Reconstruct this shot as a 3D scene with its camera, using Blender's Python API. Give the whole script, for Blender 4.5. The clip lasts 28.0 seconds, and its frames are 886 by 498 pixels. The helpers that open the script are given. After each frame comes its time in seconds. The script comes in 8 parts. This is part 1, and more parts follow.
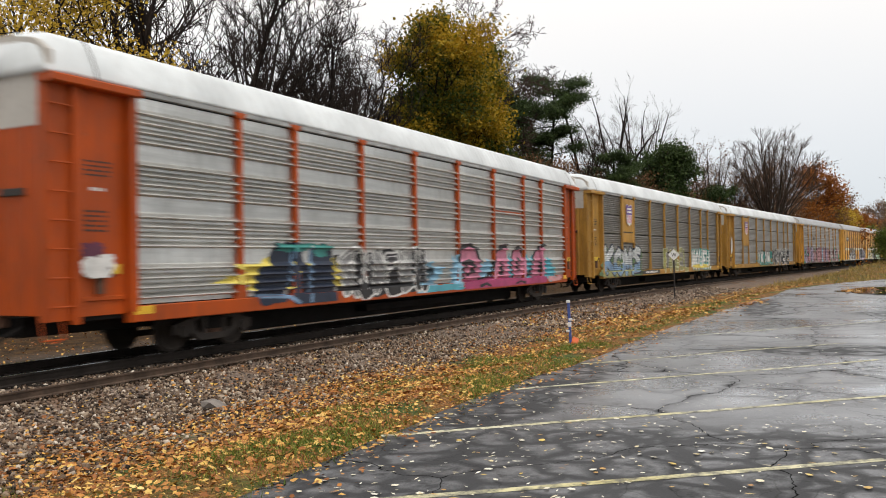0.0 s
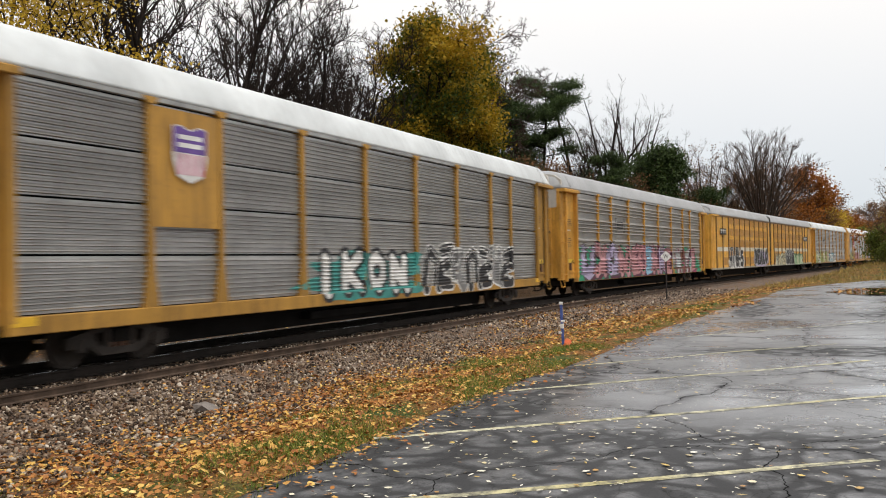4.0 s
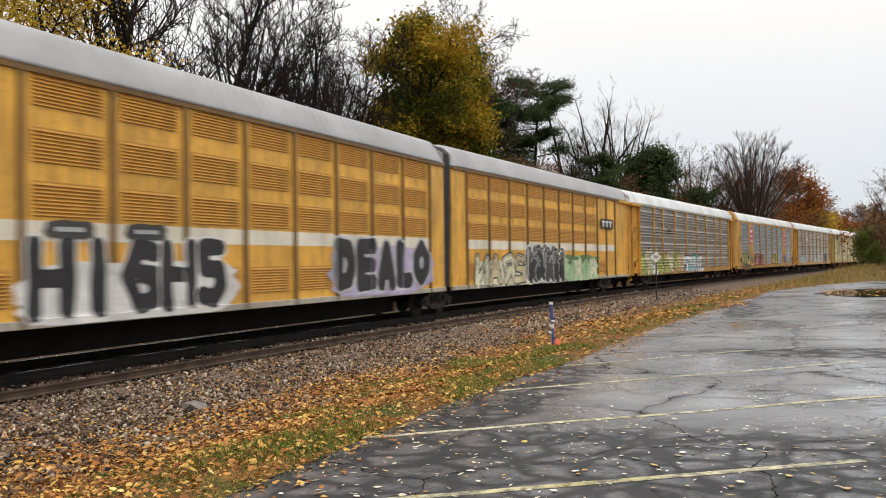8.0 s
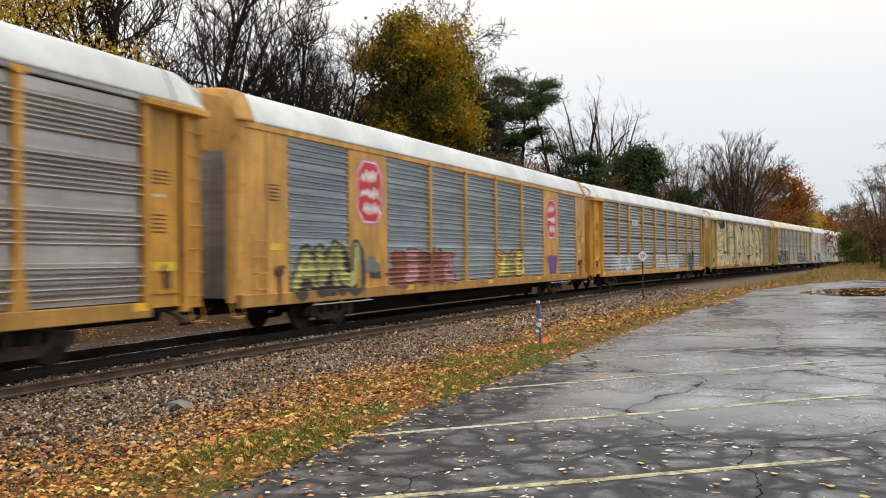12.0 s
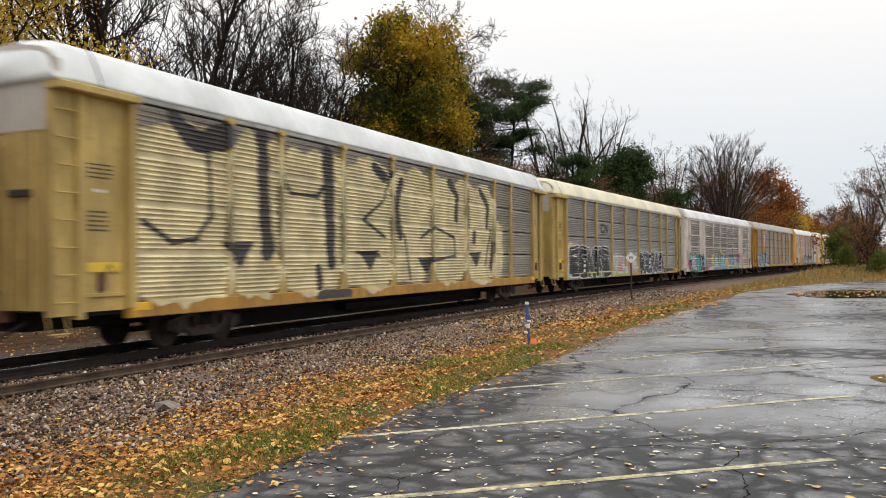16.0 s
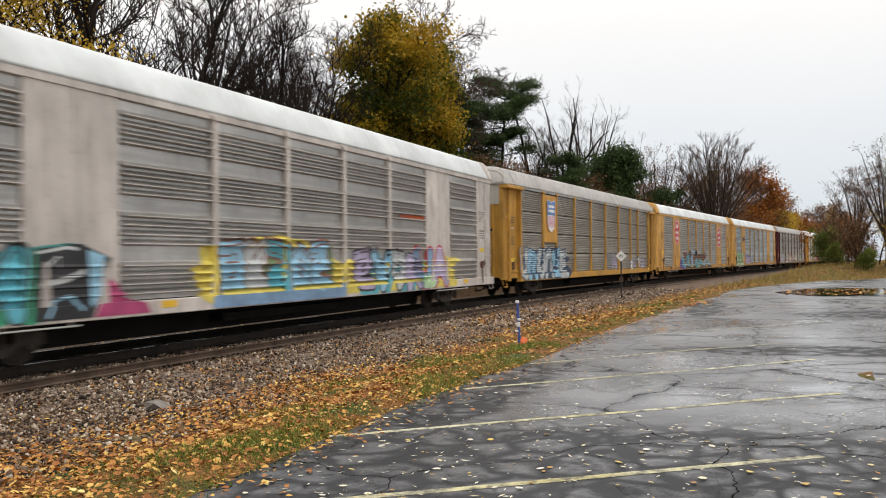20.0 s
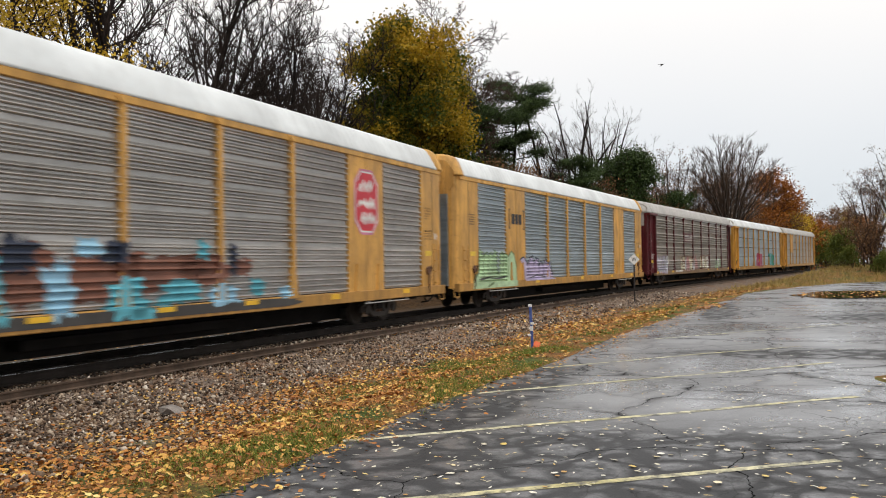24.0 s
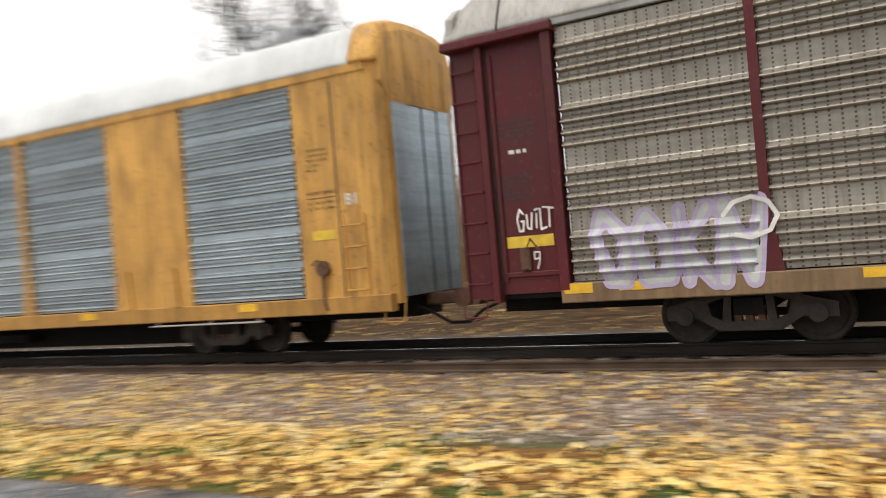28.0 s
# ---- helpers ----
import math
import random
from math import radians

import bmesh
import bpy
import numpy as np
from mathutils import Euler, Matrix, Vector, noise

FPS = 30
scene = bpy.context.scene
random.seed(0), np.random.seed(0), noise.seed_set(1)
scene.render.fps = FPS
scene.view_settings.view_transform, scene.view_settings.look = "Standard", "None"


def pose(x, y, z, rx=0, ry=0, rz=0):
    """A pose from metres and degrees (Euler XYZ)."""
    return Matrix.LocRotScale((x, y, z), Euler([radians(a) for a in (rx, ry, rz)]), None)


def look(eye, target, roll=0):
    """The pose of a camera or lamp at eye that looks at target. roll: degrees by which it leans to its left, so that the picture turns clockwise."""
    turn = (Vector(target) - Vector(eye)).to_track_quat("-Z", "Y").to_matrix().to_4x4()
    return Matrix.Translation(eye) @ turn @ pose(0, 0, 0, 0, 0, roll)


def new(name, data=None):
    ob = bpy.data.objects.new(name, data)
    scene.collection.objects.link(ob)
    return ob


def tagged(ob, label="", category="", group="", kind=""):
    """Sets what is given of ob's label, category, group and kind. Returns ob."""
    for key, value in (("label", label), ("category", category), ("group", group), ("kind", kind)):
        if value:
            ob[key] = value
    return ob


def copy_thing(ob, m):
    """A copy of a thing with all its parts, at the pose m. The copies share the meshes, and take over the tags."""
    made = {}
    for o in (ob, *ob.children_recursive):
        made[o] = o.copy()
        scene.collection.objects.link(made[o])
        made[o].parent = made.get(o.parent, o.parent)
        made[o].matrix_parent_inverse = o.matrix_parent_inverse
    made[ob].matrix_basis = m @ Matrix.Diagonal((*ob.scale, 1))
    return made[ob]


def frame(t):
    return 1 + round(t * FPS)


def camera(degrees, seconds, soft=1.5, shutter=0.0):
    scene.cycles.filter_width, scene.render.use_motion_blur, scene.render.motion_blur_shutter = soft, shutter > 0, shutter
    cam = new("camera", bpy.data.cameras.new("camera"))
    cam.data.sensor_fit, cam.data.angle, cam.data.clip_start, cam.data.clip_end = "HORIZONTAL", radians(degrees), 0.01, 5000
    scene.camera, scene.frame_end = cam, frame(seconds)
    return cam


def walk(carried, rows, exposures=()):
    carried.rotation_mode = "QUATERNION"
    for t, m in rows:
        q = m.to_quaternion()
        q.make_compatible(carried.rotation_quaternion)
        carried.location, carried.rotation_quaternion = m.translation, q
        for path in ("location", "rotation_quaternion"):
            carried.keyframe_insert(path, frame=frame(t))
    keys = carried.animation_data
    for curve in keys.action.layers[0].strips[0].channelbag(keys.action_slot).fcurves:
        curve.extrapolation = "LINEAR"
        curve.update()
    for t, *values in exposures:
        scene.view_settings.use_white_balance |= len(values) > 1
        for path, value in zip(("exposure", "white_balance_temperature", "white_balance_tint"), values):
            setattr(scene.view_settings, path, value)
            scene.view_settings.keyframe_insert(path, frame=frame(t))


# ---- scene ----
cam = camera(55.75, 28.0, 1.0, 0.4)
PATH = [
    (0, 0, 0, 1.799, 91.102, 0.693, 23.248),
    (0.5, 0, 0, 1.799, 91.107, 0.492, 23.249),
    (1, 0, 0, 1.799, 91.187, 0.383, 23.342),
    (1.5, 0, 0, 1.799, 91.176, 0.412, 23.327),
    (2, 0, 0, 1.799, 91.058, 0.51, 23.162),
    (2.5, 0, 0, 1.799, 90.99, 0.738, 22.935),
    (3, 0, 0, 1.799, 91.091, 0.802, 22.883),
    (3.5, 0, 0, 1.799, 91.209, 0.817, 22.821),
    (5.5, 0, 0, 1.799, 91.196, 0.663, 22.485),
    (6, 0, 0, 1.799, 91.099, 0.567, 22.425),
    (6.5, 0, 0, 1.799, 91.156, 0.497, 22.375),
    (7, 0, 0, 1.799, 91.198, 0.508, 22.311),
    (7.5, 0, 0, 1.799, 91.171, 0.57, 22.222),
    (8, 0, 0, 1.799, 91.193, 0.533, 22.101),
    (8.5, 0, 0, 1.799, 91.309, 0.479, 22.09),
    (9, 0, 0, 1.799, 91.32, 0.593, 22.067),
    (9.5, 0, 0, 1.799, 91.207, 0.635, 21.88),
    (10, 0, 0, 1.799, 91.144, 0.664, 21.649),
    (10.5, 0, 0, 1.799, 91.214, 0.654, 21.517),
    (11, 0, 0, 1.799, 91.218, 0.543, 21.399),
    (11.5, 0, 0, 1.799, 91.156, 0.535, 21.276),
    (12, 0, 0, 1.799, 91.099, 0.458, 21.238),
    (12.5, 0, 0, 1.799, 91.07, 0.515, 21.18),
    (14.5, 0, 0, 1.799, 91.13, 0.417, 21.039),
    (15, 0, 0, 1.799, 91.083, 0.59, 20.766),
    (15.5, 0, 0, 1.799, 91.132, 0.461, 20.623),
    (16, 0, 0, 1.799, 91.158, 0.278, 20.485),
    (16.5, 0, 0, 1.799, 91.102, 0.287, 20.358),
    (17, 0, 0, 1.799, 91.033, 0.34, 20.223),
    (17.5, 0, 0, 1.799, 91.004, 0.345, 20.068),
    (18, 0, 0, 1.799, 91.046, 0.376, 20.05),
    (18.5, 0, 0, 1.799, 91.071, 0.311, 20.07),
    (19, 0, 0, 1.799, 91.078, 0.43, 20.008),
    (19.5, 0, 0, 1.799, 91.063, 0.399, 19.895),
    (20, 0, 0, 1.799, 91.058, 0.341, 19.833),
    (20.5, 0, 0, 1.799, 91.066, 0.286, 19.829),
    (21, 0, 0, 1.799, 91.02, 0.422, 19.768),
    (21.5, 0, 0, 1.799, 90.988, 0.517, 19.696),
    (23.5, 0, 0, 1.799, 91.506, 0.62, 20.404),
    (24, 0, 0, 1.799, 91.36, 0.616, 20.684),
    (24.5, 0, 0, 1.799, 91.223, 0.779, 21.02),
    (25, 0, 0, 1.799, 91.178, 0.836, 21.418),
    (25.5, 0, 0, 1.799, 91.094, 0.936, 21.721),
    (26, 0, 0, 1.799, 91.006, 1.018, 22.408),
    (26.2, -0.009, -0.004, 1.799, 91, 0.95, 23.452),
    (26.4, -0.075, 0.085, 1.77, 90.948, 0.767, 25.138),
    (26.5, -0.1, 0.103, 1.756, 90.843, 0.462, 26.403),
    (26.6, -0.11, 0.088, 1.746, 90.669, 0.088, 28.17),
    (26.7, -0.114, 0.068, 1.745, 90.464, -0.241, 30.624),
    (26.8, -0.122, 0.055, 1.749, 90.269, -0.454, 34.094),
    (26.9, -0.132, 0.046, 1.751, 90.049, -0.458, 38.419),
    (27, -0.122, 0.06, 1.746, 89.732, -0.235, 43.098),
    (27.1, -0.061, 0.086, 1.735, 89.345, 0.174, 49.978),
    (27.2, 0.025, 0.05, 1.72, 89.074, 0.805, 56.769),
    (27.3, 0.107, -0.022, 1.706, 88.937, 1.566, 63.555),
    (27.4, 0.184, -0.09, 1.687, 88.95, 2.434, 71.188),
    (27.5, 0.258, -0.142, 1.66, 89.078, 3.342, 79.426),
    (27.6, 0.317, -0.173, 1.633, 89.232, 3.965, 87.183),
    (27.7, 0.377, -0.187, 1.619, 89.472, 4.268, 95.605),
    (27.8, 0.421, -0.203, 1.617, 89.736, 4.421, 104.033),
    (27.9, 0.423, -0.233, 1.627, 89.934, 4.488, 111.344),
    (28, 0.409, -0.262, 1.639, 90.083, 4.505, 118.651),
]
walk(cam, [(t, pose(x, y, z, rx, ry, rz)) for t, x, y, z, rx, ry, rz in PATH],
     [(0, 0.0, 6500, 10), (26.3, 0.0, 6500, 10), (27, 0.24, 7000, 11), (28, 0.22, 6650, 10)])

# ---- light: overcast late-autumn sky ----
world = bpy.data.worlds.new("overcast")
scene.world = world
world.use_nodes = True
wn, wl = world.node_tree.nodes, world.node_tree.links
bg = wn["Background"]
sky = wn.new("ShaderNodeTexSky")
sky.sky_type, sky.sun_disc = "NISHITA", False
sky.sun_elevation, sky.sun_rotation = radians(38), radians(150)
sky_dim = wn.new("ShaderNodeVectorMath")
sky_dim.operation = "SCALE"
sky_dim.inputs["Scale"].default_value = 0.10
wl.new(sky.outputs[0], sky_dim.inputs[0])
geo_in = wn.new("ShaderNodeTexCoord")
sep = wn.new("ShaderNodeSeparateXYZ")
wl.new(geo_in.outputs["Generated"], sep.inputs[0])
cloud = wn.new("ShaderNodeTexNoise")
cloud.inputs["Scale"].default_value, cloud.inputs["Detail"].default_value = 1.6, 4
wl.new(geo_in.outputs["Generated"], cloud.inputs["Vector"])
lift = wn.new("ShaderNodeMath")
lift.operation = "MULTIPLY_ADD"
lift.inputs[1].default_value = 0.10
wl.new(cloud.outputs[0], lift.inputs[0])
wl.new(sep.outputs["Z"], lift.inputs[2])
ramp = wn.new("ShaderNodeValToRGB")
ramp.color_ramp.elements[0].position, ramp.color_ramp.elements[0].color = 0.05, (0.65, 0.715, 0.785, 1)
ramp.color_ramp.elements[1].position, ramp.color_ramp.elements[1].color = 0.36, (1.14, 1.10, 1.055, 1)
wl.new(lift.outputs[0], ramp.inputs[0])
over = wn.new("ShaderNodeMix")
over.data_type = "RGBA"
over.inputs["Factor"].default_value = 0.90
wl.new(sky_dim.outputs[0], over.inputs["A"])
wl.new(ramp.outputs[0], over.inputs["B"])
wl.new(over.outputs["Result"], bg.inputs[0])
bg.inputs[1].default_value = 1.0

sun = new("sun", bpy.data.lights.new("sun", "SUN"))
sun.data.energy, sun.data.angle, sun.data.color = 1.5, radians(32), (1.0, 0.95, 0.88)
sun.matrix_world = look((13, -9, 40), (0, 0, 0))
scene.view_settings.exposure = 0.0


# ---- materials ----
def node_mat(name, rough=0.6, metal=0.0, spec=0.5):
    m = bpy.data.materials.new(name)
    m.use_nodes = True
    nt = m.node_tree
    b = nt.nodes["Principled BSDF"]
    b.inputs["Roughness"].default_value, b.inputs["Metallic"].default_value = rough, metal
    b.inputs["Specular IOR Level"].default_value = spec
    return m, nt, b


def coords(nt, scale=(1, 1, 1), kind="Object"):
    tc = nt.nodes.new("ShaderNodeTexCoord")
    mp = nt.nodes.new("ShaderNodeMapping")
    mp.inputs["Scale"].default_value = scale
    nt.links.new(tc.outputs[kind], mp.inputs[0])
    return mp.outputs[0]


def noise_fac(nt, vec, scale, detail=4, lo=0.35, hi=0.65, rough=0.55):
    n = nt.nodes.new("ShaderNodeTexNoise")
    n.inputs["Scale"].default_value, n.inputs["Detail"].default_value = scale, detail
    n.inputs["Roughness"].default_value = rough
    nt.links.new(vec, n.inputs["Vector"])
    r = nt.nodes.new("ShaderNodeMapRange")
    r.inputs["From Min"].default_value, r.inputs["From Max"].default_value = lo, hi
    nt.links.new(n.outputs[0], r.inputs[0])
    return r.outputs[0]


def mix(nt, fac, a, b, mode="MIX"):
    m = nt.nodes.new("ShaderNodeMix")
    m.data_type, m.blend_type = "RGBA", mode
    for sock, v in ((m.inputs["Factor"], fac), (m.inputs["A"], a), (m.inputs["B"], b)):
        if isinstance(v, (int, float)):
            sock.default_value = v
        elif isinstance(v, tuple):
            sock.default_value = (*v[:3], 1)
        else:
            nt.links.new(v, sock)
    return m.outputs["Result"]


def scaled(nt, v, k, add=0.0):
    m = nt.nodes.new("ShaderNodeMath")
    m.operation = "MULTIPLY_ADD"
    m.inputs[1].default_value, m.inputs[2].default_value = k, add
    nt.links.new(v, m.inputs[0])
    return m.outputs[0]


def bump(nt, b, height, strength=0.3, dist=0.01):
    n = nt.nodes.new("ShaderNodeBump")
    n.inputs["Strength"].default_value, n.inputs["Distance"].default_value = strength, dist
    nt.links.new(height, n.inputs["Height"])
    nt.links.new(n.outputs[0], b.inputs["Normal"])


def random_value(nt, island=False):
    if island:
        return nt.nodes.new("ShaderNodeNewGeometry").outputs["Random Per Island"]
    return nt.nodes.new("ShaderNodeObjectInfo").outputs["Random"]


MATS = {}


def paint(name, col, grime=0.45, rough=0.5, rust=(0.16, 0.085, 0.045)):
    """Weathered painted steel: broad fading, vertical dirt runs, rust flecks."""
    if name in MATS:
        return MATS[name]
    m, nt, b = node_mat(name, rough, 0.0, 0.3)
    v = coords(nt)
    broad = noise_fac(nt, v, 0.55, 3)
    runs = noise_fac(nt, coords(nt, (5.0, 5.0, 0.35)), 1.6, 4, 0.45, 0.75)
    fleck = noise_fac(nt, v, 9.0, 6, 0.58, 0.72)
    c = mix(nt, broad, tuple(x * 0.82 for x in col), tuple(min(1, x * 1.1) for x in col))
    c = mix(nt, scaled(nt, runs, grime), c, tuple(x * 0.38 + 0.02 for x in col))
    c = mix(nt, scaled(nt, fleck, grime * 0.8), c, rust)
    stain = noise_fac(nt, coords(nt, (1.4, 1.4, 0.5)), 1.5, 7, 0.47, 0.70, 0.68)
    c = mix(nt, scaled(nt, stain, min(0.75, grime * 1.3)), c, tuple(x * 0.32 + y * 0.3 for x, y in zip(col, rust)))
    streak = noise_fac(nt, coords(nt, (11.0, 11.0, 0.3)), 1.3, 5, 0.55, 0.72)
    c = mix(nt, scaled(nt, streak, grime * 0.9), c, tuple(x * 0.45 + 0.012 for x in col))
    nt.links.new(c, b.inputs["Base Color"])
    nt.links.new(scaled(nt, broad, 0.2, rough - 0.1), b.inputs["Roughness"])
    bump(nt, b, fleck, 0.15, 0.004)
    MATS[name] = m
    return m


def galvanised(name, col, dirt=0.5, tint=(0.13, 0.115, 0.10), metal=0.8, holes=0.0):
    """Galvanised perforated sheet: dull zinc grey, dirt streaks, columns of small holes."""
    if name in MATS:
        return MATS[name]
    m, nt, b = node_mat(name, 0.5, metal)
    v = coords(nt)
    broad = noise_fac(nt, coords(nt, (0.4, 0.4, 1.2)), 1.0, 4)
    runs = noise_fac(nt, coords(nt, (7.0, 7.0, 0.7)), 1.5, 6, 0.46, 0.76)
    fine = noise_fac(nt, v, 14.0, 4)
    rnd = random_value(nt)
    c = mix(nt, broad, tuple(x * 0.78 for x in col), tuple(min(1, x * 1.15) for x in col))
    c = mix(nt, scaled(nt, runs, dirt), c, tint)
    c = mix(nt, scaled(nt, fine, 0.18), c, tuple(x * 0.55 for x in col))
    bands_ = noise_fac(nt, coords(nt, (0.22, 0.22, 5.0)), 1.4, 6, 0.42, 0.66, 0.65)
    c = mix(nt, scaled(nt, bands_, 0.55), c, tuple(x * 0.5 for x in col))
    blotch = noise_fac(nt, coords(nt, (1.0, 1.0, 0.6)), 2.2, 6, 0.55, 0.75, 0.65)
    c = mix(nt, scaled(nt, blotch, dirt), c, tint)
    c = mix(nt, scaled(nt, rnd, 0.22), c, tuple(x * 0.62 for x in col))
    if holes:
        sp_ = nt.nodes.new("ShaderNodeSeparateXYZ")
        nt.links.new(v, sp_.inputs[0])
        dots = None
        for axis_, per in (("Y", 0.155), ("Z", 0.062)):
            k = scaled(nt, sp_.outputs[axis_], 2 * math.pi / per)
            sn = nt.nodes.new("ShaderNodeMath")
            sn.operation = "SINE"
            nt.links.new(k, sn.inputs[0])
            r_ = nt.nodes.new("ShaderNodeMapRange")
            r_.inputs["From Min"].default_value, r_.inputs["From Max"].default_value = (0.72, 0.9) if axis_ == "Y" else (-0.2, 0.3)
            nt.links.new(sn.outputs[0], r_.inputs[0])
            if dots is None:
                dots = r_.outputs[0]
            else:
                mu = nt.nodes.new("ShaderNodeMath")
                mu.operation = "MULTIPLY"
                nt.links.new(dots, mu.inputs[0])
                nt.links.new(r_.outputs[0], mu.inputs[1])
                dots = mu.outputs[0]
        c = mix(nt, scaled(nt, dots, holes), c, (0.02, 0.018, 0.015))
    nt.links.new(c, b.inputs["Base Color"])
    nt.links.new(scaled(nt, fine, 0.16, 0.30), b.inputs["Roughness"])
    MATS[name] = m
    return m


def plain(name, col, rough=0.6, metal=0.0, vary=0.25, scale=3.0, bumpy=0.0, spec=0.5):
    if name in MATS:
        return MATS[name]
    m, nt, b = node_mat(name, rough, metal, spec)
    v = coords(nt)
    f = noise_fac(nt, v, scale, 5)
    g = noise_fac(nt, v, scale * 9, 4)
    c = mix(nt, f, tuple(x * (1 - vary) for x in col), tuple(min(1, x * (1 + vary)) for x in col))
    c = mix(nt, scaled(nt, g, vary * 0.8), c, tuple(x * 0.5 for x in col))
    nt.links.new(c, b.inputs["Base Color"])
    if bumpy:
        bump(nt, b, g, bumpy, 0.01)
    MATS[name] = m
    return m


def spray(name, col):
    """Aerosol paint, slightly uneven, on ribbed sheet."""
    key = "spray_" + name
    if key in MATS:
        return MATS[key]
    m, nt, b = node_mat(key, 0.55)
    v = coords(nt)
    f = noise_fac(nt, v, 1.7, 4)
    runs = noise_fac(nt, coords(nt, (1, 1, 9)), 1.2, 2, 0.45, 0.6)
    c = mix(nt, f, tuple(x * 0.75 for x in col), tuple(min(1, x * 1.15 + 0.01) for x in col))
    c = mix(nt, scaled(nt, runs, 0.22), c, tuple(x * 0.55 + 0.03 for x in col))
    nt.links.new(c, b.inputs["Base Color"])
    MATS[key] = m
    return m


def island_mat(name, cols, rough=0.7, vary=0.2, patch=None, trans=0.0, spec=0.2):
    """Loose pieces (stones, leaves, blades): each piece takes its own colour."""
    if name in MATS:
        return MATS[name]
    m, nt, b = node_mat(name, rough, 0.0, spec)
    r = nt.nodes.new("ShaderNodeValToRGB")
    r.color_ramp.interpolation = "LINEAR"
    els = r.color_ramp.elements
    while len(els) < len(cols):
        els.new(0.5)
    for i, (p_, c_) in enumerate(cols):
        els[i].position, els[i].color = p_, (*c_, 1)
    rnd = random_value(nt, True)
    if patch:
        f = noise_fac(nt, coords(nt), patch[0], 3, 0.3, 0.7)
        k = nt.nodes.new("ShaderNodeMix")
        k.inputs[0].default_value = patch[1]
        nt.links.new(rnd, k.inputs[2])
        nt.links.new(f, k.inputs[3])
        rnd = k.outputs[0]
    nt.links.new(rnd, r.inputs[0])
    fine = noise_fac(nt, coords(nt), 20.0, 3)
    c = mix(nt, scaled(nt, fine, vary), r.outputs[0], (0.02, 0.015, 0.01))
    nt.links.new(c, b.inputs["Base Color"])
    if trans:
        t = nt.nodes.new("ShaderNodeBsdfTranslucent")
        nt.links.new(c, t.inputs[0])
        s = nt.nodes.new("ShaderNodeMixShader")
        s.inputs[0].default_value = trans
        nt.links.new(b.outputs[0], s.inputs[1])
        nt.links.new(t.outputs[0], s.inputs[2])
        nt.links.new(s.outputs[0], nt.nodes["Material Output"].inputs[0])
    MATS[name] = m
    return m


# ---- mesh building ----
class Build:
    """Collects faces and makes one mesh of them."""

    def __init__(self):
        self.v, self.f = [], []

    def add(self, verts, faces):
        n = len(self.v)
        self.v += [tuple(p) for p in verts]
        self.f += [tuple(i + n for i in f) for f in faces]
        return self

    def box(self, x0, x1, y0, y1, z0, z1):
        v = [(x, y, z) for z in (z0, z1) for y in (y0, y1) for x in (x0, x1)]
        return self.add(v, [(0, 2, 3, 1), (4, 5, 7, 6), (0, 1, 5, 4), (2, 6, 7, 3), (0, 4, 6, 2), (1, 3, 7, 5)])

    def bar(self, x0, x1, y0, y1, z0, z1, c=0.01):
        """A box with chamfered edges along its longest direction."""
        d = (x1 - x0, y1 - y0, z1 - z0)
        ax = d.index(max(d))
        o = [i for i in range(3) if i != ax]
        lo, hi = (x0, y0, z0), (x1, y1, z1)
        a0, a1, b0, b1 = lo[o[0]], hi[o[0]], lo[o[1]], hi[o[1]]
        c = min(c, (a1 - a0) * 0.4, (b1 - b0) * 0.4)
        ring = [(a0 + c, b0), (a1 - c, b0), (a1, b0 + c), (a1, b1 - c), (a1 - c, b1), (a0 + c, b1), (a0, b1 - c), (a0, b0 + c)]
        v = []
        for e in (lo[ax], hi[ax]):
            for a, b in ring:
                p = [0, 0, 0]
                p[ax], p[o[0]], p[o[1]] = e, a, b
                v.append(p)
        flip = ax == 1
        f = [(i, (i + 1) % 8, 8 + (i + 1) % 8, 8 + i) for i in range(8)] + [tuple(range(7, -1, -1)), tuple(range(8, 16))]
        return self.add(v, [q[::-1] for q in f] if flip else f)

    def sweep(self, rings, close=True, caps=True):
        """Joins rings of equal count."""
        n = len(rings[0])
        v = [p for r in rings for p in r]
        f = []
        for k in range(len(rings) - 1):
            for i in range(n if close else n - 1):
                j = (i + 1) % n
                f.append((k * n + i, k * n + j, (k + 1) * n + j, (k + 1) * n + i))
        if caps and close:
            f += [tuple(range(n - 1, -1, -1)), tuple(range((len(rings) - 1) * n, len(rings) * n))]
        return self.add(v, f)

    def tube(self, pts, r, n=6):
        rings = []
        for i, p in enumerate(pts):
            p = Vector(p)
            d = (Vector(pts[min(i + 1, len(pts) - 1)]) - Vector(pts[max(i - 1, 0)])).normalized()
            a = d.orthogonal().normalized() if abs(d.z) > 0.9 or True else d
            b = d.cross(a)
            rings.append([p + (a * math.cos(q) + b * math.sin(q)) * r for q in (2 * math.pi * k / n for k in range(n))])
        return self.sweep(rings)

    def disc(self, c, r, x0, x1, n=24, axis=0):
        """A short cylinder along x."""
        rings = [[(x, c[1] + r * math.cos(2 * math.pi * k / n), c[2] + r * math.sin(2 * math.pi * k / n)) for k in range(n)] for x in (x0, x1)]
        return self.sweep(rings)

    def mesh(self, name, material, smooth=False):
        me = bpy.data.meshes.new(name)
        me.from_pydata(self.v, [], self.f)
        if material:
            me.materials.append(material)
        if smooth:
            me.polygons.foreach_set("use_smooth", [True] * len(me.polygons))
        me.update()
        return me


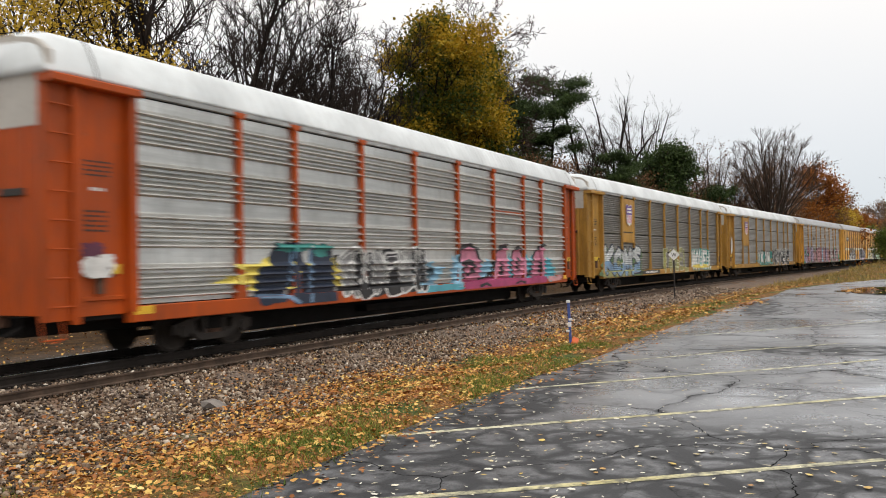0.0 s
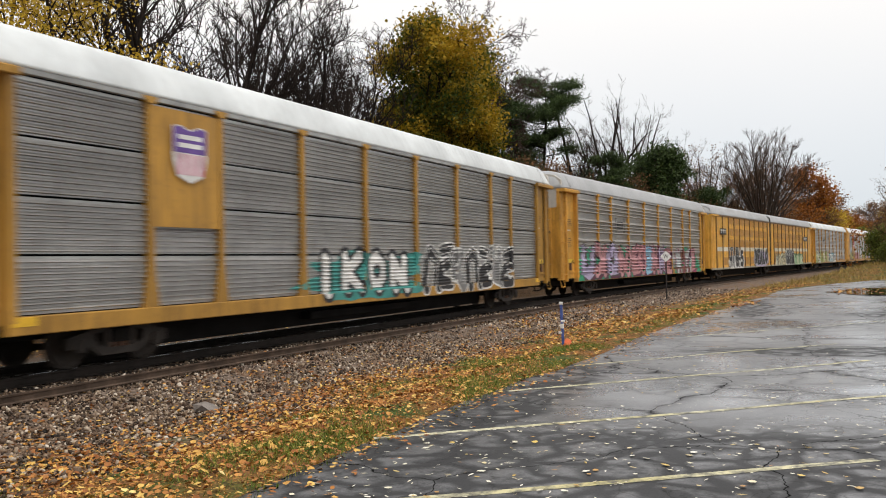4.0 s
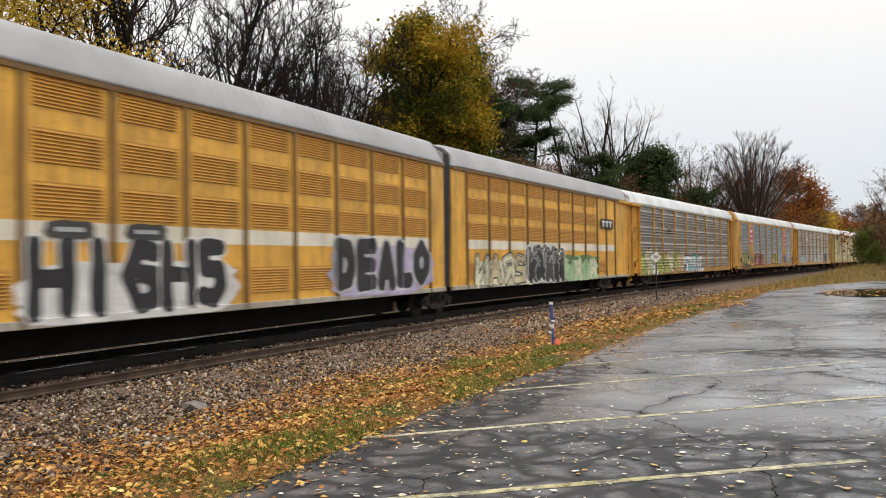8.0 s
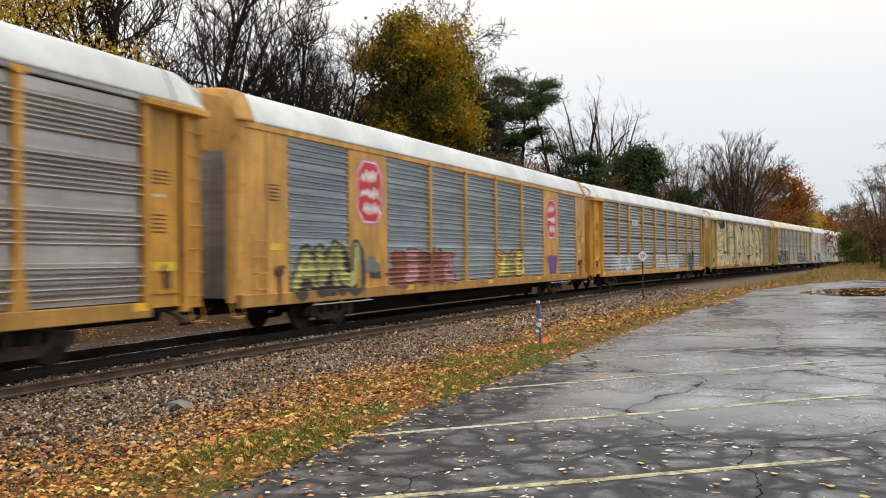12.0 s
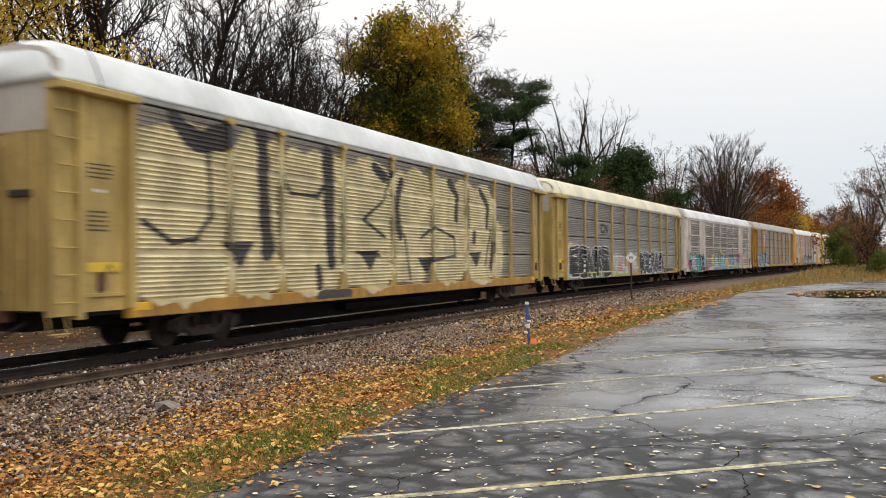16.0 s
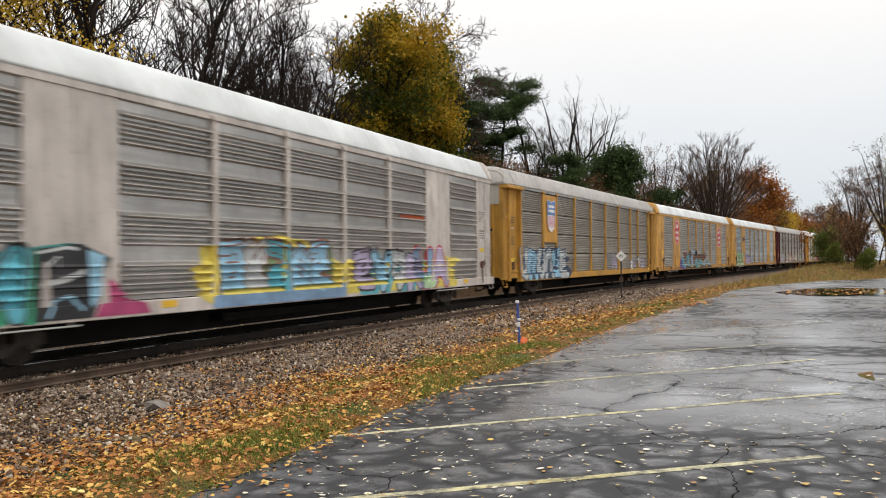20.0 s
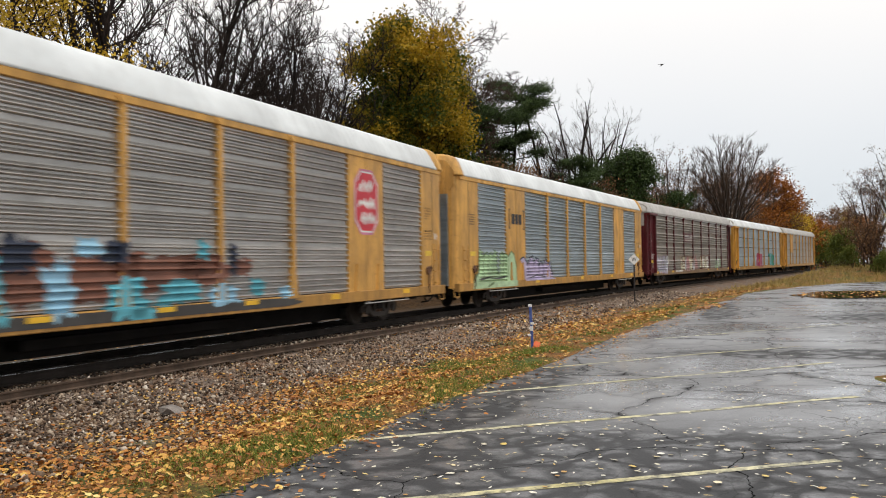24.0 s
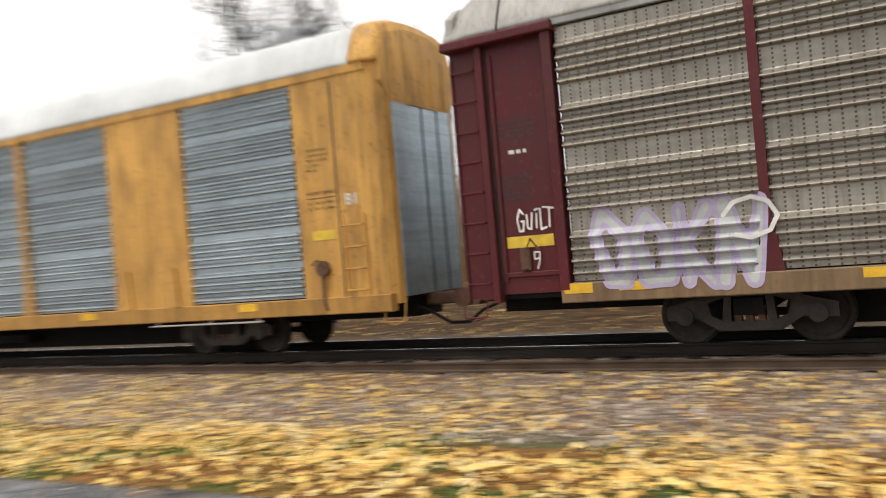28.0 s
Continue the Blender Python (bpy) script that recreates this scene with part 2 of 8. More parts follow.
def part(name, build, material, parent, label="", smooth=False):
    """One mesh object under a thing or a part; takes a Build or a finished mesh."""
    me = build.mesh(name, material, smooth) if isinstance(build, Build) else build
    ob = new(name, me)
    ob.parent = parent
    if label:
        ob["label"] = label
    return ob


def thing(name, build, material, label, category, group="", kind="", smooth=False):
    me = build.mesh(name, material, smooth) if isinstance(build, Build) else build
    return tagged(new(name, me), label, category, group, kind)


# ---- the track's line ----
GRADE = 0.00748
_g = np.linspace(-700, 1100, 18001)
_k = np.interp(_g, [-60, -20, 5, 20, 60, 100, 420, 421], [0, 0.0004, 0.0016, 0.00295, 0.00155, 0.00019, 0.00019, 0])
_h = np.concatenate([[0], np.cumsum((_k[1:] + _k[:-1]) / 2) * 0.1])
_h += 0.015 - np.interp(0, _g, _h)
_x = np.concatenate([[0], np.cumsum(np.sin((_h[1:] + _h[:-1]) / 2)) * 0.1])
_y = np.concatenate([[0], np.cumsum(np.cos((_h[1:] + _h[:-1]) / 2)) * 0.1])
_x += -12.94 - np.interp(0, _g, _x)
_y += 0.022 - np.interp(0, _g, _y)


def rail_z(s):
    return GRADE * np.clip(s, -60, 260)


def on_track(s, w=0.0, z=0.0):
    """World place of a point s metres along the track, w to the camera's side of its centre line, z over the rail tops."""
    h = np.interp(s, _g, _h)
    return (np.interp(s, _g, _x) + w * np.cos(h), np.interp(s, _g, _y) - w * np.sin(h), rail_z(s) + z)


def heading(s):
    return float(np.interp(s, _g, _h))


# ---- ground ----
def lot_z(x, y):
    return 0.02 * (np.clip(x, -8, 40) + 5) + GRADE * np.clip(y, -60, 200)


def smooth01(a):
    a = np.clip(a, 0, 1)
    return a * a * (3 - 2 * a)


PROFILE_W = [-60, -30, -14, -8, -5, -3.2, -2.0, -1.3, 1.3, 2.0, 3.0, 4.8, 6.8, 8.8, 40]
PROFILE_Z = [1.5, 0.8, 0.0, -0.5, -0.6, -0.5, -0.26, -0.21, -0.21, -0.25, -0.42, -0.44, -0.32, -0.10, -0.05]


def track_w(x, y):
    """Signed distance from the track's centre line."""
    s = np.interp(y, _y, _g)
    return (x - np.interp(s, _g, _x)) * np.cos(np.interp(s, _g, _h)), s


LOT_EDGE_Y = [-60, -40, -20, 0, 10, 21.7, 28.6, 44.5, 52.5, 57.4, 64, 76, 90, 95]
LOT_EDGE_X = [-4.0, -4.15, -4.2, -4.1, -3.85, -2.95, -2.24, -0.56, 2.0, 4.6, 12, 30, 70, 90]


def ground_z(x, y):
    x, y = np.asarray(x, float), np.asarray(y, float)
    w, s = track_w(x, y)
    z = np.interp(w, PROFILE_W, PROFILE_Z) + rail_z(s)
    e = x - np.interp(y, LOT_EDGE_Y, LOT_EDGE_X)
    k = smooth01((e + 3.0) / 2.8)
    lot = lot_z(x, y) - 0.03
    # bank rising beyond the far end of the lot, on the camera's side of the curve
    bank = 0.9 * smooth01((y - 62 - 0.5 * np.clip(x, 0, 60)) / 26) * smooth01((w - 4.5) / 6)
    return z * (1 - k) + lot * k + bank


def axis(*spans):
    out = []
    for a, b, step in spans:
        out += list(np.arange(a, b, step))
    return np.array(out + [spans[-1][1]])


gx = axis((-900, -200, 100), (-200, -60, 14), (-60, -24, 3), (-24, 3, 0.4), (3, 30, 3), (30, 120, 15), (120, 900, 130))
gy = axis((-900, -150, 125), (-150, -30, 10), (-30, 60, 0.8), (60, 150, 2.5), (150, 300, 10), (300, 1000, 100))
GX, GY = np.meshgrid(gx, gy)
GZ = ground_z(GX, GY)
rng = np.random.default_rng(4)
near = (np.abs(GX + 8) < 14) & (GY > -30) & (GY < 60)
GZ = GZ + near * rng.normal(0, 0.012, GZ.shape)
ny, nx = GX.shape
gi = np.arange(ny * nx).reshape(ny, nx)
gfaces = np.stack([gi[:-1, :-1], gi[:-1, 1:], gi[1:, 1:], gi[1:, :-1]], -1).reshape(-1, 4)
gm = bpy.data.meshes.new("ground")
gm.from_pydata(np.stack([GX, GY, GZ], -1).reshape(-1, 3).tolist(), [], gfaces.tolist())
att = gm.attributes.new("across", "FLOAT", "POINT")
att.data.foreach_set("value", track_w(GX, GY)[0].reshape(-1).astype(np.float32))
gm.polygons.foreach_set("use_smooth", [True] * len(gm.polygons))

m, nt, b = node_mat("ballast_and_leaf_litter", 0.85, 0.0, 0.15)
v = coords(nt)
atn = nt.nodes.new("ShaderNodeAttribute")
atn.attribute_name = "across"
wob = noise_fac(nt, v, 0.5, 5, 0.2, 0.8)
edge = nt.nodes.new("ShaderNodeMath")
edge.operation = "MULTIPLY_ADD"
edge.inputs[1].default_value = 2.6
nt.links.new(wob, edge.inputs[0])
nt.links.new(atn.outputs["Fac"], edge.inputs[2])


def zone(a, b_):
    r = nt.nodes.new("ShaderNodeMapRange")
    r.inputs["From Min"].default_value, r.inputs["From Max"].default_value = a, b_
    nt.links.new(edge.outputs[0], r.inputs[0])
    return r.outputs[0]


vor = nt.nodes.new("ShaderNodeTexVoronoi")
vor.inputs["Scale"].default_value = 17
nt.links.new(v, vor.inputs["Vector"])
bw = nt.nodes.new("ShaderNodeRGBToBW")
nt.links.new(vor.outputs["Color"], bw.inputs[0])
stone_c = mix(nt, bw.outputs[0], (0.05, 0.04, 0.033), (0.30, 0.23, 0.185))
stone_c = mix(nt, noise_fac(nt, v, 1.2, 4, 0.5, 0.75), stone_c, (0.20, 0.10, 0.045))
litter = mix(nt, noise_fac(nt, v, 7.0, 5), (0.09, 0.045, 0.02), (0.30, 0.14, 0.04))
litter = mix(nt, noise_fac(nt, v, 26.0, 4, 0.55, 0.7), litter, (0.58, 0.33, 0.10))
litter = mix(nt, noise_fac(nt, v, 55.0, 3, 0.52, 0.7), litter, (0.04, 0.022, 0.012))
grass_c = mix(nt, noise_fac(nt, v, 13.0, 5), (0.035, 0.055, 0.015), (0.10, 0.13, 0.03))
verge = mix(nt, noise_fac(nt, v, 0.9, 5, 0.47, 0.6), litter, grass_c)
verge = mix(nt, zone(5.6, 7.4), stone_c, verge)
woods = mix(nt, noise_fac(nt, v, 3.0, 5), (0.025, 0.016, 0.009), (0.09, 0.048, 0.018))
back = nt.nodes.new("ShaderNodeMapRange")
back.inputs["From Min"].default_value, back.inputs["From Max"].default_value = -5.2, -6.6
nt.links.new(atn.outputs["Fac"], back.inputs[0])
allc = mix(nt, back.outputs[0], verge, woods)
# oily ballast, with the shade under and behind the train painted into its colour
oil_shade = nt.nodes.new("ShaderNodeMapRange")
oil_shade.inputs["From Min"].default_value, oil_shade.inputs["From Max"].default_value = 1.9, 1.2
nt.links.new(edge.outputs[0], oil_shade.inputs[0])
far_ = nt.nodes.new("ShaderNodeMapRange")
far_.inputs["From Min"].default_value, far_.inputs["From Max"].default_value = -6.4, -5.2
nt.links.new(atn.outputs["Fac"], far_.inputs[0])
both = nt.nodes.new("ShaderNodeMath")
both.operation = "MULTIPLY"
nt.links.new(oil_shade.outputs[0], both.inputs[0])
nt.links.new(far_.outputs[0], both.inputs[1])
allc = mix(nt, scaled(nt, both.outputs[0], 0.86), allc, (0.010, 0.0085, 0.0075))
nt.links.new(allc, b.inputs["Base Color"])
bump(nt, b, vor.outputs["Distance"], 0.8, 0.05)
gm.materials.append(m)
tagged(new("ground", gm), "stony ground with leaf litter, grass and wet ballast, train shade painted in", "ground", kind="structure")

# ---- parking lot ----

def lot_mesh():
    ys = axis((-40, 2, 1.5), (2, 30, 0.25), (30, 92, 0.8))
    bl = Build()
    nxs = 60
    rows = []
    for y in ys:
        x0 = float(np.interp(y, LOT_EDGE_Y, LOT_EDGE_X))
        x0 += 0.13 * noise.noise((0, y * 0.8, 3)) + 0.05 * noise.noise((0, y * 4.0, 7)) + 0.2 * noise.noise((0, y * 0.17, 1))
        q = (np.linspace(0, 1, nxs) ** 1.7) * (max(72, x0 + 6) - x0) + x0
        rows.append([(x, y, float(lot_z(x, y)) + 0.012 * noise.noise((x * 0.5, y * 0.5, 0)) + (0 if i else -0.09)) for i, x in enumerate([x0 - 0.03, *q])])
    bl.sweep(rows, close=False)
    return bl


m, nt, b = node_mat("wet_cracked_asphalt", 0.35)
v = coords(nt)
warp = nt.nodes.new("ShaderNodeTexNoise")
warp.inputs["Scale"].default_value, warp.inputs["Detail"].default_value = 1.3, 4
nt.links.new(v, warp.inputs["Vector"])
vadd = nt.nodes.new("ShaderNodeVectorMath")
vadd.operation = "MULTIPLY_ADD"
vadd.inputs[1].default_value = (0.7, 0.7, 0.7)
nt.links.new(warp.outputs["Color"], vadd.inputs[0])
nt.links.new(v, vadd.inputs[2])


def crack(scale, a, b_):
    c_ = nt.nodes.new("ShaderNodeTexVoronoi")
    c_.feature = "DISTANCE_TO_EDGE"
    c_.inputs["Scale"].default_value = scale
    nt.links.new(vadd.outputs[0], c_.inputs["Vector"])
    r = nt.nodes.new("ShaderNodeMapRange")
    r.inputs["From Min"].default_value, r.inputs["From Max"].default_value = a, b_
    r.inputs["To Min"].default_value, r.inputs["To Max"].default_value = 1, 0
    nt.links.new(c_.outputs["Distance"], r.inputs[0])
    return r.outputs[0]


big = crack(0.36, 0.0005, 0.004)
small = crack(2.3, 0.0, 0.022)
where = noise_fac(nt, v, 0.30, 3, 0.47, 0.55)
damp = crack(0.36, 0.0, 0.10)
middle_where = noise_fac(nt, v, 0.22, 3, 0.38, 0.50)


def gated(sock, k):
    g_ = nt.nodes.new("ShaderNodeMath")
    g_.operation = "MULTIPLY"
    nt.links.new(scaled(nt, sock, k), g_.inputs[0])
    nt.links.new(middle_where, g_.inputs[1])
    return g_.outputs[0]


mid_line, mid_damp = gated(crack(0.95, 0.001, 0.011), 0.8), gated(crack(0.95, 0.0, 0.13), 0.6)


def wet_patch(cx, cy, sx, sy):
    """A damp patch of its own shape round a point of the lot."""
    mp = nt.nodes.new("ShaderNodeMapping")
    mp.inputs["Location"].default_value = (-cx / sx, -cy / sy, 0)
    mp.inputs["Scale"].default_value = (1 / sx, 1 / sy, 0)
    nt.links.new(vadd.outputs[0], mp.inputs[0])
    ln = nt.nodes.new("ShaderNodeVectorMath")
    ln.operation = "LENGTH"
    nt.links.new(mp.outputs[0], ln.inputs[0])
    r = nt.nodes.new("ShaderNodeMapRange")
    r.inputs["From Min"].default_value, r.inputs["From Max"].default_value = 1.25, 0.7
    nt.links.new(ln.outputs["Value"], r.inputs[0])
    return r.outputs[0]


wet = wet_patch(-0.2, 6.4, 5.2, 3.4)
for spot in ((-3.0, 11.0, 0.9, 4.2), (2.8, 16.4, 5.0, 1.0), (5.5, 26.0, 4.5, 2.4), (-0.9, 30.0, 0.7, 6.0)):
    mx = nt.nodes.new("ShaderNodeMath")
    mx.operation = "MAXIMUM"
    nt.links.new(wet, mx.inputs[0])
    nt.links.new(wet_patch(*spot), mx.inputs[1])
    wet = mx.outputs[0]
where = scaled(nt, where, 0.55)
mm = nt.nodes.new("ShaderNodeMath")
mm.operation = "MULTIPLY"
nt.links.new(small, mm.inputs[0])
nt.links.new(where, mm.inputs[1])
cr = nt.nodes.new("ShaderNodeMath")
cr.operation = "MAXIMUM"
nt.links.new(big, cr.inputs[0])
nt.links.new(mm.outputs[0], cr.inputs[1])
grain = noise_fac(nt, v, 70.0, 3)
worn = noise_fac(nt, v, 0.28, 4, 0.42, 0.58)
c = mix(nt, grain, (0.14, 0.145, 0.157), (0.275, 0.283, 0.302))
c = mix(nt, scaled(nt, worn, 0.45), c, (0.030, 0.030, 0.032))
def product(a, b_):
    g_ = nt.nodes.new("ShaderNodeMath")
    g_.operation = "MULTIPLY"
    nt.links.new(a, g_.inputs[0])
    nt.links.new(b_, g_.inputs[1])
    return g_.outputs[0]


def largest(*socks):
    out_ = socks[0]
    for s_ in socks[1:]:
        g_ = nt.nodes.new("ShaderNodeMath")
        g_.operation = "MAXIMUM"
        nt.links.new(out_, g_.inputs[0])
        nt.links.new(s_, g_.inputs[1])
        out_ = g_.outputs[0]
    return out_


ragged = noise_fac(nt, v, 2.6, 6, 0.36, 0.60, 0.7)
fine_rag = noise_fac(nt, v, 9.0, 5, 0.40, 0.62, 0.7)
patchy = noise_fac(nt, v, 0.55, 5, 0.50, 0.62)
bands = product(damp, scaled(nt, ragged, 0.75, 0.25))
crazed = product(crack(1.9, 0.0, 0.17), largest(wet, scaled(nt, patchy, 0.7)))
crazed = product(crazed, scaled(nt, ragged, 0.7, 0.3))
flakes = product(scaled(nt, crack(1.9, 0.05, 0.20), -1.0, 1.0), ragged)
soaked = largest(bands, mid_damp, crazed, scaled(nt, product(patchy, fine_rag), 0.5), product(wet, scaled(nt, flakes, -0.45, 0.92)))
c = mix(nt, scaled(nt, soaked, 0.93), c, (0.010, 0.010, 0.011))
c = mix(nt, mid_line, c, (0.004, 0.004, 0.004))
c = mix(nt, cr.outputs[0], c, (0.004, 0.004, 0.004))
nt.links.new(c, b.inputs["Base Color"])
film = noise_fac(nt, v, 0.38, 5, 0.40, 0.54)
rg = nt.nodes.new("ShaderNodeMapRange")
rg.inputs["To Min"].default_value, rg.inputs["To Max"].default_value = 0.12, 0.36
nt.links.new(film, rg.inputs[0])
rgm = nt.nodes.new("ShaderNodeMath")
rgm.operation = "MAXIMUM"
nt.links.new(rg.outputs[0], rgm.inputs[0])
nt.links.new(largest(cr.outputs[0], scaled(nt, soaked, 0.62)), rgm.inputs[1])
nt.links.new(rgm.outputs[0], b.inputs["Roughness"])
sp1 = nt.nodes.new("ShaderNodeMath")
sp1.operation = "MULTIPLY"
nt.links.new(scaled(nt, cr.outputs[0], -1.0, 1.0), sp1.inputs[0])
nt.links.new(product(scaled(nt, wet, -0.25, 1.05), scaled(nt, soaked, -0.86, 1.0)), sp1.inputs[1])
nt.links.new(sp1.outputs[0], b.inputs["Specular IOR Level"])
# a thin film of rain water where the ground is not crumbled
nt.links.new(product(scaled(nt, film, -0.45, 0.6), scaled(nt, soaked, -0.95, 1.0)), b.inputs["Coat Weight"])
b.inputs["Coat Roughness"].default_value, b.inputs["Coat IOR"].default_value = 0.14, 1.33
hh = nt.nodes.new("ShaderNodeMath")
hh.operation = "SUBTRACT"
nt.links.new(scaled(nt, grain, 0.06), hh.inputs[0])
nt.links.new(cr.outputs[0], hh.inputs[1])
bump(nt, b, hh.outputs[0], 0.35, 0.008)
ASPHALT = m
lot = thing("parking_lot", lot_mesh(), ASPHALT, "wet cracked asphalt parking lot with faded lines", "parking lot", kind="structure", smooth=True)

m, nt, b = node_mat("worn_yellow_line_paint", 0.5)
v = coords(nt)
wear = noise_fac(nt, v, 6.0, 8, 0.42, 0.62, 0.72)
c = mix(nt, noise_fac(nt, v, 0.35, 3), (0.56, 0.50, 0.22), (0.68, 0.66, 0.50))
c = mix(nt, wear, c, (0.06, 0.06, 0.055))
nt.links.new(c, b.inputs["Base Color"])
LINE = m
STALLS = [((-3.7, 4.94), (0.59, 7.72), 0.10), ((-3.95, 7.56), (1.08, 11.21), 0.10), ((-3.6, 10.79), (1.06, 14.74), 0.10),
          ((-3.4, 13.68), (0.71, 17.51), 0.09), ((-2.2, 19.0), (2.0, 23.2), 0.08), ((3.6, 29.7), (7.0, 33.0), 0.12)]
for (xa, ya), (xb, yb), wd in STALLS:
    bl = Build()
    d = Vector((xb - xa, yb - ya, 0)).normalized()
    side = Vector((-d.y, d.x, 0)) * wd / 2
    rows = []
    for i in range(41):
        p0 = Vector((xa, ya, 0)).lerp(Vector((xb, yb, 0)), i / 40)
        jig = 0.006 * noise.noise((p0.x * 3, p0.y * 3, 5))
        row = []
        for k in (-1, -0.33, 0.33, 1):
            q = p0 + side * (k + jig * 10)
            row.append((q.x, q.y, float(lot_z(q.x, q.y)) + 0.012 * noise.noise((q.x * 0.5, q.y * 0.5, 0)) + 0.003))
        rows.append(row[::-1])
    bl.sweep(rows, close=False)
    thing("stall_line", bl, LINE, "worn pale yellow parking stall line on asphalt", "road marking", "stall lines", "structure")

# puddle at the lot's far end
m, nt, b = node_mat("puddle_water", 0.03)
b.inputs["Base Color"].default_value = (0.035, 0.03, 0.022, 1)
bump(nt, b, noise_fac(nt, coords(nt), 3.0, 3), 0.03, 0.01)
bl = Build()
cx, cy = 4.3, 40.6
ring = []
for k in range(48):
    a = 2 * math.pi * k / 48
    r = 1 + 0.28 * noise.noise((math.cos(a) * 1.6, math.sin(a) * 1.6, 2)) + 0.1 * noise.noise((math.cos(a) * 5, math.sin(a) * 5, 4))
    x, y = cx + 2.9 * r * math.cos(a), cy + 3.7 * r * math.sin(a)
    ring.append((x, y, float(lot_z(x, y)) + 0.022))
bl.add([(cx, cy, float(lot_z(cx, cy)) + 0.022), *ring], [(0, k + 1, (k + 1) % 48 + 1) for k in range(48)])
thing("puddle", bl, m, "still brown rain puddle with leaves round it", "puddle", kind="structure")

# ---- track ----
RAIL_STEEL = plain("rail_steel", (0.024, 0.019, 0.016), 0.8, 0.0, 0.3, 2.0, 0, 0.2)
RAIL_TOP = plain("polished_rail_head", (0.5, 0.5, 0.52), 0.25, 1.0, 0.1, 6.0)
TIE = plain("creosoted_tie", (0.022, 0.018, 0.015), 0.9, 0, 0.35, 4.0, 0.4, 0.15)
RAIL_SHAPE = [(-0.075, 0), (0.075, 0), (0.075, 0.015), (0.012, 0.035), (0.012, 0.13), (0.036, 0.14), (0.037, 0.172), (-0.037, 0.172), (-0.036, 0.14), (-0.012, 0.13), (-0.012, 0.035), (-0.075, 0.015)]


def rail_mesh(w, base, s0, s1, wob=0.0, size=1.0):
    bl = Build()
    rings = []
    for s in np.arange(s0, s1 + 0.1, 3.0):
        dw = wob * (noise.noise((s * 0.03, 2.3, 0)) + 0.4 * noise.noise((s * 0.11, 2.3, 5)))
        wc = float(np.interp(s, *w)) if isinstance(w, tuple) else w
        rings.append([on_track(s, wc + dw + a * size, base + z * size) for a, z in RAIL_SHAPE][::-1])
    return bl.sweep(rings)


track = tagged(new("railway_track"), "single railway track on dark ballast", "railway track", kind="structure")
for w in (0.755, -0.755):
    part("rail", rail_mesh(w, -0.175, -120, 330), RAIL_STEEL, track)
    head = Build()
    head.sweep([[on_track(s, w - 0.03, 0.001), on_track(s, w + 0.03, 0.001)] for s in np.arange(-120, 330.1, 3.0)], close=False)
    part("rail_head", head, RAIL_TOP, track, "bright worn running surface")
tie_me = Build().bar(-1.2, 1.2, -0.11, 0.11, -0.18, 0, 0.012).mesh("tie", TIE)
for i in range(300):
    s = -36 + i * 0.55
    o = part("tie", tie_me, TIE, track)
    x, y, z = on_track(s, 0, -0.185)
    o.matrix_basis = pose(x, y, z - 0.012 * (i % 3), 0, 0, -math.degrees(heading(s)) + 0.6 * noise.noise((i, 0, 0)))
SPARE_STEEL = plain("rusty_spare_rail", (0.085, 0.058, 0.042), 0.75, 0.1, 0.4, 2.5, 0.2, 0.25)
spare = tagged(new("spare_rail"), "long dark rail lying loose on the ballast beside the track", "rail")
for k in range(20):
    part("rail_length", rail_mesh(([-110, 8, 28], [1.82, 1.94, 2.3]), -0.21, -108 + k * 12, -96 + k * 12, 0.05, 0.8), SPARE_STEEL, spare)


# ---- loose pieces on the ground ----
def scatter_mesh(name, shapes, places, sizes, material, tilt=0.5, seed=1, squash=(0.6, 1.0)):
    """Many small pieces as one mesh. shapes: list of (verts, faces as tri array)."""
    r = np.random.default_rng(seed)
    V, Fc, n0 = [], [], 0
    pick = r.integers(0, len(shapes), len(places))
    for k, (sv, sf) in enumerate(shapes):
        idx = np.where(pick == k)[0]
        if not len(idx):
            continue
        n = len(idx)
        a = r.uniform(0, 2 * np.pi, n)
        t1, t2 = r.normal(0, tilt, n), r.normal(0, tilt, n)
        sc = sizes[idx][:, None, None] * np.stack([np.ones(n), r.uniform(0.65, 1.0, n), r.uniform(*squash, n)], 1)[:, None, :]
        p = sv[None] * sc
        c1, s1 = np.cos(t1)[:, None], np.sin(t1)[:, None]
        y, z = p[..., 1] * c1 - p[..., 2] * s1, p[..., 1] * s1 + p[..., 2] * c1
        c2, s2 = np.cos(t2)[:, None], np.sin(t2)[:, None]
        x, z = p[..., 0] * c2 + z * s2, -p[..., 0] * s2 + z * c2
        ca, sa = np.cos(a)[:, None], np.sin(a)[:, None]
        q = np.stack([x * ca - y * sa, x * sa + y * ca, z], -1) + places[idx][:, None, :]
        V.append(q.reshape(-1, 3))
        Fc.append((sf[None] + (np.arange(n) * len(sv))[:, None, None] + n0).reshape(-1, sf.shape[1]))
        n0 += n * len(sv)
    V, Fc = np.concatenate(V), np.concatenate(Fc)
    me = bpy.data.meshes.new(name)
    me.vertices.add(len(V))
    me.vertices.foreach_set("co", V.astype(np.float32).ravel())
    k = Fc.shape[1]
    me.loops.add(Fc.size)
    me.loops.foreach_set("vertex_index", Fc.astype(np.int32).ravel())
    me.polygons.add(len(Fc))
    me.polygons.foreach_set("loop_start", (np.arange(len(Fc)) * k).astype(np.int32))
    me.materials.append(material)
    me.update(calc_edges=True)
    me.validate()
    return me


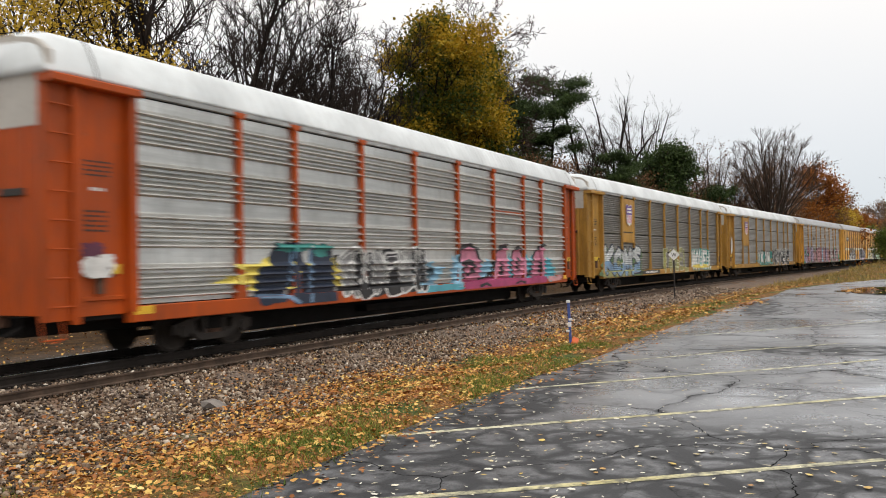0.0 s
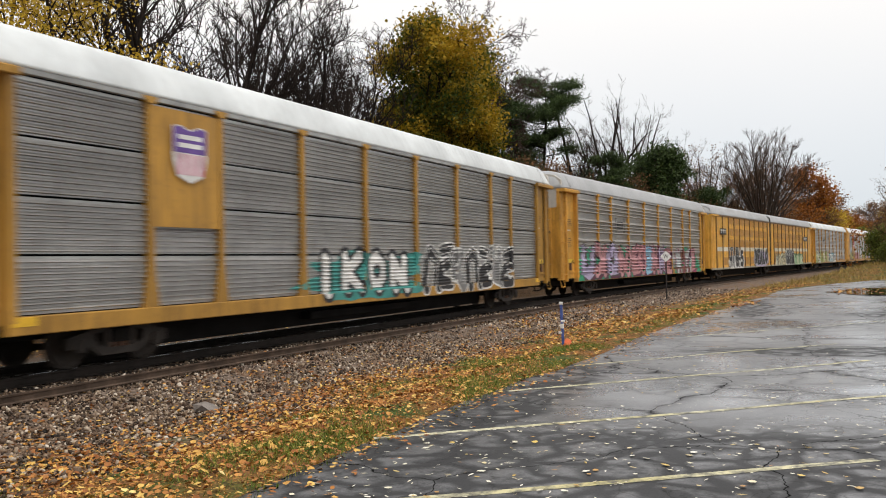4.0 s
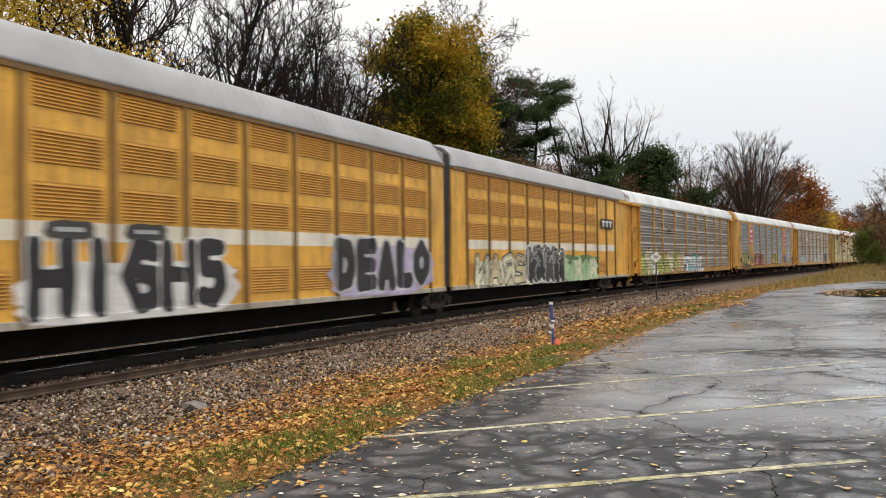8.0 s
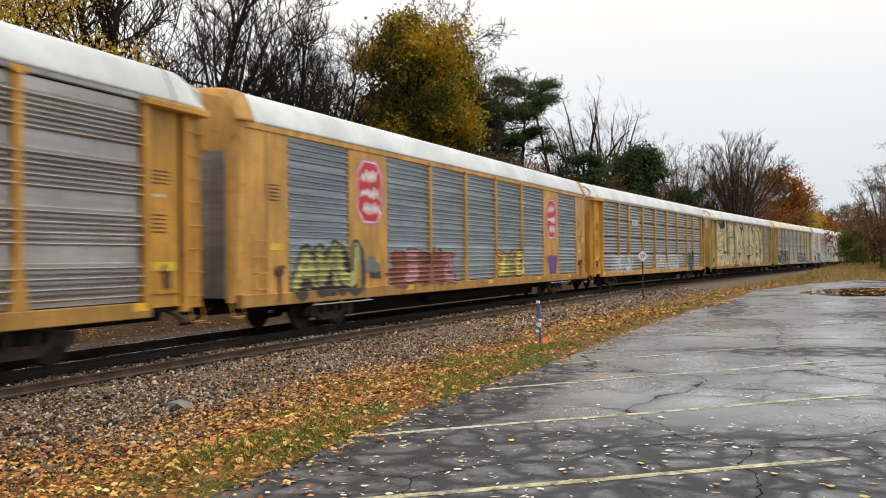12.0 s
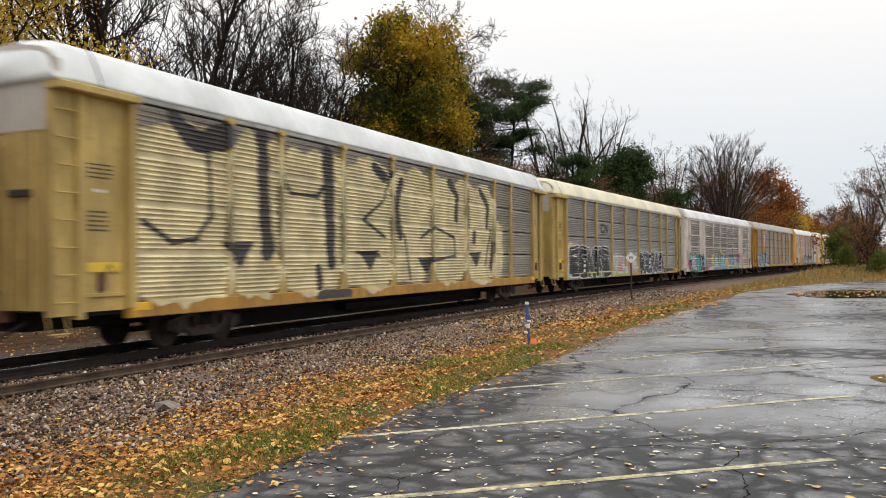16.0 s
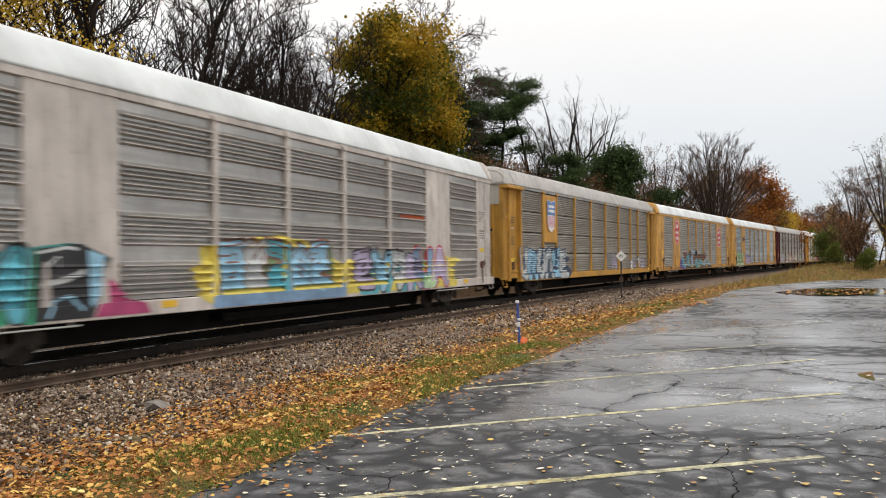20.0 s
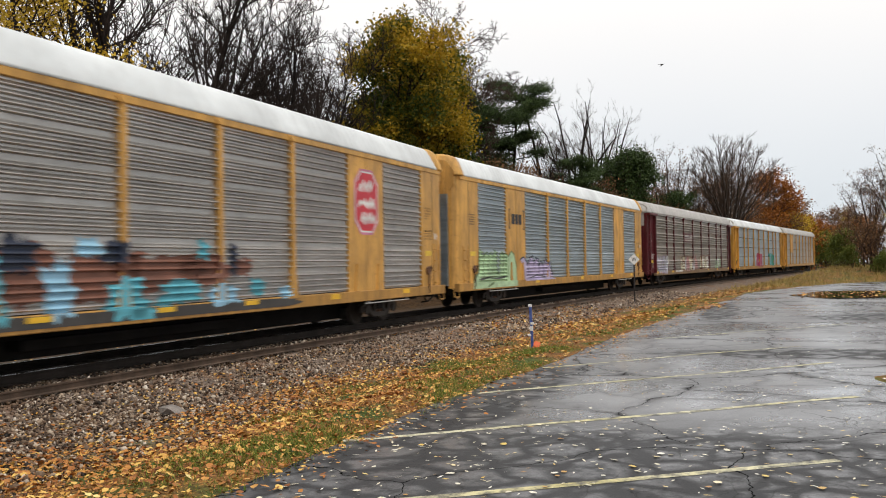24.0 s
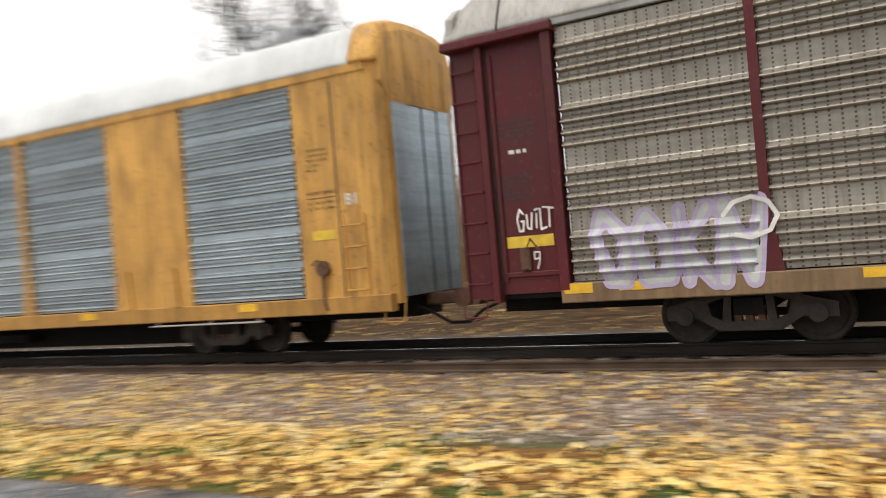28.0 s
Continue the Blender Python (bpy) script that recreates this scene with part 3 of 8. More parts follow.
def stone_shape(seed):
    bm = bmesh.new()
    bmesh.ops.create_icosphere(bm, subdivisions=1, radius=0.5)
    r = random.Random(seed)
    for v_ in bm.verts:
        v_.co *= r.uniform(0.55, 1.3)
    sv = np.array([v_.co for v_ in bm.verts])
    sf = np.array([[v_.index for v_ in f.verts] for f in bm.faces])
    bm.free()
    return sv, sf


def fill(w0, w1, s0, s1, per_m2, seed, soft=0.25):
    """Random places in a band along the track: w0 to w1 metres from its centre line."""
    r = np.random.default_rng(seed)
    n = int((w1 - w0) * (s1 - s0) * per_m2)
    s, w = r.uniform(s0, s1, n), r.uniform(w0, w1, n) + r.normal(0, soft, n)
    x, y, _ = on_track(s, w)
    return x, y


def lot_fill(x0, x1, y0, y1, per_m2, seed):
    r = np.random.default_rng(seed)
    n = int((x1 - x0) * (y1 - y0) * per_m2)
    x, y = r.uniform(x0, x1, n), r.uniform(y0, y1, n)
    ok = x > np.interp(y, LOT_EDGE_Y, LOT_EDGE_X) + 0.1
    return x[ok], y[ok]


def put(x, y, lift=0.0):
    return np.stack([x, y, ground_z(x, y) + lift], 1)


STONE = island_mat("ballast_stone", [(0.0, (0.014, 0.011, 0.009)), (0.30, (0.075, 0.046, 0.030)), (0.60, (0.23, 0.155, 0.10)), (0.82, (0.40, 0.31, 0.225)), (0.96, (0.60, 0.51, 0.41)), (1.0, (0.78, 0.70, 0.60))], 0.55, 0.3)
shapes = [stone_shape(k) for k in range(5)]
PALE_STONE = island_mat("pale_ballast_stone", [(0.0, (0.10, 0.07, 0.05)), (0.25, (0.36, 0.27, 0.20)), (0.6, (0.58, 0.47, 0.37)), (1.0, (0.76, 0.67, 0.57))], 0.6, 0.2)
# oil-stained stones, coloured darker still to stand for the train's shade
OILY_SHADED = island_mat("oily_shaded_ballast_stone", [(0.0, (0.010, 0.009, 0.008)), (0.75, (0.03, 0.025, 0.022)), (1.0, (0.16, 0.14, 0.12))], 0.6, 0.2)
rs = np.random.default_rng(8)
for mat_, text_, bands in (
    (STONE, "loose grey and brown ballast stones beside the track", ((1.0, 4.8, 3.5, 12, 330, 1), (4.8, 6.2, 3.5, 12, 190, 2), (1.0, 5.6, 12, 22, 190, 3), (1.0, 5.4, 22, 34, 80, 9), (1.15, 5.2, 34, 60, 30, 4))),
    (PALE_STONE, "pale tan ballast stones among fallen leaves", ((1.2, 5.4, -26, 3.5, 110, 5),)),
    (OILY_SHADED, "oily ballast between and beside the rails, train shade in its colour", ((-4.6, 1.1, 2, 40, 22, 6), (-4.6, 1.1, -30, 2, 16, 7)))):
    xs, ys = [], []
    for w0, w1, s0, s1, den, sd in bands:
        a, b_ = fill(w0, w1, s0, s1, den, 50 + sd, 0.25)
        xs.append(a)
        ys.append(b_)
    xs, ys = np.concatenate(xs), np.concatenate(ys)
    sz = np.clip(rs.lognormal(-3.05, 0.38, len(xs)), 0.028, 0.14) * (1 + 0.5 * (ys > 26))
    stones = scatter_mesh("ballast_stones", shapes, put(xs, ys, 0.012), sz, mat_, 0.8, 3, (0.5, 0.9))
    tagged(new("ballast_stones", stones), text_, "ballast", kind="stuff")
rock = Build()
sv, sf = stone_shape(21)
rock.add(sv * np.array((0.50, 0.38, 0.2)), sf.tolist())
rk = thing("flat_rock", rock, plain("pale_rock", (0.22, 0.195, 0.175), 0.7, 0, 0.25, 5, 0.4), "pale flat rock lying among the ballast", "rock")
rk.location = (-8.4, 10.5, float(ground_z(-8.4, 10.5)) + 0.06)

LEAF = (np.array([(0, -0.5, 0), (0.42, -0.15, 0.06), (0.3, 0.3, 0.10), (0, 0.55, 0.02), (-0.3, 0.28, 0.10), (-0.42, -0.18, 0.05), (0, 0, -0.03)], float),
        np.array([(6, 0, 1), (6, 1, 2), (6, 2, 3), (6, 3, 4), (6, 4, 5), (6, 5, 0)]))
LEAF_B = (np.array([(0, -0.55, 0.03), (0.22, 0, 0.09), (0, 0.6, 0.0), (-0.22, 0, 0.09), (0, 0, -0.02)], float), np.array([(4, 0, 1), (4, 1, 2), (4, 2, 3), (4, 3, 0)]))
LEAF3 = (np.array([(0, -0.5, 0), (0.15, -0.22, 0.05), (0.5, -0.2, 0.02), (0.28, 0.1, 0.07), (0.3, 0.42, 0.03), (0.08, 0.25, 0.06), (0, 0.62, 0.02), (-0.1, 0.25, 0.06), (-0.32, 0.4, 0.03), (-0.27, 0.08, 0.07), (-0.5, -0.22, 0.02), (-0.15, -0.24, 0.05), (0, 0, -0.02)], float),
         np.array([(12, k, (k + 1) % 12) for k in range(12)]))
FALLEN = island_mat("fallen_leaves", [(0.0, (0.10, 0.035, 0.012)), (0.3, (0.34, 0.125, 0.035)), (0.55, (0.57, 0.26, 0.065)), (0.78, (0.72, 0.44, 0.11)), (0.92, (0.80, 0.58, 0.18)), (1.0, (0.80, 0.66, 0.42))], 0.5, 0.2, (0.7, 0.25))
YELLOWED = island_mat("yellow_fallen_leaves", [(0.0, (0.36, 0.16, 0.05)), (0.15, (0.76, 0.42, 0.11)), (0.5, (0.88, 0.62, 0.18)), (1.0, (0.86, 0.74, 0.45))], 0.5, 0.15, (0.7, 0.3))
xs, ys = [], []
for w0, w1, s0, s1, den, sd in ((4.6, 8.0, 3, 16, 240, 1), (8.0, 8.95, 3, 16, 120, 11), (5.0, 8.8, 16, 32, 120, 2), (5.0, 9.2, 32, 70, 20, 3), (2.4, 4.8, 3, 16, 62, 4), (1.8, 5.2, 16, 40, 34, 5), (5.0, 8.7, -26, 3, 190, 6), (2.0, 5.0, -26, 3, 120, 8), (-12, -5.2, -20, 2, 16, 7), (-4.8, -1.1, -10, 26, 15, 12), (-9, -4.8, 2, 26, 22, 13)):
    a, b_ = fill(w0, w1, s0, s1, den, 300 + sd, 0.2)
    xs.append(a)
    ys.append(b_)
xs, ys = np.concatenate(xs), np.concatenate(ys)
keep = np.array([noise.noise((x * 0.6, y * 0.45, 11)) for x, y in zip(xs, ys)]) + rs.uniform(-0.55, 0.55, len(xs)) > -0.12
xs, ys = xs[keep], ys[keep]
sz = rs.uniform(0.035, 0.095, len(xs)) * (1 + 0.5 * (ys > 26)) * (1 + 0.25 * (ys < 3))
gold_end = ys + rs.normal(0, 1.6, len(ys)) < 3.0
for here, mat_, text_ in ((~gold_end, FALLEN, "orange and brown fallen leaves over grass and stones"), (gold_end, YELLOWED, "pale yellow fallen leaves over grass and stones")):
    fallen = scatter_mesh("fallen_leaves", [LEAF, LEAF, LEAF3, LEAF_B], put(xs[here], ys[here], 0.03), sz[here], mat_, 0.35, 5, (0.6, 1.4))
    tagged(new("fallen_leaves", fallen), text_, "leaves", kind="stuff")

cx_, cy_ = fill(4.8, 9.0, 2.5, 15, 330, 91, 0.1)
ok = cx_ < np.interp(cy_, LOT_EDGE_Y, LOT_EDGE_X) + 0.1
crumbs = scatter_mesh("leaf_crumbs", [LEAF_B, LEAF], put(cx_[ok], cy_[ok], 0.015), rs.uniform(0.015, 0.045, int(ok.sum())), FALLEN, 0.5, 9, (0.6, 1.4))
tagged(new("leaf_crumbs", crumbs), "broken brown and orange leaf bits in the verge", "leaves", kind="stuff")

GRASS = island_mat("verge_grass", [(0.0, (0.05, 0.085, 0.012)), (0.5, (0.14, 0.21, 0.03)), (0.85, (0.28, 0.30, 0.06)), (1.0, (0.42, 0.33, 0.10))], 0.6, 0.1)
BLADE = (np.array([(-0.04, 0, 0), (0.04, 0, 0), (0.02, 0.10, 0.55), (0.0, 0.32, 1.0)], float), np.array([(0, 1, 2), (0, 2, 3)]))
a1, b1 = fill(5.6, 9.0, 2, 18, 1900, 41, 0.05)
a2, b2 = fill(5.4, 8.95, 18, 42, 300, 42, 0.05)
a3, b3 = fill(5.4, 8.8, -20, 3, 320, 43, 0.05)
xs, ys = np.concatenate([a1, a2, a3]), np.concatenate([b1, b2, b3])
keep = np.array([noise.noise((x * 0.75, y * 0.5, 2)) for x, y in zip(xs, ys)]) + 0.24 * (track_w(xs, ys)[0] - 7.4) / 1.6 + rs.uniform(-0.26, 0.26, len(xs)) > 0.23
xs, ys = xs[keep], ys[keep]
grass = scatter_mesh("verge_grass", [BLADE], put(xs, ys, -0.005), rs.uniform(0.04, 0.095, len(xs)), GRASS, 0.5, 6, (0.7, 1.3))
dx_, dy_ = fill(5.2, 26, 58, 112, 9, 77, 0.3)
ok = dx_ < np.interp(dy_, LOT_EDGE_Y, LOT_EDGE_X) - 0.2
dry = scatter_mesh("dry_grass", [BLADE], put(dx_[ok], dy_[ok], -0.01), rs.uniform(0.15, 0.5, int(ok.sum())), island_mat("dry_grass_blades", [(0.0, (0.12, 0.10, 0.03)), (0.5, (0.34, 0.24, 0.07)), (1.0, (0.50, 0.36, 0.12))], 0.7, 0.1), 0.5, 8, (0.7, 1.2))
tagged(new("dry_grass", dry), "tall yellowed grass on the bank beyond the lot", "grass", kind="stuff")
tagged(new("verge_grass", grass), "short green grass tufts along the asphalt edge", "grass", kind="stuff")

PALE = island_mat("pale_wet_leaves", [(0.0, (0.70, 0.64, 0.46)), (0.6, (0.85, 0.83, 0.74)), (0.85, (0.72, 0.52, 0.12)), (1.0, (0.45, 0.20, 0.05))], 0.35, 0.1)
xs, ys = [], []
for x0, x1, y0, y1, den, sd in ((-4.2, 2, 4, 9, 26, 1), (-4.2, 3, 9, 14, 13, 2), (-4, 5, 14, 23, 3.4, 3), (-3, 9, 23, 42, 0.8, 4), (-4.6, 1, -9, 4, 6, 5)):
    a, b_ = lot_fill(x0, x1, y0, y1, den, 500 + sd)
    xs.append(a)
    ys.append(b_)
xs, ys = np.concatenate(xs), np.concatenate(ys)
pl = np.stack([xs, ys, lot_z(xs, ys) + 0.012], 1)
SLIVER = (np.array([(0, -0.6, 0.0), (0.15, -0.05, 0.03), (0.02, 0.6, 0.0), (-0.14, 0.05, 0.03), (0, 0, 0.06)], float), np.array([(4, 0, 1), (4, 1, 2), (4, 2, 3), (4, 3, 0)]))
lot_leaves = scatter_mesh("lot_leaves", [SLIVER, SLIVER, SLIVER, SLIVER, SLIVER, LEAF], pl, rs.uniform(0.035, 0.085, len(xs)), PALE, 0.06, 7, (0.1, 0.35))
tagged(new("lot_leaves", lot_leaves), "small pale leaves stuck to the wet asphalt", "leaves", kind="stuff")

# leaves blown over the asphalt's edge and into the puddle
re_ = np.random.default_rng(19)
ye = re_.uniform(1.0, 34, 1500)
xe = np.interp(ye, LOT_EDGE_Y, LOT_EDGE_X) + np.abs(re_.normal(0, 0.38, len(ye))) - 0.05
yp, xp = re_.uniform(37.5, 44, 420), re_.uniform(1.6, 7.0, 420)
xe, ye = np.concatenate([xe, xp]), np.concatenate([ye, yp])
spill = np.stack([xe, ye, lot_z(xe, ye) + 0.026], 1)
spilled = scatter_mesh("spilled_leaves", [LEAF, LEAF_B], spill, re_.uniform(0.03, 0.085, len(xe)) * (1 + 1.0 * (ye > 30)), FALLEN, 0.2, 13, (0.3, 0.8))
tagged(new("spilled_leaves", spilled), "orange leaves blown over the asphalt edge and puddle", "leaves", kind="stuff")

# survey stake and whistle post
stake = tagged(new("survey_stake"), "blue wooden survey stake with white tape stuck in the verge", "stake")
stake.location = (-4.62, 17.7, float(ground_z(-4.62, 17.7)) - 0.02)
BLUE = plain("blue_stake_paint", (0.06, 0.10, 0.32), 0.6, 0, 0.3, 8)
WHITE = plain("white_tape", (0.75, 0.75, 0.75), 0.5, 0, 0.1, 6)
part("lath", Build().add([(-.028, -.012, -.15), (.028, -.012, -.15), (.028, .012, -.15), (-.028, .012, -.15), (-.028 - .05, -.012, .98), (.028 - .05, -.012, .98), (.028 - .05, .012, .98), (-.028 - .05, .012, .98)],
     [(0, 3, 2, 1), (4, 5, 6, 7), (0, 1, 5, 4), (1, 2, 6, 5), (2, 3, 7, 6), (3, 0, 4, 7)]), BLUE, stake)
for zc, h, dx in ((0.42, 0.10, -0.02), (0.30, 0.05, -0.06), (0.93, 0.06, -0.045), (0.55, 0.05, 0.0)):
    part("tape", Build().bar(dx - 0.045, dx + 0.03, -0.02, 0.02, zc, zc + h), WHITE, stake, "white marking tape")
part("flag", Build().add([(-.0, -.02, .02), (.15, -.05, .03), (.17, .02, .16), (.06, .03, .20), (-.02, 0, .14)], [(0, 1, 2, 3, 4)]), plain("orange_flag", (0.75, 0.16, 0.05), 0.6, 0, 0.2, 5), stake, "orange plastic flag")

post = tagged(new("whistle_post"), "thin dark post with a white diamond whistle sign", "sign post")
px_, py_ = -6.3, 45.8
post.location = (px_, py_, float(ground_z(px_, py_)))
post.rotation_euler = (0, 0, radians(8))
part("pole", Build().tube([(0, 0, -0.2), (0, 0, 2.15)], 0.035, 8), plain("dark_post", (0.03, 0.025, 0.025), 0.7, 0, 0.2, 4), post)
sg = part("sign", Build().add([(0, -.035, 1.98), (.30, -.035, 2.28), (0, -.035, 2.58), (-.30, -.035, 2.28), (0, -.05, 1.98), (.30, -.05, 2.28), (0, -.05, 2.58), (-.30, -.05, 2.28)],
          [(0, 1, 2, 3), (7, 6, 5, 4), (0, 4, 5, 1), (1, 5, 6, 2), (2, 6, 7, 3), (3, 7, 4, 0)]), plain("sign_white", (0.8, 0.8, 0.78), 0.5, 0, 0.08, 5), post, "white diamond plate")


def text_mesh(body, name, material, width, height, bold=0.0, depth=0.004):
    """Flat lettering in the built-in font, fitted into width x height, reading along x, up along y."""
    cu = bpy.data.curves.new(name, "FONT")
    cu.body, cu.extrude, cu.offset, cu.resolution_u = body, 0.001, bold, 3
    tmp = bpy.data.objects.new(name, cu)
    scene.collection.objects.link(tmp)
    dg = bpy.context.evaluated_depsgraph_get()
    me = bpy.data.meshes.new_from_object(tmp.evaluated_get(dg))
    bpy.data.objects.remove(tmp)
    co = np.array([v_.co for v_ in me.vertices])
    lo, hi = co.min(0), co.max(0)
    co = (co - lo) / np.maximum(hi - lo, 1e-6) * np.array((width, height, depth))
    me.vertices.foreach_set("co", co.astype(np.float32).ravel())
    me.materials.clear()
    me.materials.append(material)
    me.update()
    return me


BLACK = plain("black_letter", (0.015, 0.015, 0.015), 0.6, 0, 0.1, 5)
wl_ = part("letter", text_mesh("W", "letter", BLACK, 0.26, 0.22), BLACK, post, "black letter W")
wl_.matrix_basis = pose(-0.13, -0.054, 2.17, 90, 0, 0)


# ---- the train ----
EDGE = 12.05                                         # end of the ribbed bays, from the car's middle
POSTS = [-9.2, -7.25, -4.35, -1.45, 1.45, 4.35, 7.25, 9.2]
BAYS = [-EDGE, *POSTS, EDGE]
BODY_END, SILL_TOP, EAVE = 13.88, 1.03, 5.0
SKIN = 1.40                                          # flat of the side sheets
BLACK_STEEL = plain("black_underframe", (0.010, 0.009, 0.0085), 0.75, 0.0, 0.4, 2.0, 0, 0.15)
TRUCK = plain("cast_truck_steel", (0.036, 0.030, 0.026), 0.65, 0.0, 0.4, 3.0, 0, 0.3)
WHEEL = plain("wheel_steel", (0.042, 0.035, 0.030), 0.7, 0.2, 0.3, 4.0, 0, 0.2)
RUSTY = plain("rusty_iron", (0.13, 0.07, 0.045), 0.8, 0.2, 0.4, 5.0)
GREY_CHORD = plain("grey_top_chord", (0.36, 0.365, 0.36), 0.5, 0.3, 0.3, 1.5)


def rib_rows(style, z0=SILL_TOP + 0.02, z1=EAVE - 0.10):
    """Outlines (x, z) of a bay's side sheet from bottom to top: one sheet with rolled ribs in groups, or separate panels."""
    n, ribs, pitch, deep, at, split = dict(cluster=(4, 4, 0.180, 0.100, 0.36, 0), wide=(6, 4, 0.145, 0.070, 0.6, 0), fine=(4, 9, 0.098, 0.042, 0.6, 1), broad=(4, 5, 0.172, 0.062, 0.6, 1))[style]
    step, rows = (z1 - z0) / n, []
    for i in range(n):
        a = z0 + i * step
        lo, hi = a + (0.02 if i and split else 0), a + step - (0.02 if i < n - 1 and split else 0)
        start = a + (step - ribs * pitch) * at
        out = [(SKIN, lo)]
        for k in range(ribs):
            b_ = start + k * pitch
            out += [(SKIN, b_), (SKIN + deep * 0.85, b_ + pitch * 0.07), (SKIN + deep, b_ + pitch * 0.17), (SKIN + deep * 0.94, b_ + pitch * 0.25), (SKIN + deep * 0.5, b_ + pitch * 0.44), (SKIN + deep * 0.1, b_ + pitch * 0.62), (SKIN, b_ + pitch * 0.72)]
        rows.append(out + [(SKIN, hi)])
    return rows if split else [[p_ for i, r_ in enumerate(rows) for p_ in (r_[:-1] if i < n - 1 else r_)]]


ROWS = {k: rib_rows(k) for k in ("cluster", "wide", "fine", "broad")}
PROFILES = {k: [p_ for r_ in rows for p_ in r_] for k, rows in ROWS.items()}
MESHES = {}


def shared(key, make):
    if key not in MESHES:
        MESHES[key] = make()
    return MESHES[key]


def sheet_mesh(width, style, mat, row=0):
    def make():
        pr = ROWS[style][row]
        back = SKIN - 0.09
        ring = [*pr, (back, pr[-1][1]), (back, pr[0][1])]
        bl = Build().sweep([[(x, y, z) for x, z in ring] for y in (-width / 2, width / 2)])
        return bl.mesh("side_sheet", mat)
    return shared(("sheet", round(width, 3), style, mat.name, row), make)


def post_mesh(mat, gusset=True, half=0.07):
    def make():
        bl = Build()
        x0, x1 = SKIN - 0.05, SKIN + 0.10
        outline = [(-half, EAVE - 0.13), (-half, 1.75), (-0.20, SILL_TOP), (0.20, SILL_TOP), (half, 1.75), (half, EAVE - 0.13)] if gusset else [(-half, EAVE - 0.13), (-half, SILL_TOP), (half, SILL_TOP), (half, EAVE - 0.13)]
        n = len(outline)
        v = [(x, y * (1 if x == x0 else 0.92), z) for x in (x0, x1) for y, z in outline]
        bl.add(v, [tuple(range(n - 1, -1, -1)), tuple(range(n, 2 * n)), *[(i, (i + 1) % n, n + (i + 1) % n, n + i) for i in range(n)]])
        bl.add([(x, y, z) for x in (x0, x1 + 0.03) for y, z in ((-half, EAVE - 0.13), (half, EAVE - 0.13), (0.17, EAVE - 0.04), (0.17, EAVE), (-0.17, EAVE), (-0.17, EAVE - 0.04))],
               [(5, 4, 3, 2, 1, 0), (6, 7, 8, 9, 10, 11), *[(i, (i + 1) % 6, 6 + (i + 1) % 6, 6 + i) for i in range(6)]])
        return bl.mesh("post", mat)
    return shared(("post", mat.name, gusset, half), make)


def roof_ring(y, drop=0.0, pull=1.0):
    half = [(1.44, EAVE + 0.02), (1.495, EAVE + 0.03), (1.49, EAVE + 0.09), (1.42, EAVE + 0.27), (1.33, EAVE + 0.47), (1.23, EAVE + 0.65), (1.16, EAVE + 0.72), (1.05, EAVE + 0.78), (0.80, EAVE + 0.84), (0.25, EAVE + 0.89)]
    ring = half + [(-x, z) for x, z in reversed(half)]
    return [(x * pull, y, EAVE + (z - EAVE) * (1 - drop)) for x, z in ring]


def roof_mesh(mat, length=BODY_END):
    def make():
        rings = [roof_ring(-length - 0.04, 0.35, 0.97), roof_ring(-length + 0.35, 0.05)]
        y, k = -length + 0.4, 0
        while y < length - 0.4:
            for dz, dy in ((0.0, 0.0), (-0.022, 0.03), (-0.022, 0.12), (0.0, 0.15)):
                rings.append([(x, y + dy, z + dz * (1 if z > EAVE + 0.2 else 0)) for x, _, z in roof_ring(0)])
            y += 0.30
        rings += [roof_ring(length - 0.35, 0.05), roof_ring(length + 0.04, 0.35, 0.97)]
        return Build().sweep([r[::-1] for r in rings]).mesh("roof", mat, True)
    return shared(("roof", mat.name, length), make)


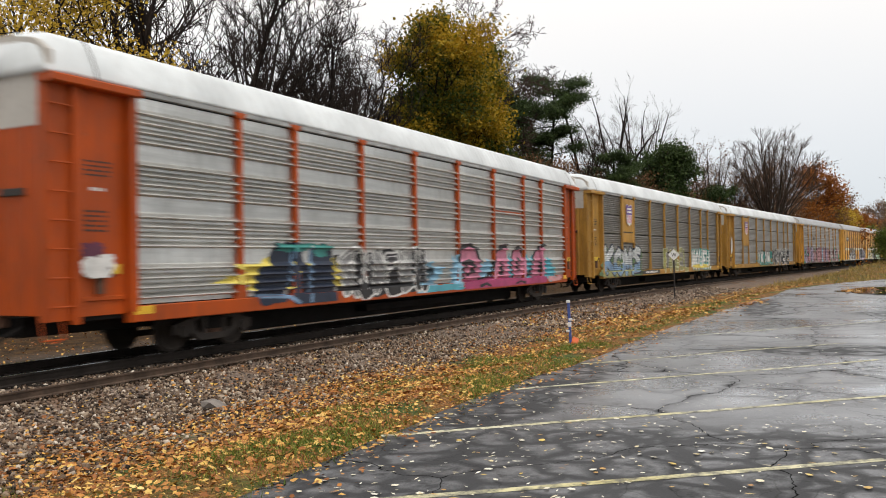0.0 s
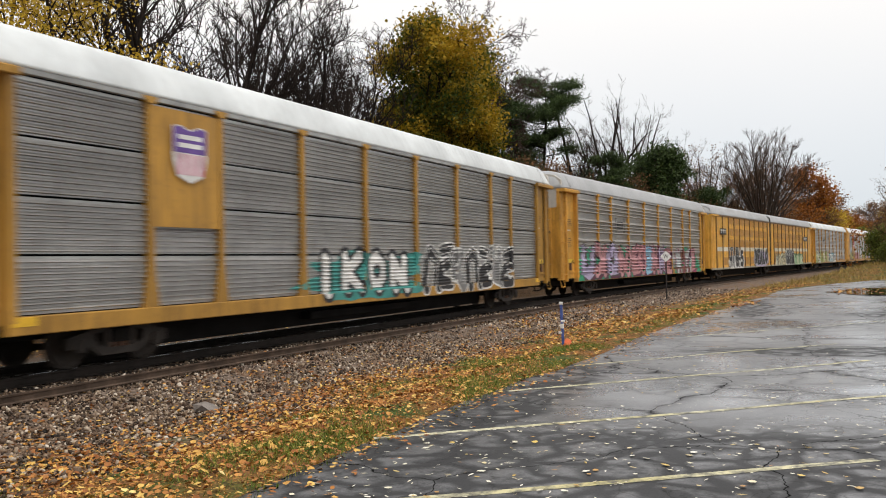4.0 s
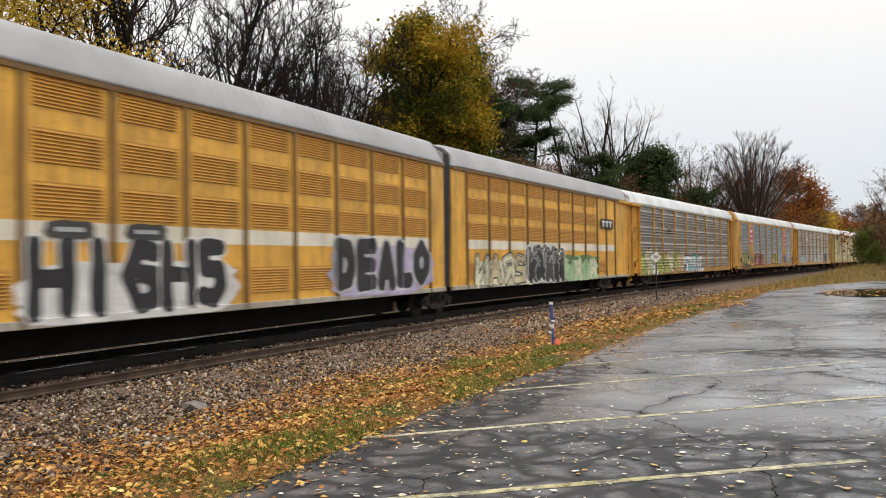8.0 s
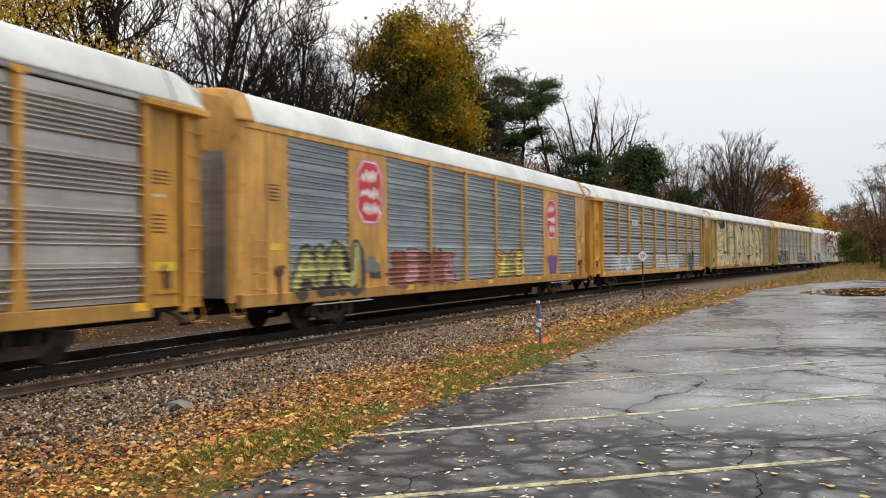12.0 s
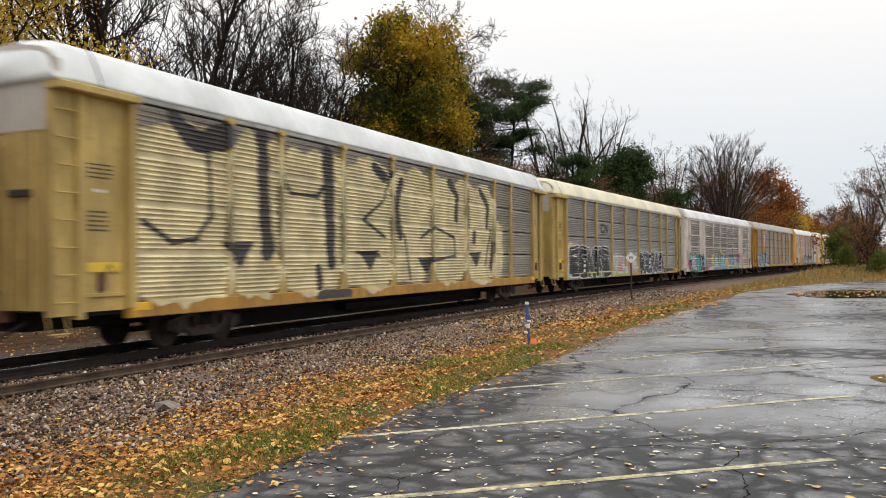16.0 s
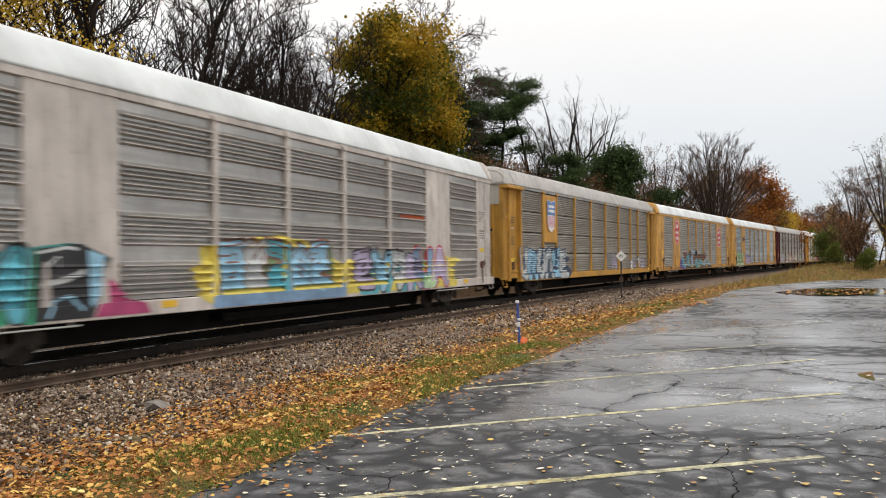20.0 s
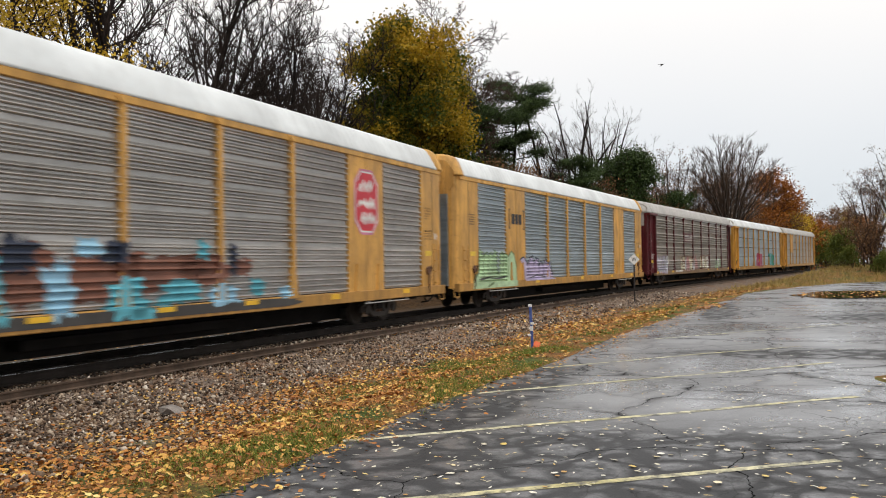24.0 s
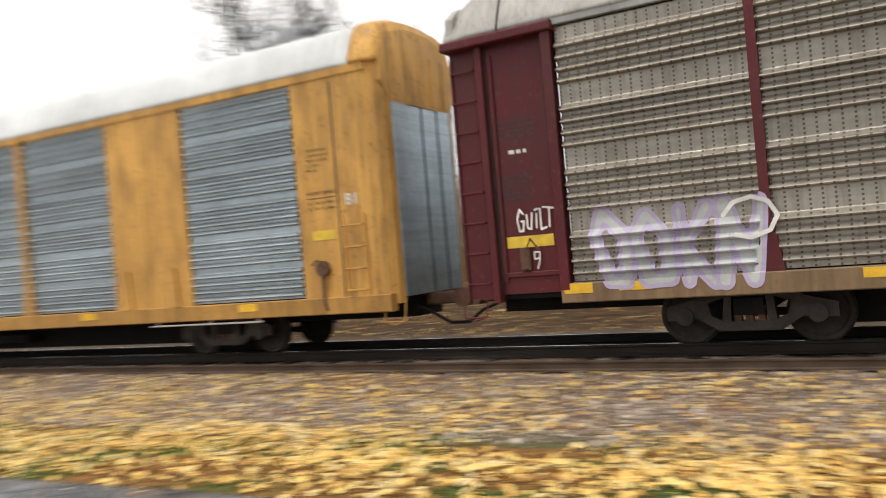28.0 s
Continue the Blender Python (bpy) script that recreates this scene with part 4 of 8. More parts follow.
def truck_parts(car, y0):
    """A two-axle truck under the car, with side frames and four wheels."""
    def frame_mesh(s):
        bl = Build()
        x0, x1 = (0.93, 1.08) if s > 0 else (-1.08, -0.93)
        jaw = [(-1.15, .36), (-1.15, .56), (-0.75, .66), (-0.56, .60), (-0.52, .42), (-0.70, .38)]
        pieces = [jaw, [(-y, z) for y, z in jaw[::-1]],
                  [(-0.75, .66), (-0.35, .80), (0.35, .80), (0.75, .66), (0.56, .60), (0.30, .68), (-0.30, .68), (-0.56, .60)],
                  [(-0.52, .42), (-0.34, .33), (0.34, .33), (0.52, .42), (0.70, .38), (0.42, .20), (-0.42, .20), (-0.70, .38)],
                  [(-0.37, .33), (-0.33, .69), (-0.23, .69), (-0.25, .33)], [(0.25, .33), (0.23, .69), (0.33, .69), (0.37, .33)]]
        for k, pts in enumerate(pieces):
            e = 0.003 * (k % 2) + (0.004 if k > 3 else 0)
            v = [(x, y, z) for x in (x0 - e, x1 + e) for y, z in pts]
            n = len(pts)
            bl.add(v, [tuple(range(n)), tuple(range(2 * n - 1, n - 1, -1))] + [(i, n + i, n + (i + 1) % n, (i + 1) % n) for i in range(n)])
        for k in (-1, 1):
            bl.disc((0, k * 0.89, .42), 0.13, x1 - 0.01 if s > 0 else x0 - 0.05, x1 + 0.05 if s > 0 else x0 + 0.01, 12)
        return bl.mesh("side_frame", TRUCK)

    def wheel_mesh(side):
        bl = Build()
        prof = [(0.05, 0.70), (0.09, 0.70), (0.13, 0.72), (0.34, 0.735), (0.37, 0.76), (0.42, 0.76), (0.425, 0.70), (0.455, 0.695), (0.455, 0.665), (0.40, 0.66), (0.36, 0.69), (0.12, 0.67), (0.05, 0.66)]
        n = 28
        rings = [[(side * x, r * math.cos(2 * math.pi * k / n), r * math.sin(2 * math.pi * k / n)) for k in range(n)] for r, x in prof]
        bl.sweep([q[::-1] for q in rings] if side > 0 else rings, close=True, caps=True)
        return bl.mesh("wheel", WHEEL)

    tr = part("truck", shared("bolster", lambda: Build().bar(-1.1, 1.1, -0.2, 0.2, 0.42, 0.66).mesh("truck", BLACK_STEEL)), BLACK_STEEL, car, "dark cast steel truck")
    tr.location = (0, y0, 0)
    for s in (1, -1):
        part("side_frame", shared(("sideframe", s), lambda s=s: frame_mesh(s)), TRUCK, tr)
    part("spring_pack", shared("springs", lambda: Build().tube([(1.0, -0.16, .3), (1.0, -0.16, .55)], 0.06, 8).tube([(1.0, 0, .3), (1.0, 0, .55)], 0.06, 8).tube([(1.0, 0.16, .3), (1.0, 0.16, .55)], 0.06, 8).mesh("spring_pack", RUSTY)), RUSTY, tr)
    for s in (1, -1):
        for k in (-1, 1):
            w = part("wheel", shared(("wheel", s), lambda s=s: wheel_mesh(s)), WHEEL, tr)
            w.location = (0, k * 0.89, 0.42)
    return tr


def ladder_mesh(mat, y0, y1, z0, z1, x, rungs=8):
    bl = Build()
    for y in (y0, y1):
        bl.bar(x, x + 0.025, y - 0.02, y + 0.02, z0, z1)
    for i in range(rungs):
        z = z0 + (i + 0.5) * (z1 - z0) / rungs
        bl.tube([(x, y0, z), (x + 0.075, y0 + 0.015, z), (x + 0.075, y1 - 0.015, z), (x, y1, z)], 0.017, 5)
    return bl.mesh("ladder", mat)


def coupler_parts(car, sgn, mat, length=BODY_END):
    bl = Build().bar(-0.12, 0.12, min(sgn * (length - 0.5), sgn * 14.4), max(sgn * (length - 0.5), sgn * 14.4), 0.72, 0.95, 0.03)
    bl.bar(-0.2, 0.2, min(sgn * 14.3, sgn * 14.62), max(sgn * 14.3, sgn * 14.62), 0.68, 1.0, 0.05)
    part("coupler", bl, RUSTY, car, "rusty knuckle coupler")
    hose = Build().tube([(0.55, sgn * 13.7, 0.75), (0.58, sgn * 14.05, 0.62), (0.5, sgn * 14.35, 0.42), (0.35, sgn * 14.58, 0.4)], 0.03, 6)
    part("air_hose", hose, BLACK_STEEL, car, "black rubber brake hose")
    step = Build()
    ye = sgn * (length - 0.12)
    for dy in (-0.2, 0.2):
        step.tube([(1.30, ye + dy, 0.95), (1.40, ye + dy, 0.55), (1.40, ye, 0.5)], 0.014, 5)
    step.tube([(1.40, ye - 0.2, 0.55), (1.40, ye + 0.2, 0.55)], 0.014, 5)
    part("stirrup_step", step, mat, car)


def surface_x(style, z, y, posts, half=0.07):
    pr = PROFILES[style] if style in PROFILES else [(1.46, 0), (1.46, 6)]
    zs, xs_ = [p_[1] for p_ in pr], [p_[0] for p_ in pr]
    x = np.interp(z, zs, xs_)
    if style in PROFILES:
        x = 1.515 if z < SILL_TOP else x
    else:
        x = 1.497 if z < 0.93 else x
    if style in PROFILES:
        half += 0.13 * min(1.0, max(0.0, (1.75 - z) / 0.72))
    if any(abs(y - p_) < half + 0.004 for p_ in posts) or abs(y) > EDGE - 0.02:
        x = max(x, SKIN + 0.104)
    return x


def painted(car, me, spec, name="graffiti", label=""):
    """Lay a flat mesh in (y, z) onto the car's side so that it follows ribs and posts."""
    bm = bmesh.new()
    bm.from_mesh(me)
    style, posts = spec["style"], spec["posts"]
    zs = [v_.co.z for v_ in bm.verts]
    ys_ = [v_.co.y for v_ in bm.verts]
    cuts = [((0, 0, z), (0, 0, 1)) for _, z in PROFILES.get(style, [])] + [((0, 0, z), (0, 0, 1)) for z in (0.928, 0.932, SILL_TOP - 0.002, SILL_TOP + 0.002)]
    for p_ in (*posts, EDGE - 0.03, -EDGE + 0.03):
        cuts += [((0, p_ + d_, 0), (0, 1, 0)) for d_ in (-0.2, -0.086, -0.072, 0.072, 0.086, 0.2)]
    for p_ in (e_ for pair_ in spec.get("panels", ()) for e_ in pair_):
        cuts += [((0, p_ + d_, 0), (0, 1, 0)) for d_ in (-0.02, -0.005, 0.005, 0.02)]
    for co, no in cuts:
        if (no[2] and min(zs) < co[2] < max(zs)) or (no[1] and min(ys_) < co[1] < max(ys_)):
            bmesh.ops.bisect_plane(bm, geom=bm.verts[:] + bm.edges[:] + bm.faces[:], dist=0.0005, plane_co=co, plane_no=no)
    flat_y = spec.get("panels", ())
    for v_ in bm.verts:
        x = surface_x(style, v_.co.z, v_.co.y, posts)
        if v_.co.z >= SILL_TOP and any(a - 0.01 < v_.co.y < b_ + 0.01 for a, b_ in flat_y):
            x = max(x, SKIN + 0.074)
        v_.co.x += x + spec.get("lift", 0.0)
    out = bpy.data.meshes.new(name)
    bm.to_mesh(out)
    bm.free()
    out.materials.append(me.materials[0])
    return part(name, out, me.materials[0], car, label)


def word(car, spec, body, y0, z0, width, height, fill_m, edge_m=None, halo_m=None, lean=0.12, label="", bold=0.05, wave=0.05, seed=0):
    """A sprayed word in up to three layers: cloud, outline, filling."""
    layers = [(m_, b_, d_) for m_, b_, d_ in ((edge_m, bold + 0.035, 0.004), (fill_m, bold, 0.008)) if m_]
    grow = {bold: 0.0, bold + 0.035: 0.05}
    for m_, b_, d_ in layers:
        g_ = grow[b_] * height
        me = text_mesh(body, "graffiti", m_, width + 2 * g_, height + 2 * g_, b_, 0.001)
        for v_ in me.vertices:
            x, y = v_.co.x - g_, v_.co.y - g_
            up = wave * height * math.sin(3.1 * x / height + seed)
            v_.co = (d_, y0 + x + lean * y, z0 + y * (1 + 0.12 * math.sin(2.3 * x / height + seed)) + up)
        painted(car, me, spec, label=label if m_ is fill_m else "")
    if halo_m:
        blob(car, spec, y0 + width / 2, z0 + height * 0.5, width * 0.58, height * 0.66, halo_m, seed, 0.002)


def blob(car, spec, yc, zc, ry, rz, m_, seed=0, lift=0.003, rough=0.35, label="", n=46):
    ring = []
    for k in range(n):
        a = 2 * math.pi * k / n
        ca, sa = math.cos(a), math.sin(a)
        q = 1.0 / max(abs(ca) ** 4 + abs(sa) ** 4, 1e-6) ** 0.25
        r = q * (1 + rough * noise.noise((ca * 2.2 + seed, sa * 2.2, seed * 1.7)) + rough * 0.5 * noise.noise((ca * 6, sa * 6 + seed, 3)))
        ring.append((lift, yc + ry * r * ca, max(0.80, zc + rz * r * sa)))
    me = Build().add(ring, [tuple(range(n))]).mesh("graffiti", m_)
    return painted(car, me, spec, label=label)


GLYPHS = [
    [[(-1, -1), (-.8, 1)], [(-.8, 1), (.9, .7), (.6, 0), (-.9, 0)], [(-.2, 0), (.9, -1)]],
    [[(1, 1), (-.9, .8), (-.9, -.9), (1, -.9)], [(-.9, 0), (.6, .1)]],
    [[(-1, -1), (0, 1), (1, -1)], [(-.5, -.3), (.6, -.3)]],
    [[(-1, 1), (-.9, -.7), (0, -1), (.9, -.6), (1, 1)]],
    [[(.9, .9), (-.7, 1), (-.8, .2), (.8, -.1), (.8, -.9), (-.9, -1)]],
    [[(-.9, -1), (-.9, 1), (.8, -1), (.9, 1)]],
    [[(-.8, 1), (-.8, -1)], [(.9, 1), (-.6, 0), (1, -1)]],
    [[(0, 1), (-.9, .3), (-.7, -.9), (.7, -.9), (.9, .3), (0, 1)]]]


def side_x(spec, Y, Z):
    """How far out the car's side stands at each point (y, z), posts and sill included."""
    style, posts = spec["style"], spec["posts"]
    if style in PROFILES:
        pr = np.array(PROFILES[style])
        X = np.interp(Z, pr[:, 1], pr[:, 0])
        half = 0.07 + 0.13 * np.clip((1.75 - Z) / 0.72, 0, 1)
        X = np.maximum(X, np.where(np.abs(Y) > EDGE - 0.02, SKIN + 0.104, 0))
    else:
        X, half = np.full(np.shape(Z), 1.46), 0.07
    for p_ in posts:
        X = np.maximum(X, np.where(np.abs(Y - p_) < half + 0.006, SKIN + 0.104, 0))
    for a, b_ in spec.get("panels", ()):
        X = np.maximum(X, np.where((Y > a - 0.01) & (Y < b_ + 0.01), SKIN + 0.074, 0))
    return np.where(Z < SILL_TOP, 1.515, X) if style in PROFILES else np.where(Z < 0.93, 1.497, X)


def sprayed(car, spec, field, y0, y1, z0, z1, mat, lift, label="", name="graffiti", step=0.05):
    """The painted area where field(Y, Z) is below zero, as one sheet that follows ribs, posts and sill."""
    z0 = max(z0, 0.76)
    zs = set(np.round(np.arange(z0, z1 + step, step), 3))
    zs |= {round(z, 3) for _, z in PROFILES.get(spec["style"], []) if z0 < z < z1} | {z for z in (0.928, 0.932, 1.028, 1.032) if z0 < z < z1}
    zs = np.array(sorted(zs))
    zs = zs[np.concatenate([[True], np.diff(zs) > 0.003])]
    ys = set(np.round(np.arange(y0, y1 + step, step), 3))
    for p_ in spec["posts"]:
        ys |= {round(p_ + d_, 3) for d_ in (-0.082, -0.074, 0.074, 0.082) if y0 < p_ + d_ < y1}
    for p_ in (e_ for pair_ in spec.get("panels", ()) for e_ in pair_):
        ys |= {round(p_ + d_, 3) for d_ in (-0.016, -0.006, 0.006, 0.016) if y0 < p_ + d_ < y1}
    ys = np.array(sorted(ys))
    Y, Z = np.meshgrid(ys, zs, indexing="ij")
    F = field(Y, Z)
    F = np.where(np.abs(F) < 1e-4, -1e-4, F)
    inside = F < 0
    if not inside.any():
        return None
    n0, n1 = F.shape
    ids = np.arange(n0 * n1).reshape(n0, n1)
    pts = [Y.ravel(), Z.ravel()]
    count = inside[:-1, :-1].astype(int) + inside[1:, :-1] + inside[1:, 1:] + inside[:-1, 1:]
    full = np.argwhere(count == 4)
    faces = np.stack([ids[full[:, 0], full[:, 1]], ids[full[:, 0] + 1, full[:, 1]], ids[full[:, 0] + 1, full[:, 1] + 1], ids[full[:, 0], full[:, 1] + 1]], 1).tolist()
    ey, ez, crossing = [], [], {}

    def cross(a, b_):
        key = (a, b_) if a < b_ else (b_, a)
        if key not in crossing:
            fa, fb = F[a], F[b_]
            k = fa / (fa - fb)
            crossing[key] = n0 * n1 + len(ey)
            ey.append(Y[a] + k * (Y[b_] - Y[a]))
            ez.append(Z[a] + k * (Z[b_] - Z[a]))
        return crossing[key]
    for i, j in np.argwhere((count > 0) & (count < 4)):
        ring = [(i, j), (i + 1, j), (i + 1, j + 1), (i, j + 1)]
        face = []
        for a, b_ in zip(ring, ring[1:] + ring[:1]):
            if inside[a]:
                face.append(int(ids[a]))
            if inside[a] != inside[b_]:
                face.append(cross(a, b_))
        if len(face) > 2:
            faces.append(face)
    py, pz = np.concatenate([pts[0], ey]), np.concatenate([pts[1], ez])
    root = list(range(len(py)))

    def top_of(k):
        while root[k] != k:
            root[k] = root[root[k]]
            k = root[k]
        return k
    for f in faces:
        a = top_of(f[0])
        for k in f[1:]:
            root[top_of(k)] = a
    islands = {}
    for f in faces:
        islands.setdefault(top_of(f[0]), []).append(f)
    first = None
    for group_ in sorted(islands.values(), key=len, reverse=True):
        if first is not None and len(group_) < 6:
            break
        own = sorted({k for f in group_ for k in f})
        index = {k: i for i, k in enumerate(own)}
        qy, qz = py[own], pz[own]
        co = np.stack([side_x(spec, qy, qz) + lift + spec.get("lift", 0.0), qy, qz], 1)
        me = bpy.data.meshes.new(name)
        me.from_pydata(co.tolist(), [], [[index[k] for k in f] for f in group_])
        me.materials.append(mat)
        me.update()
        ob = part(name, me, mat, car, label)
        first = first or ob
    return first


def stroke_field(Y, Z, strokes, rad):
    """Distance to a set of polylines, less their half width."""
    F = np.full(Y.shape, 9.0)
    for st in strokes:
        for (a0, c0), (a1, c1) in zip(st, st[1:]):
            dy, dz = a1 - a0, c1 - c0
            k = np.clip(((Y - a0) * dy + (Z - c0) * dz) / max(dy * dy + dz * dz, 1e-6), 0, 1)
            F = np.minimum(F, np.hypot(Y - a0 - k * dy, Z - c0 - k * dz))
    return F - rad


def uneven(Y, Z, seed, amp):
    return amp * (np.sin(2.9 * Y + 1.3 * Z + seed) + 0.6 * np.sin(6.1 * Z - 3.7 * Y + 2 * seed) + 0.4 * np.sin(11 * Y + 7 * Z + 3 * seed))


def sprayed_letters(car, spec, shapes, rad, edge, fills, edge_m, seed=0, label="", shine=None, foot=None, shadow=None, lift=0.0):
    """Overlapping letters, each with its own filling, on one common outline. shapes: strokes of each letter in (y, z)."""
    boxes = []
    for st in shapes:
        q = np.array([p_ for line in st for p_ in line])
        boxes.append((q[:, 0].min() - rad, q[:, 0].max() + rad, q[:, 1].min() - rad, q[:, 1].max() + rad))
    B = np.array(boxes)
    ya, yb, za, zb = B[:, 0].min(), B[:, 1].max(), B[:, 2].min(), B[:, 3].max()

    def one(i, Y, Z):
        return stroke_field(Y, Z, shapes[i], rad) + uneven(Y, Z, seed + i, 0.018)

    def union(Y, Z):
        F = one(0, Y, Z)
        for i in range(1, len(shapes)):
            F = np.minimum(F, one(i, Y, Z))
        return F
    if shadow:
        sprayed(car, spec, lambda Y, Z: np.minimum(union(Y - 0.10, Z + 0.09), union(Y - 0.18, Z + 0.16)) - edge, ya - 0.1, yb + 0.5, za - 0.5, zb + 0.2, shadow, 0.003 + lift)
    base = sprayed(car, spec, lambda Y, Z: union(Y, Z) - edge, ya - edge - 0.1, yb + edge + 0.1, za - edge - 0.1, zb + edge + 0.1, edge_m, 0.005 + lift)
    r = random.Random(seed)
    order = [fills[k % len(fills)] for k in range(len(shapes))]
    for i in range(len(shapes)):
        def fill_of(Y, Z, i=i):
            F = one(i, Y, Z)
            return np.maximum(F, edge * 0.8 - one(i + 1, Y, Z)) if i + 1 < len(shapes) else F
        b_ = boxes[i]
        area = (b_[0] - 0.1, b_[1] + 0.1, b_[2] - 0.1, b_[3] + 0.1)
        letter = sprayed(car, spec, fill_of, *area, order[i], 0.008 + lift, label, "graffiti_letter")
        if foot and letter:
            mid = b_[2] + (b_[3] - b_[2]) * r.uniform(0.36, 0.48)
            sprayed(car, spec, lambda Y, Z, f_=fill_of, m_=mid: np.maximum(f_(Y, Z) + 0.015, Z - m_ + uneven(Y, Z, seed, 0.03)), *area, foot, 0.0095 + lift, "", "letter_shading")
        if shine and letter:
            sprayed(car, spec, lambda Y, Z, f_=fill_of, h_=b_: np.maximum(np.abs(f_(Y, Z) + rad * 0.45) - 0.022, (h_[2] + h_[3]) / 2 - Z + 0.2 * np.sin(9 * Y)), *area, shine, 0.011 + lift, "", "letter_highlight")
    return base


def letters(car, spec, y0, z0, width, height, count, mats, seed=0, label="", fat=0.56, thin=True, shadow=None, foot=None, edge=0.065):
    """Unreadable sprayed letters: fat rounded overlapping strokes with an outline and inner lines."""
    r = random.Random(seed)
    z0, height = z0 - 0.14, height + 0.18
    cell = width / count
    th_ = fat * min(cell * 0.85, height * 0.5)
    shapes = []
    for i in range(count):
        yc = y0 + (i + 0.5) * cell
        zc = z0 + height / 2 + r.uniform(-0.05, 0.05) * height
        hh_, ww_ = height / 2 - th_ * 0.5, cell * 0.38
        tilt, fx, fz = r.uniform(-0.2, 0.2), r.choice((-1, 1)), r.choice((1, 1, -1))
        shapes.append([[(yc + fx * a * ww_ + tilt * fz * b_ * hh_ + r.uniform(-.06, .06), zc + fz * b_ * hh_ + r.uniform(-.05, .05)) for a, b_ in st] for st in GLYPHS[r.randrange(len(GLYPHS))]])
    fills = list(mats[:-1])
    sprayed_letters(car, spec, shapes, th_ / 2, edge, fills, mats[-1], seed, label, mats[-1] if thin else None, foot, shadow)


STROKES = dict(
    A=[[(0, 0), (.5, 1), (1, 0)], [(.2, .32), (.8, .32)]], B=[[(0, 0), (0, 1), (.8, .85), (.7, .55), (0, .5)], [(.7, .5), (1, .25), (.8, 0), (0, 0)]], D=[[(0, 0), (0, 1), (.7, .9), (1, .5), (.7, .1), (0, 0)]],
    E=[[(1, 1), (0, 1), (0, 0), (1, 0)], [(0, .5), (.8, .5)]], F=[[(1, 1), (0, 1), (0, 0)], [(0, .5), (.8, .5)]], G=[[(1, .9), (.4, 1), (0, .5), (.4, 0), (1, .1), (1, .5), (.6, .5)]], H=[[(0, 0), (0, 1)], [(1, 0), (1, 1)], [(0, .5), (1, .5)]],
    I=[[(.5, 0), (.5, 1)]], K=[[(0, 0), (0, 1)], [(1, 1), (.1, .5), (1, 0)]], L=[[(0, 1), (0, 0), (.9, 0)]], M=[[(0, 0), (.1, 1), (.5, .3), (.9, 1), (1, 0)]], N=[[(0, 0), (0, 1), (1, 0), (1, 1)]], O=[[(.5, 1), (0, .7), (0, .3), (.5, 0), (1, .3), (1, .7), (.5, 1)]],
    R=[[(0, 0), (0, 1), (.8, .9), (.8, .6), (.1, .5), (1, 0)]], S=[[(1, .9), (.3, 1), (0, .75), (.9, .4), (.8, .05), (0, .05)]], T=[[(0, 1), (1, 1)], [(.5, 1), (.5, 0)]], five=[[(.9, 1), (.1, 1), (.1, .6), (.8, .6), (.9, .25), (.5, 0), (0, .1)]])


def stroke_word(car, spec, keys, y0, z0, width, height, fill_m, edge_m, label="", fat=0.34, edge=0.12, wave=0.06, seed=0, gap=0.2, shadow=None, foot=None, shine=None):
    """A sprayed word drawn in rounded strokes with an outline."""
    cell = width / len(keys)
    th_ = fat * min(cell, height)
    shapes = []
    for i, k in enumerate(keys):
        a, w_ = y0 + i * cell + th_ * 0.5 + cell * gap * 0.5, cell * (1 - gap) - th_
        up = wave * height * math.sin(1.9 * i + seed)
        shapes.append([[(a + a0 * w_, z0 + th_ / 2 + up + c0 * (height - th_)) for a0, c0 in st] for st in STROKES[k]])
    sprayed_letters(car, spec, shapes, th_ / 2, edge / 2, [fill_m], edge_m, seed, label, shine, foot, shadow)


def scrawl(car, strokes, y0, z0, w, h, mat, x, wd=0.03, label=""):
    """Thin hand-drawn lines; strokes are polylines in a unit square."""
    lines = [[(y0 + a * w, z0 + b_ * h) for a, b_ in st] for st in strokes]
    sprayed(car, dict(style="flat", posts=[], lift=x - 1.46), lambda Y, Z: stroke_field(Y, Z, lines, wd / 2), y0 - 0.1, y0 + w + 0.1, z0 - 0.1, z0 + h + 0.1, mat, 0.0, label, step=max(0.012, wd * 0.4))


def panel_on_side(car, name, y0, y1, z0, z1, mat, x=SKIN + 0.125, depth=0.02, label=""):
    return part(name, Build().bar(x, x + depth, y0, y1, z0, z1, 0.004), mat, car, label)


def lettering(car, body, y0, z0, width, height, mat, x, name="lettering", label="", bold=0.0):
    o = part(name, text_mesh(body, name, mat, width, height, bold, 0.002), mat, car, label)
    o.matrix_basis = Matrix(((0, 0, 1, x), (1, 0, 0, y0), (0, 1, 0, z0), (0, 0, 0, 1)))
    return o


def bars(car, y0, z0, width, lines, mat, x, pitch=0.09, seed=0, thick=0.04):
    """Stencilled data too small to read."""
    r = random.Random(seed)
    bl = Build()
    for i in range(lines):
        a = y0
        while a < y0 + width:
            b_ = min(a + r.uniform(0.06, 0.2), y0 + width)
            bl.box(x, x + 0.003, a, b_, z0 - i * pitch, z0 - i * pitch + thick)
            a = b_ + 0.04
    tagged(part("stencil", bl, mat, car), "small stencilled data lines", kind="stuff")


